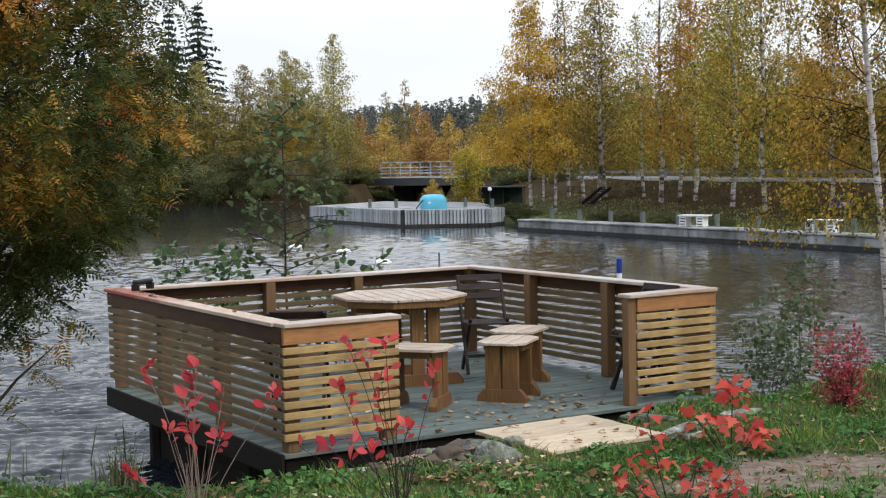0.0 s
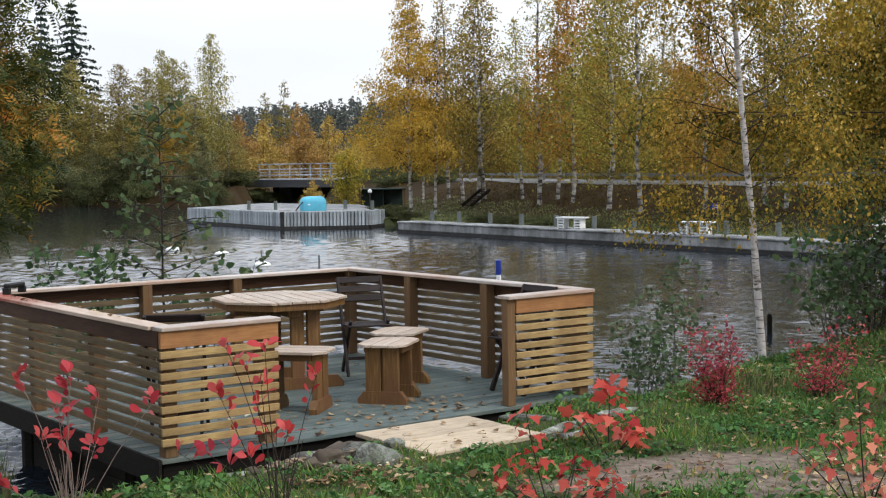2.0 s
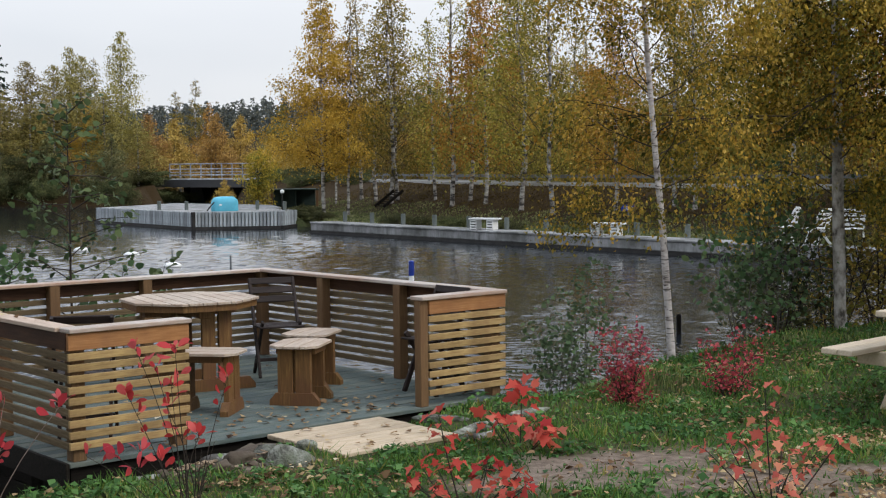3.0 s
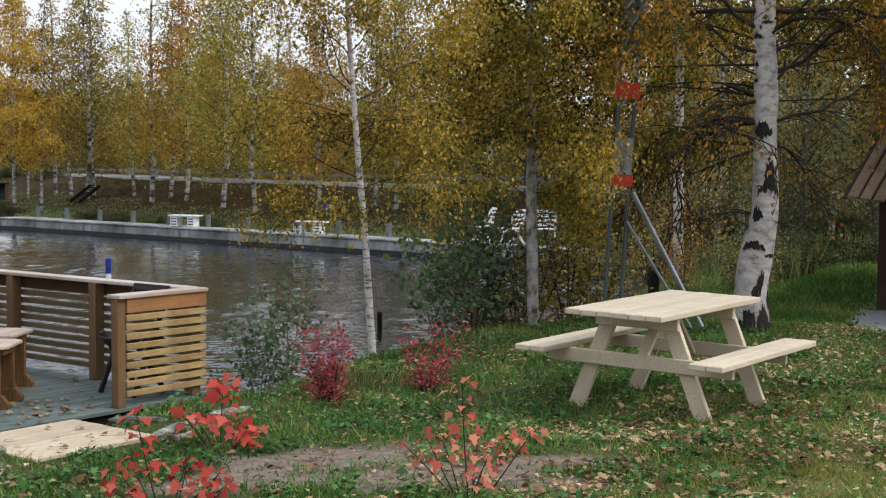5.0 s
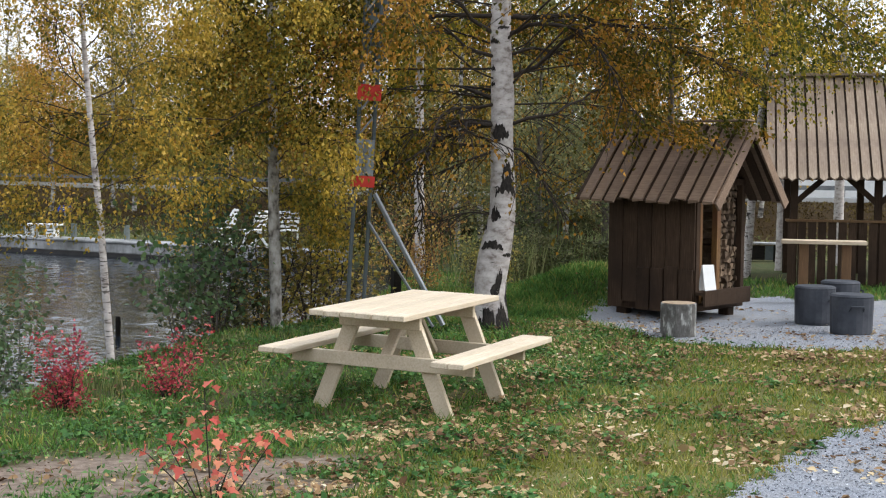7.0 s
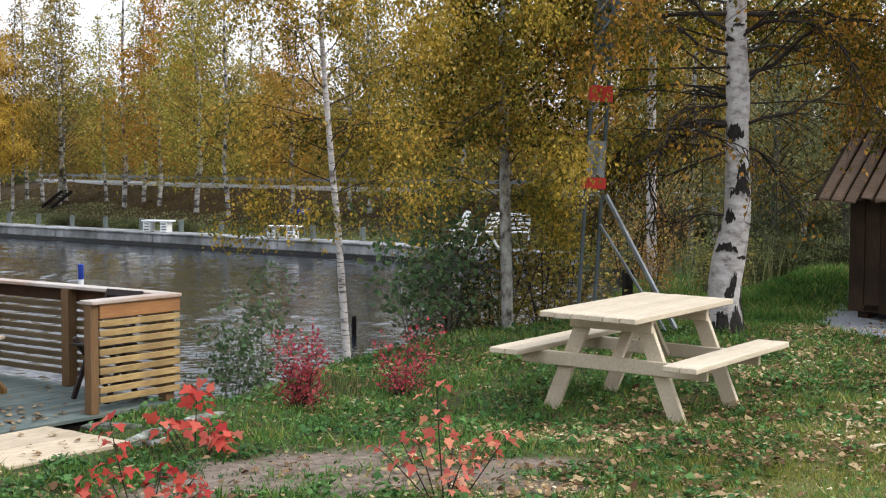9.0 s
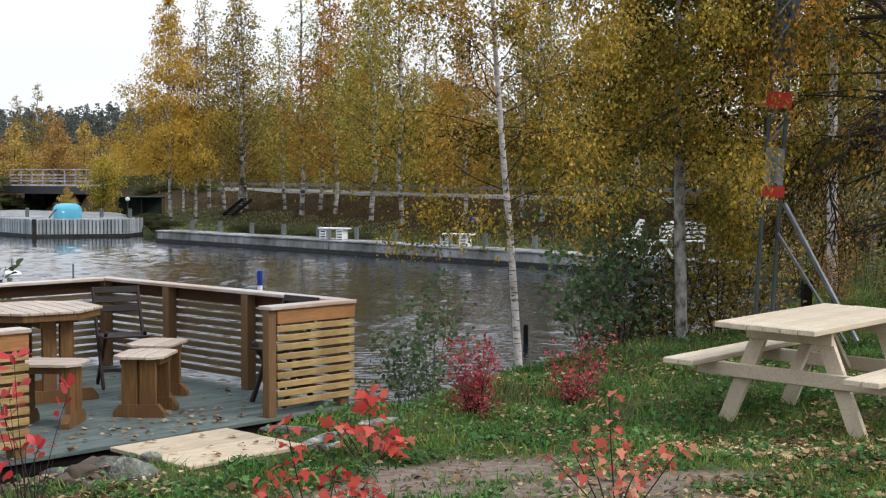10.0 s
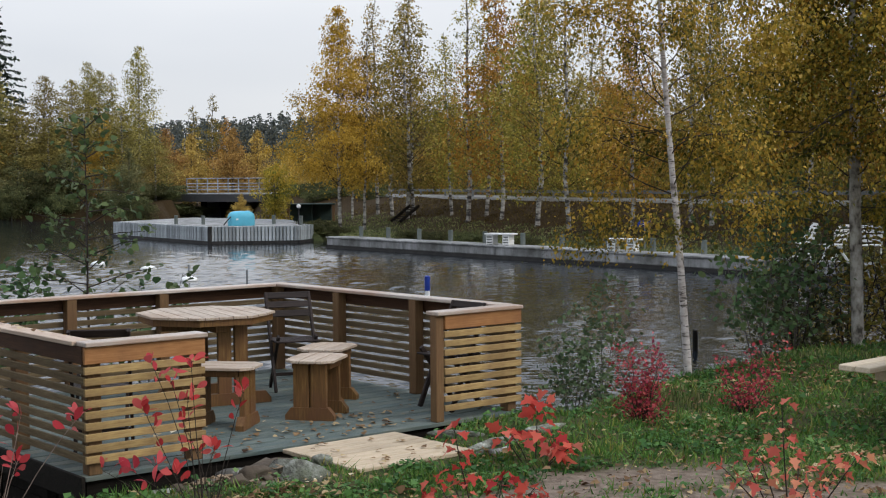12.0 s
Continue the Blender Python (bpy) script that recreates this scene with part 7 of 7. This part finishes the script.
def litter():
    rng = np.random.default_rng(41)
    x, y = scatter(170000, rng, 5.0, 19, 1.15)
    az = np.degrees(np.arctan2(x, y))
    z = land(x, y)
    c, s = math.cos(radians(U_ANG)), math.sin(radians(U_ANG))
    u, v = (x + 1.051) * c + (y - 8.815) * s, -(x + 1.051) * s + (y - 8.815) * c
    deck = ((u > 0) & (u < W) & (v > -1.04) & (v < D))
    keep = (0.26 + 0.74 * smooth(14, 32, az)) * np.clip(0.45 + 0.9 * wobble(x, y, 0.8) + 0.7 * wobble(y, x, 0.21), 0.06, 1)
    keep = keep * (0.75 + 0.9 * smooth(2.2, 0.2, seg_dist(x, y, YARD, True)))
    keep = keep * np.where((y > 13.4) & (x < 13), 0.2, 1.0)
    keep = np.minimum(1, keep + 0.9 * smooth(0.75, 0.2, np.hypot(x + 0.05, (y - 8.45) * 1.5)))
    ok = ~deck & (z > WATER_Z + 0.2) & (rng.uniform(0, 1, len(x)) < keep * np.where(inside(x, y, YARD) | inside(x, y, PATH), 0.35, 1))
    x, y, z = x[ok], y[ok], z[ok]
    n = len(x)
    p = np.stack([x, y, z + rng.uniform(0.012, 0.05, n) * np.where(inside(x, y, YARD) | inside(x, y, PATH), 0.6, 1)], -1)
    way = np.stack([rng.normal(0, 1, n), rng.normal(0, 1, n), rng.normal(0, 0.15, n)], -1)
    f = leaves(p, way, 0.018 + 0.05 * rng.uniform(0, 1, n) ** 3 + np.where(rng.uniform(0, 1, n) < 0.05, 0.035, 0.0), rng, LEAF_OUTLINE, 0.28, 0.12)
    solo("fallen_leaves", quads_mesh("fallen_leaves", f, LITTER_LEAF), LITTER_LEAF, "yellow and brown fallen birch leaves on the grass", "leaves", kind="stuff")
    # on the boards
    P = []
    for _ in range(170):
        uu, vv = rng.uniform(0.1, W - 0.1), rng.uniform(0.05, D - 0.2) ** 1.0
        if rng.uniform() < 0.5:
            vv = rng.uniform(0.03, 1.3)
        P.append((uu, vv, 0.012))
    for _ in range(110):
        P.append((rng.uniform(0.7, 2.7), abs(rng.normal(0, 0.5)) + 0.02, 0.012))
    for _ in range(26):
        P.append((rng.uniform(1.42, 2.36), rng.uniform(-1.0, -0.12), 0.026))
    for _ in range(24):
        P.append((rng.uniform(0.0, 0.09), rng.uniform(0.2, D), H + 0.01))
    P = np.array([tuple(TM @ Vector(p)) for p in P])
    n = len(P)
    way = np.stack([rng.normal(0, 1, n), rng.normal(0, 1, n), np.zeros(n)], -1)
    f = leaves(P, way, rng.uniform(0.025, 0.065, n), rng, LEAF_OUTLINE, 0.16, 0.05)
    solo("fallen_leaves", quads_mesh("fallen_leaves", f, LITTER_LEAF), LITTER_LEAF, "dry pale and brown leaves scattered on the decking", "leaves", kind="stuff")


litter()


def pebbles():
    """Loose crushed stones on the gravel."""
    rng = np.random.default_rng(43)
    x, y = scatter(60000, rng, 6.2, 17, 1.0, 30, 52)
    ok = inside(x, y, YARD) | inside(x, y, PATH)
    x, y = x[ok][:22000], y[ok][:22000]
    n = len(x)
    s = (0.006 + 0.012 * rng.uniform(0, 1, n) ** 3)[:, None, None]
    o = rng.normal(0, 1, (n, 4, 3))
    o = o / np.linalg.norm(o, axis=-1, keepdims=True) * np.array([1, 1, 0.6])
    c = np.stack([x, y, land(x, y) + 0.014], -1)[:, None] + o * s
    f = np.concatenate([c[:, [0, 1, 2]], c[:, [0, 2, 3]], c[:, [0, 3, 1]], c[:, [1, 3, 2]]])
    solo("gravel_stones", quads_mesh("gravel_stones", f, PEBBLE), PEBBLE, "loose blue-grey crushed stones on the gravel", "gravel", kind="stuff")


pebbles()


def reeds(name, label, cx, cy, rx, ry, n, h, rng, base=None):
    x, y = cx + rx * rng.normal(0, 0.5, n), cy + ry * rng.normal(0, 0.5, n)
    z = land(x, y) if base is None else np.full(n, base)
    hh = h * rng.uniform(0.5, 1.1, n)
    a = rng.uniform(0, 6.283, n)
    b = np.stack([x, y, z], -1)
    side = np.stack([np.cos(a), np.sin(a), np.zeros(n)], -1) * (0.006 + 0.004 * h)
    lean = np.stack([rng.normal(0, 0.16, n) * hh, rng.normal(0, 0.16, n) * hh, hh], -1)
    f = np.stack([b - side, b + side, b + lean * 0.6 + side * 0.8, b + lean + np.array([0, 0, -0.05 * h]), b + lean * 0.6 - side * 0.8], 1)
    solo(name, quads_mesh(name, f, REED_BLADE), REED_BLADE, label, "reeds", kind="stuff")


rng = np.random.default_rng(51)
reeds("reed_bed", "pale green reeds at the end of the water", 15.4, 21.2, 1.8, 0.9, 900, 0.9, rng)
reeds("reed_bed", "pale green reeds at the lawn's end", 13.0, 18.2, 1.2, 0.5, 420, 0.8, rng)
reeds("reed_tuft", "grey-green reed tuft beside the terrace", -2.42, 10.0, 0.14, 0.25, 80, 0.5, rng, -0.65)
reeds("water_reeds", "thin sparse reed stalks in shallow water", -4.2, 10.8, 1.6, 1.2, 50, 0.4, rng, -0.65)
reeds("shore_grass", "longer grass along the shore edge", -3.0, 8.9, 1.6, 0.25, 900, 0.16, rng)
reeds("shore_grass", "longer grass along the bank beside the terrace", 3.2, 11.2, 1.1, 0.5, 700, 0.11, rng)
reeds("shore_grass", "longer grass on the bank under the birches", 6.0, 13.6, 1.4, 0.5, 700, 0.06, rng)


# ---- stones and logs at the platform ----
def stone(name, label, x, y, r, squash, rng, mat=None, z=None, turn=0):
    bm = bmesh.new()
    bmesh.ops.create_icosphere(bm, subdivisions=3, radius=1)
    planes = [(Vector(rng.normal(0, 1, 3)).normalized(), rng.uniform(0.55, 0.85)) for _ in range(9)]
    o = rng.uniform(0, 50, 3)
    for p in bm.verts:
        for nr, cut in planes:
            over = p.co.dot(nr) - cut
            if over > 0:
                p.co -= nr * over
        k = 1 + 0.28 * noise.noise(p.co * 1.1 + Vector(o)) + 0.10 * noise.noise(p.co * 3.1 + Vector(o)) + 0.10 * noise.noise(p.co * 7.0 + Vector(o)) + 0.05 * noise.noise(p.co * 15.0 + Vector(o))
        p.co = Vector((p.co.x * r[0], p.co.y * r[1], p.co.z * r[0] * squash)) * k
    me = bpy.data.meshes.new(name)
    bm.to_mesh(me)
    bm.free()
    me.materials.append(mat or STONE)
    me.polygons.foreach_set("use_smooth", [True] * len(me.polygons))
    ob = new(name, me)
    ob.matrix_basis = pose(x, y, (float(land(x, y)) if z is None else z) + r[0] * squash * 0.35, 0, 0, turn)
    return tagged(ob, label, "stone")


rng = np.random.default_rng(61)
BROWN_STONE = surface("brown_rock", [(0.3, (0.06, 0.045, 0.033)), (0.55, (0.13, 0.098, 0.072)), (0.75, (0.23, 0.18, 0.14))], 7, (1, 1, 1), 0.9, 0.7, 30, (0.08, 0.07, 0.05), 3.0, 0.2, 0, 0.012)
stone("boulder", "pale green-grey lichened boulder beside the plank platform", 0.30, 8.62, (0.155, 0.13), 0.62, rng)
stone("flat_rock", "flat brown layered rock against the terrace edge", 0.08, 9.00, (0.30, 0.17), 0.34, rng, BROWN_STONE, turn=30)
stone("flat_rock", "small brown broken rock among wood chips", 0.02, 8.70, (0.14, 0.09), 0.45, rng, BROWN_STONE, turn=10)
stone("flat_rock", "flat grey rock half sunk in the grass", -0.62, 8.46, (0.16, 0.08), 0.16, rng, turn=10)
stone("flat_rock", "flat grey rock half sunk in the grass", -0.98, 8.40, (0.10, 0.06), 0.20, rng, turn=20)
stone("flat_rock", "long grey rock beside the slatted panel", 2.02, 10.35, (0.26, 0.10), 0.22, rng, BROWN_STONE, turn=35)
stone("flat_rock", "grey rock in the grass beside the platform", 1.45, 9.75, (0.20, 0.06), 0.22, rng, turn=-20)
stone("flat_rock", "pale grey slab edge in the grass", 1.72, 9.45, (0.28, 0.06), 0.16, rng, turn=25)
stone("flat_rock", "pale grey slab edge in the grass", 2.12, 9.72, (0.22, 0.06), 0.18, rng, turn=28)
for x, y, rx, ry, sq, turn in ((-0.32, 8.86, 0.15, 0.09, 0.45, 20), (-0.10, 8.55, 0.10, 0.07, 0.5, 60), (0.20, 8.86, 0.13, 0.08, 0.5, 40), (-0.45, 8.60, 0.09, 0.06, 0.4, 0), (-0.02, 8.88, 0.09, 0.06, 0.6, 80), (0.44, 8.98, 0.10, 0.07, 0.5, 15)):
    stone("flat_rock", "brown broken rock at the terrace's foot", x, y, (rx, ry), sq, rng, BROWN_STONE if x < 0.2 else None, turn=turn)
for i in range(46):
    stone("rubble_stone", "small brown broken stone among wood chips", -0.22 + rng.normal(0, 0.22), 8.68 + rng.normal(0, 0.09), (rng.uniform(0.014, 0.045),) * 2, 0.6, rng, BROWN_STONE, turn=rng.uniform(0, 180))
chips = Shape()
for i in range(130):
    cx, cy = -0.26 + rng.normal(0, 0.15), 8.68 + rng.normal(0, 0.08)
    a, b = rng.uniform(0.012, 0.03), rng.uniform(0.006, 0.014)
    chips.box(-a, a, -b, b, -0.003, 0.003, 0.0, pose(cx, cy, float(land(cx, cy)) + rng.uniform(0.01, 0.06), rng.uniform(-30, 30), rng.uniform(-30, 30), rng.uniform(0, 180)))
solo("wood_chips", chips, LOG_END, "heap of pale and brown wood chips beside the rocks", "wood chips", kind="stuff")
for x, y, a, L, r in ((-0.12, 8.80, 25, 0.22, 0.055), (-0.28, 8.78, 5, 0.18, 0.045), (1.62, 9.15, 32, 0.3, 0.025)):
    lg = thing("driftwood_log", "short weathered grey-brown log on the ground", "log", pose(x, y, float(land(x, y)) + r * 0.8, 0, 0, a), "logs on the ground")
    part("bark", Shape().tube([(-L / 2, 0, 0), (-L / 4, 0.01, 0.008), (L / 4, -0.008, 0.0), (L / 2, 0, 0.01)], [r * 0.9, r, r * 1.05, r * 0.85], 9), LOG_BARK, lg, smooth=True)


# ---- far and small things ----
def pallet_bench(m):
    b = thing("pallet_bench", "white-painted bench of stacked pallets on the quay", "bench", m, "pallet benches on the quay")
    part("seat", Shape().box(-0.72, 0.72, -0.3, 0.3, 0.42, 0.48, 0.01), WHITE_PAINT, b)
    for sx in (-0.5, 0.36):
        for i in range(4):
            part("pallet_slat", Shape().box(sx - 0.15, sx + 0.19, -0.26, 0.26, 0.02 + i * 0.11, 0.075 + i * 0.11, 0.006), WHITE_PAINT, b)
        for dx in (-0.14, 0.16):
            part("upright", Shape().box(sx + dx - 0.02, sx + dx + 0.02, -0.24, 0.24, 0, 0.42, 0.004), WHITE_PAINT, b)
    return b


QTOP = WATER_Z + 0.42
pb = pallet_bench(pose(7.95, 43.0, QTOP + 0.002, 0, 0, -40) @ Matrix.Diagonal((0.7, 0.7, 0.78, 1)))
copy_thing(pb, pose(10.60, 37.95, QTOP + 0.002, 0, 0, -40))
def slatted_chair(m):
    c = thing("garden_chair", "white slatted wooden garden chair with crossed legs on the quay", "chair", m, "white chairs on the quay")
    for i in range(4):
        part("seat_slat", Shape().box(-0.26, 0.26, -0.24 + i * 0.12, -0.14 + i * 0.12, 0.40, 0.43, 0.005), WHITE_PAINT, c)
        part("back_slat", Shape().box(-0.26, 0.26, 0.26 + i * 0.03, 0.28 + i * 0.03, 0.50 + i * 0.115, 0.57 + i * 0.115, 0.005), WHITE_PAINT, c)
    for sx in (-0.27, 0.27):
        part("rear_leg", Shape().box(sx - 0.02, sx + 0.02, -0.03, 0.03, 0.0, 1.02, 0.005, pose(0, -0.18, 0, -32, 0, 0)), WHITE_PAINT, c)
        part("front_leg", Shape().box(sx - 0.015, sx + 0.015, -0.03, 0.03, 0.0, 0.52, 0.005, pose(0, 0.24, 0, 40, 0, 0)), WHITE_PAINT, c)
    return c


sc1 = slatted_chair(pose(14.20, 31.88, QTOP + 0.002, 0, 0, -150))
copy_thing(sc1, pose(14.90, 31.37, QTOP + 0.002, 0, 0, 160))
copy_thing(sc1, pose(13.88, 33.10, QTOP + 0.002, 0, 0, -100))
bl = Shape().tube([(0, 0, -0.1), (0, 0, 0.36), (0, 0, 0.385)], [0.082, 0.082, 0.066], 10).mesh("bollard", FENDER)
dq = Vector((QUAY[4][0] - QUAY[0][0], QUAY[4][1] - QUAY[0][1])).normalized()
for s in (1.1, 2.9, 4.85, 6.7, 8.6, 10.55, 12.45, 14.4, 16.35, 18.3):
    p = Vector(QUAY[0]) + dq * s + Vector((-dq.y, dq.x)) * 0.85
    solo("bollard", bl, FENDER, "short grey-green mooring post on the quay", "bollard", pose(p.x, p.y, QTOP), "mooring posts on the quay")
for x, y in ((-3.2, 60.5), (-2.0, 59.5), (1.0, 58.8), (2.1, 57.2)):
    solo("bollard", bl, FENDER, "short grey mooring post on the pier", "bollard", pose(x, y, 0.10), "mooring posts on the pier")

tubm = thing("fuel_tank", "light blue rounded plastic tank on the pier", "tank", pose(-0.37, 57.4, 0.10, 0, 0, 4))
body = Shape()
rings = []
for z, s in ((0, 0.98), (0.05, 1.0), (0.36, 1.0), (0.48, 0.93), (0.56, 0.78), (0.60, 0.5), (0.61, 0.2)):
    rings.append([(0.56 * s * math.copysign(abs(math.cos(t)) ** 0.6, math.cos(t)), 0.40 * s * math.copysign(abs(math.sin(t)) ** 0.6, math.sin(t)), z) for t in [i * math.pi / 12 for i in range(24)]])
body.add([p for r in rings for p in r], [[j * 24 + i, j * 24 + (i + 1) % 24, (j + 1) * 24 + (i + 1) % 24, (j + 1) * 24 + i] for j in range(6) for i in range(24)] + [list(range(6 * 24, 7 * 24))])
part("shell", body, CYAN_TUB, tubm, smooth=True)
part("hatch", Shape().tube([(0.28, 0, 0.55), (0.28, 0, 0.62)], 0.10, 12), CYAN_TUB, tubm)
part("hose", Shape().tube([(-0.45, -0.36, 0.38), (-0.62, -0.42, 0.2), (-0.75, -0.42, 0.03)], 0.025, 6), BLACK_STEEL, tubm, "black rubber hose")
part("label_bar", Shape().box(-0.24, -0.14, -0.408, -0.404, 0.24, 0.30), WHITE_PAINT, tubm, "small white label")

# notice shelter beyond the pier
ns = thing("glazed_shelter", "small dark green shelter with timber posts beyond the pier", "shelter", pose(1.91, 71.5, float(land(1.91, 71.5)), 0, 0, -4))
part("back_panel", Shape().box(0.1, 2.3, 0.9, 0.95, 0.0, 0.98, 0.01), DARK_WALL, ns)
part("roof", Shape().box(-0.05, 2.5, -0.15, 1.05, 0.98, 1.05, 0.01), DARK_WALL, ns)
for x in (0.0, 2.35):
    part("post", Shape().box(x, x + 0.12, -0.1, 0.02, 0, 1.08, 0.01), PINE_POST, ns)
part("side_panel", Shape().box(1.25, 1.3, 0, 0.9, 0, 0.98), DARK_WALL, ns)
lampp = thing("lamp_post", "short post with a round white lamp on the pier", "lamp", pose(2.02, 57.5, 0.1))
part("pole", Shape().tube([(0, 0, 0), (0, 0, 0.72)], 0.03, 8), BLACK_STEEL, lampp)
part("globe", Shape().tube([(0, 0, 0.70), (0, 0, 0.74), (0, 0, 0.82), (0, 0, 0.86)], [0.05, 0.09, 0.09, 0.04], 10), WHITE_PAINT, lampp)

# stairs up the embankment
st = thing("timber_stairs", "dark timber steps up the grassy embankment", "stairs", pose(6.32, 61.68, 0.14, 0, 0, -62) @ Matrix.Diagonal((0.45, 0.5, 0.55, 1)))
for i in range(7):
    part("tread", Shape().box(0, 1.6, i * 0.3, i * 0.3 + 0.32, -0.1 + i * 0.18, -0.04 + i * 0.18, 0.01), DARK_WOOD, st)
for x in (0.0, 1.6):
    part("stringer", Shape().box(-0.04, 0.04, 0, 2.5, -0.15, 0.1, 0.01, pose(x, 0, -0.1, 31, 0, 0)), DARK_WOOD, st)

# blue sign on the quay
sg = thing("quay_sign", "small blue sign on a grey pole on the quay", "sign", pose(11.61, 39.32, QTOP, 0, 0, -18))
part("pole", Shape().tube([(0, 0, 0), (0, 0, 0.86)], 0.022, 8), GALV, sg)
part("board", Shape().box(-0.21, 0.21, -0.04, -0.025, 0.66, 0.84, 0.004), BLUE_PAINT, sg, "blue painted board")
for x0, x1, z in ((-0.14, -0.04, 0.765), (0.02, 0.13, 0.765), (-0.10, 0.10, 0.70)):
    part("marking_bar", Shape().box(x0, x1, -0.044, -0.041, z, z + 0.03), WHITE_PAINT, sg, "white marking bar")


# buoys on the water
def buoy(x, y, pole):
    b = thing("mooring_buoy", "white dome buoy floating on the water", "buoy", pose(x, y, WATER_Z), "white buoys")
    prof = [(0.05, -0.05), (0.22, 0.0), (0.24, 0.03), (0.19, 0.09), (0.07, 0.125)]
    part("float", Shape().tube([(0, 0, z) for r, z in prof], [r for r, z in prof], 16), WHITE_PAINT, b, smooth=True)
    if pole:
        part("staff", Shape().tube([(0, 0, 0.1), (0, 0, 0.42)], 0.02, 6), GALV, b)


buoy(-4.6, 42.6, False)
buoy(-2.9, 39.8, False)
buoy(-1.55, 34.9, True)
sp2 = thing("marker_stake", "thin grey stake standing in the water", "stake", pose(-0.1, 34.0, WATER_Z))
part("pole", Shape().tube([(0, 0, -0.6), (0, 0, 0.32)], 0.025, 6), GALV, sp2)
bs = thing("spar_buoy", "blue and white spar buoy standing in the water", "buoy", pose(3.72, 28.8, WATER_Z))
part("lower_spar", Shape().tube([(0, 0, -0.4), (0, 0, 0.14)], 0.055, 10), WHITE_PAINT, bs, "white lower spar")
part("upper_spar", Shape().tube([(0, 0, 0.14), (0, 0, 0.44), (0, 0, 0.46)], [0.06, 0.06, 0.03], 10), BLUE_PAINT, bs, "blue upper spar")

bp2 = thing("mooring_post", "black timber mooring post standing in the water", "post", pose(6.33, 18.9, -0.6))
part("pole", Shape().tube([(0, 0, -0.6), (0, 0, 0.26), (0, 0, 0.29)], [0.036, 0.036, 0.026], 10), DARK_WOOD, bp2)
bp3 = thing("mooring_post", "black square post beside the mast", "post", pose(9.75, 16.9, -0.35))
part("pole", Shape().box(-0.06, 0.06, -0.06, 0.06, -0.3, 0.78, 0.01), DARK_WOOD, bp3)

# channel mast with red and white boards
mast = thing("channel_mast", "steel lattice mast with red and white daymark boards", "mast", pose(7.16, 13.31, 0.13, 0, 3.0, -28) @ Matrix.Scale(0.795, 4))
for x in (-0.12, 0.10):
    part("leg", Shape().tube([(x, 0, -0.3), (x, 0, 5.6)], 0.03, 8), POLE_STEEL, mast)
for i in range(9):
    z = 2.6 + i * 0.34
    part("lattice_bar", Shape().tube([(-0.12, 0, z), (0.10, 0, z + 0.3)], 0.014, 5), GALV, mast)
part("mesh_panel", Shape().box(-0.09, 0.20, 0.03, 0.045, 3.65, 5.5, 0.003), POLE_STEEL, mast, "grey steel panel")
# grey instead of white, standing in for the leaves that cover the board
part("white_board", Shape().box(-0.13, 0.12, -0.05, -0.035, 2.06, 2.56, 0.003), PILE_STEEL, mast, "grey-white board")
part("red_board", Shape().box(-0.18, 0.15, -0.052, -0.034, 1.90, 2.055, 0.003), RED_PAINT, mast, "red board")
part("red_board", Shape().box(-0.16, 0.17, -0.052, -0.034, 3.10, 3.32, 0.003), RED_PAINT, mast, "red board")
for x0, z0, x1, z1, w in ((0.16, 1.82, 1.22, 0.25, 0.036), (0.10, 1.42, 1.08, 0.22, 0.022)):
    part("stay", Shape().tube([(x0, -0.02, z0), (x1, -0.12, z1 - 0.2)], w, 6), GALV, mast, "grey diagonal strut")

# dark bench behind the hut
db = thing("garden_bench", "dark timber bench with pale top on the grass behind the hut", "bench", pose(23.05, 22.93, float(land(23.05, 22.93)), 0, 0, -46))
part("seat", Shape().box(-0.33, 0.33, -0.24, 0.24, 0.40, 0.44, 0.006), CONCRETE, db, "pale weathered top")
for x in (-0.29, 0.24):
    part("leg", Shape().box(x, x + 0.05, -0.2, 0.2, 0, 0.40, 0.006), DARK_WOOD, db)
part("side_board", Shape().box(-0.24, 0.05, -0.19, -0.16, 0.04, 0.38, 0.004), DARK_WOOD, db)
part("side_board", Shape().box(0.055, 0.24, -0.19, -0.16, 0.04, 0.38, 0.004), POLE_STEEL, db, "dark grey side board")
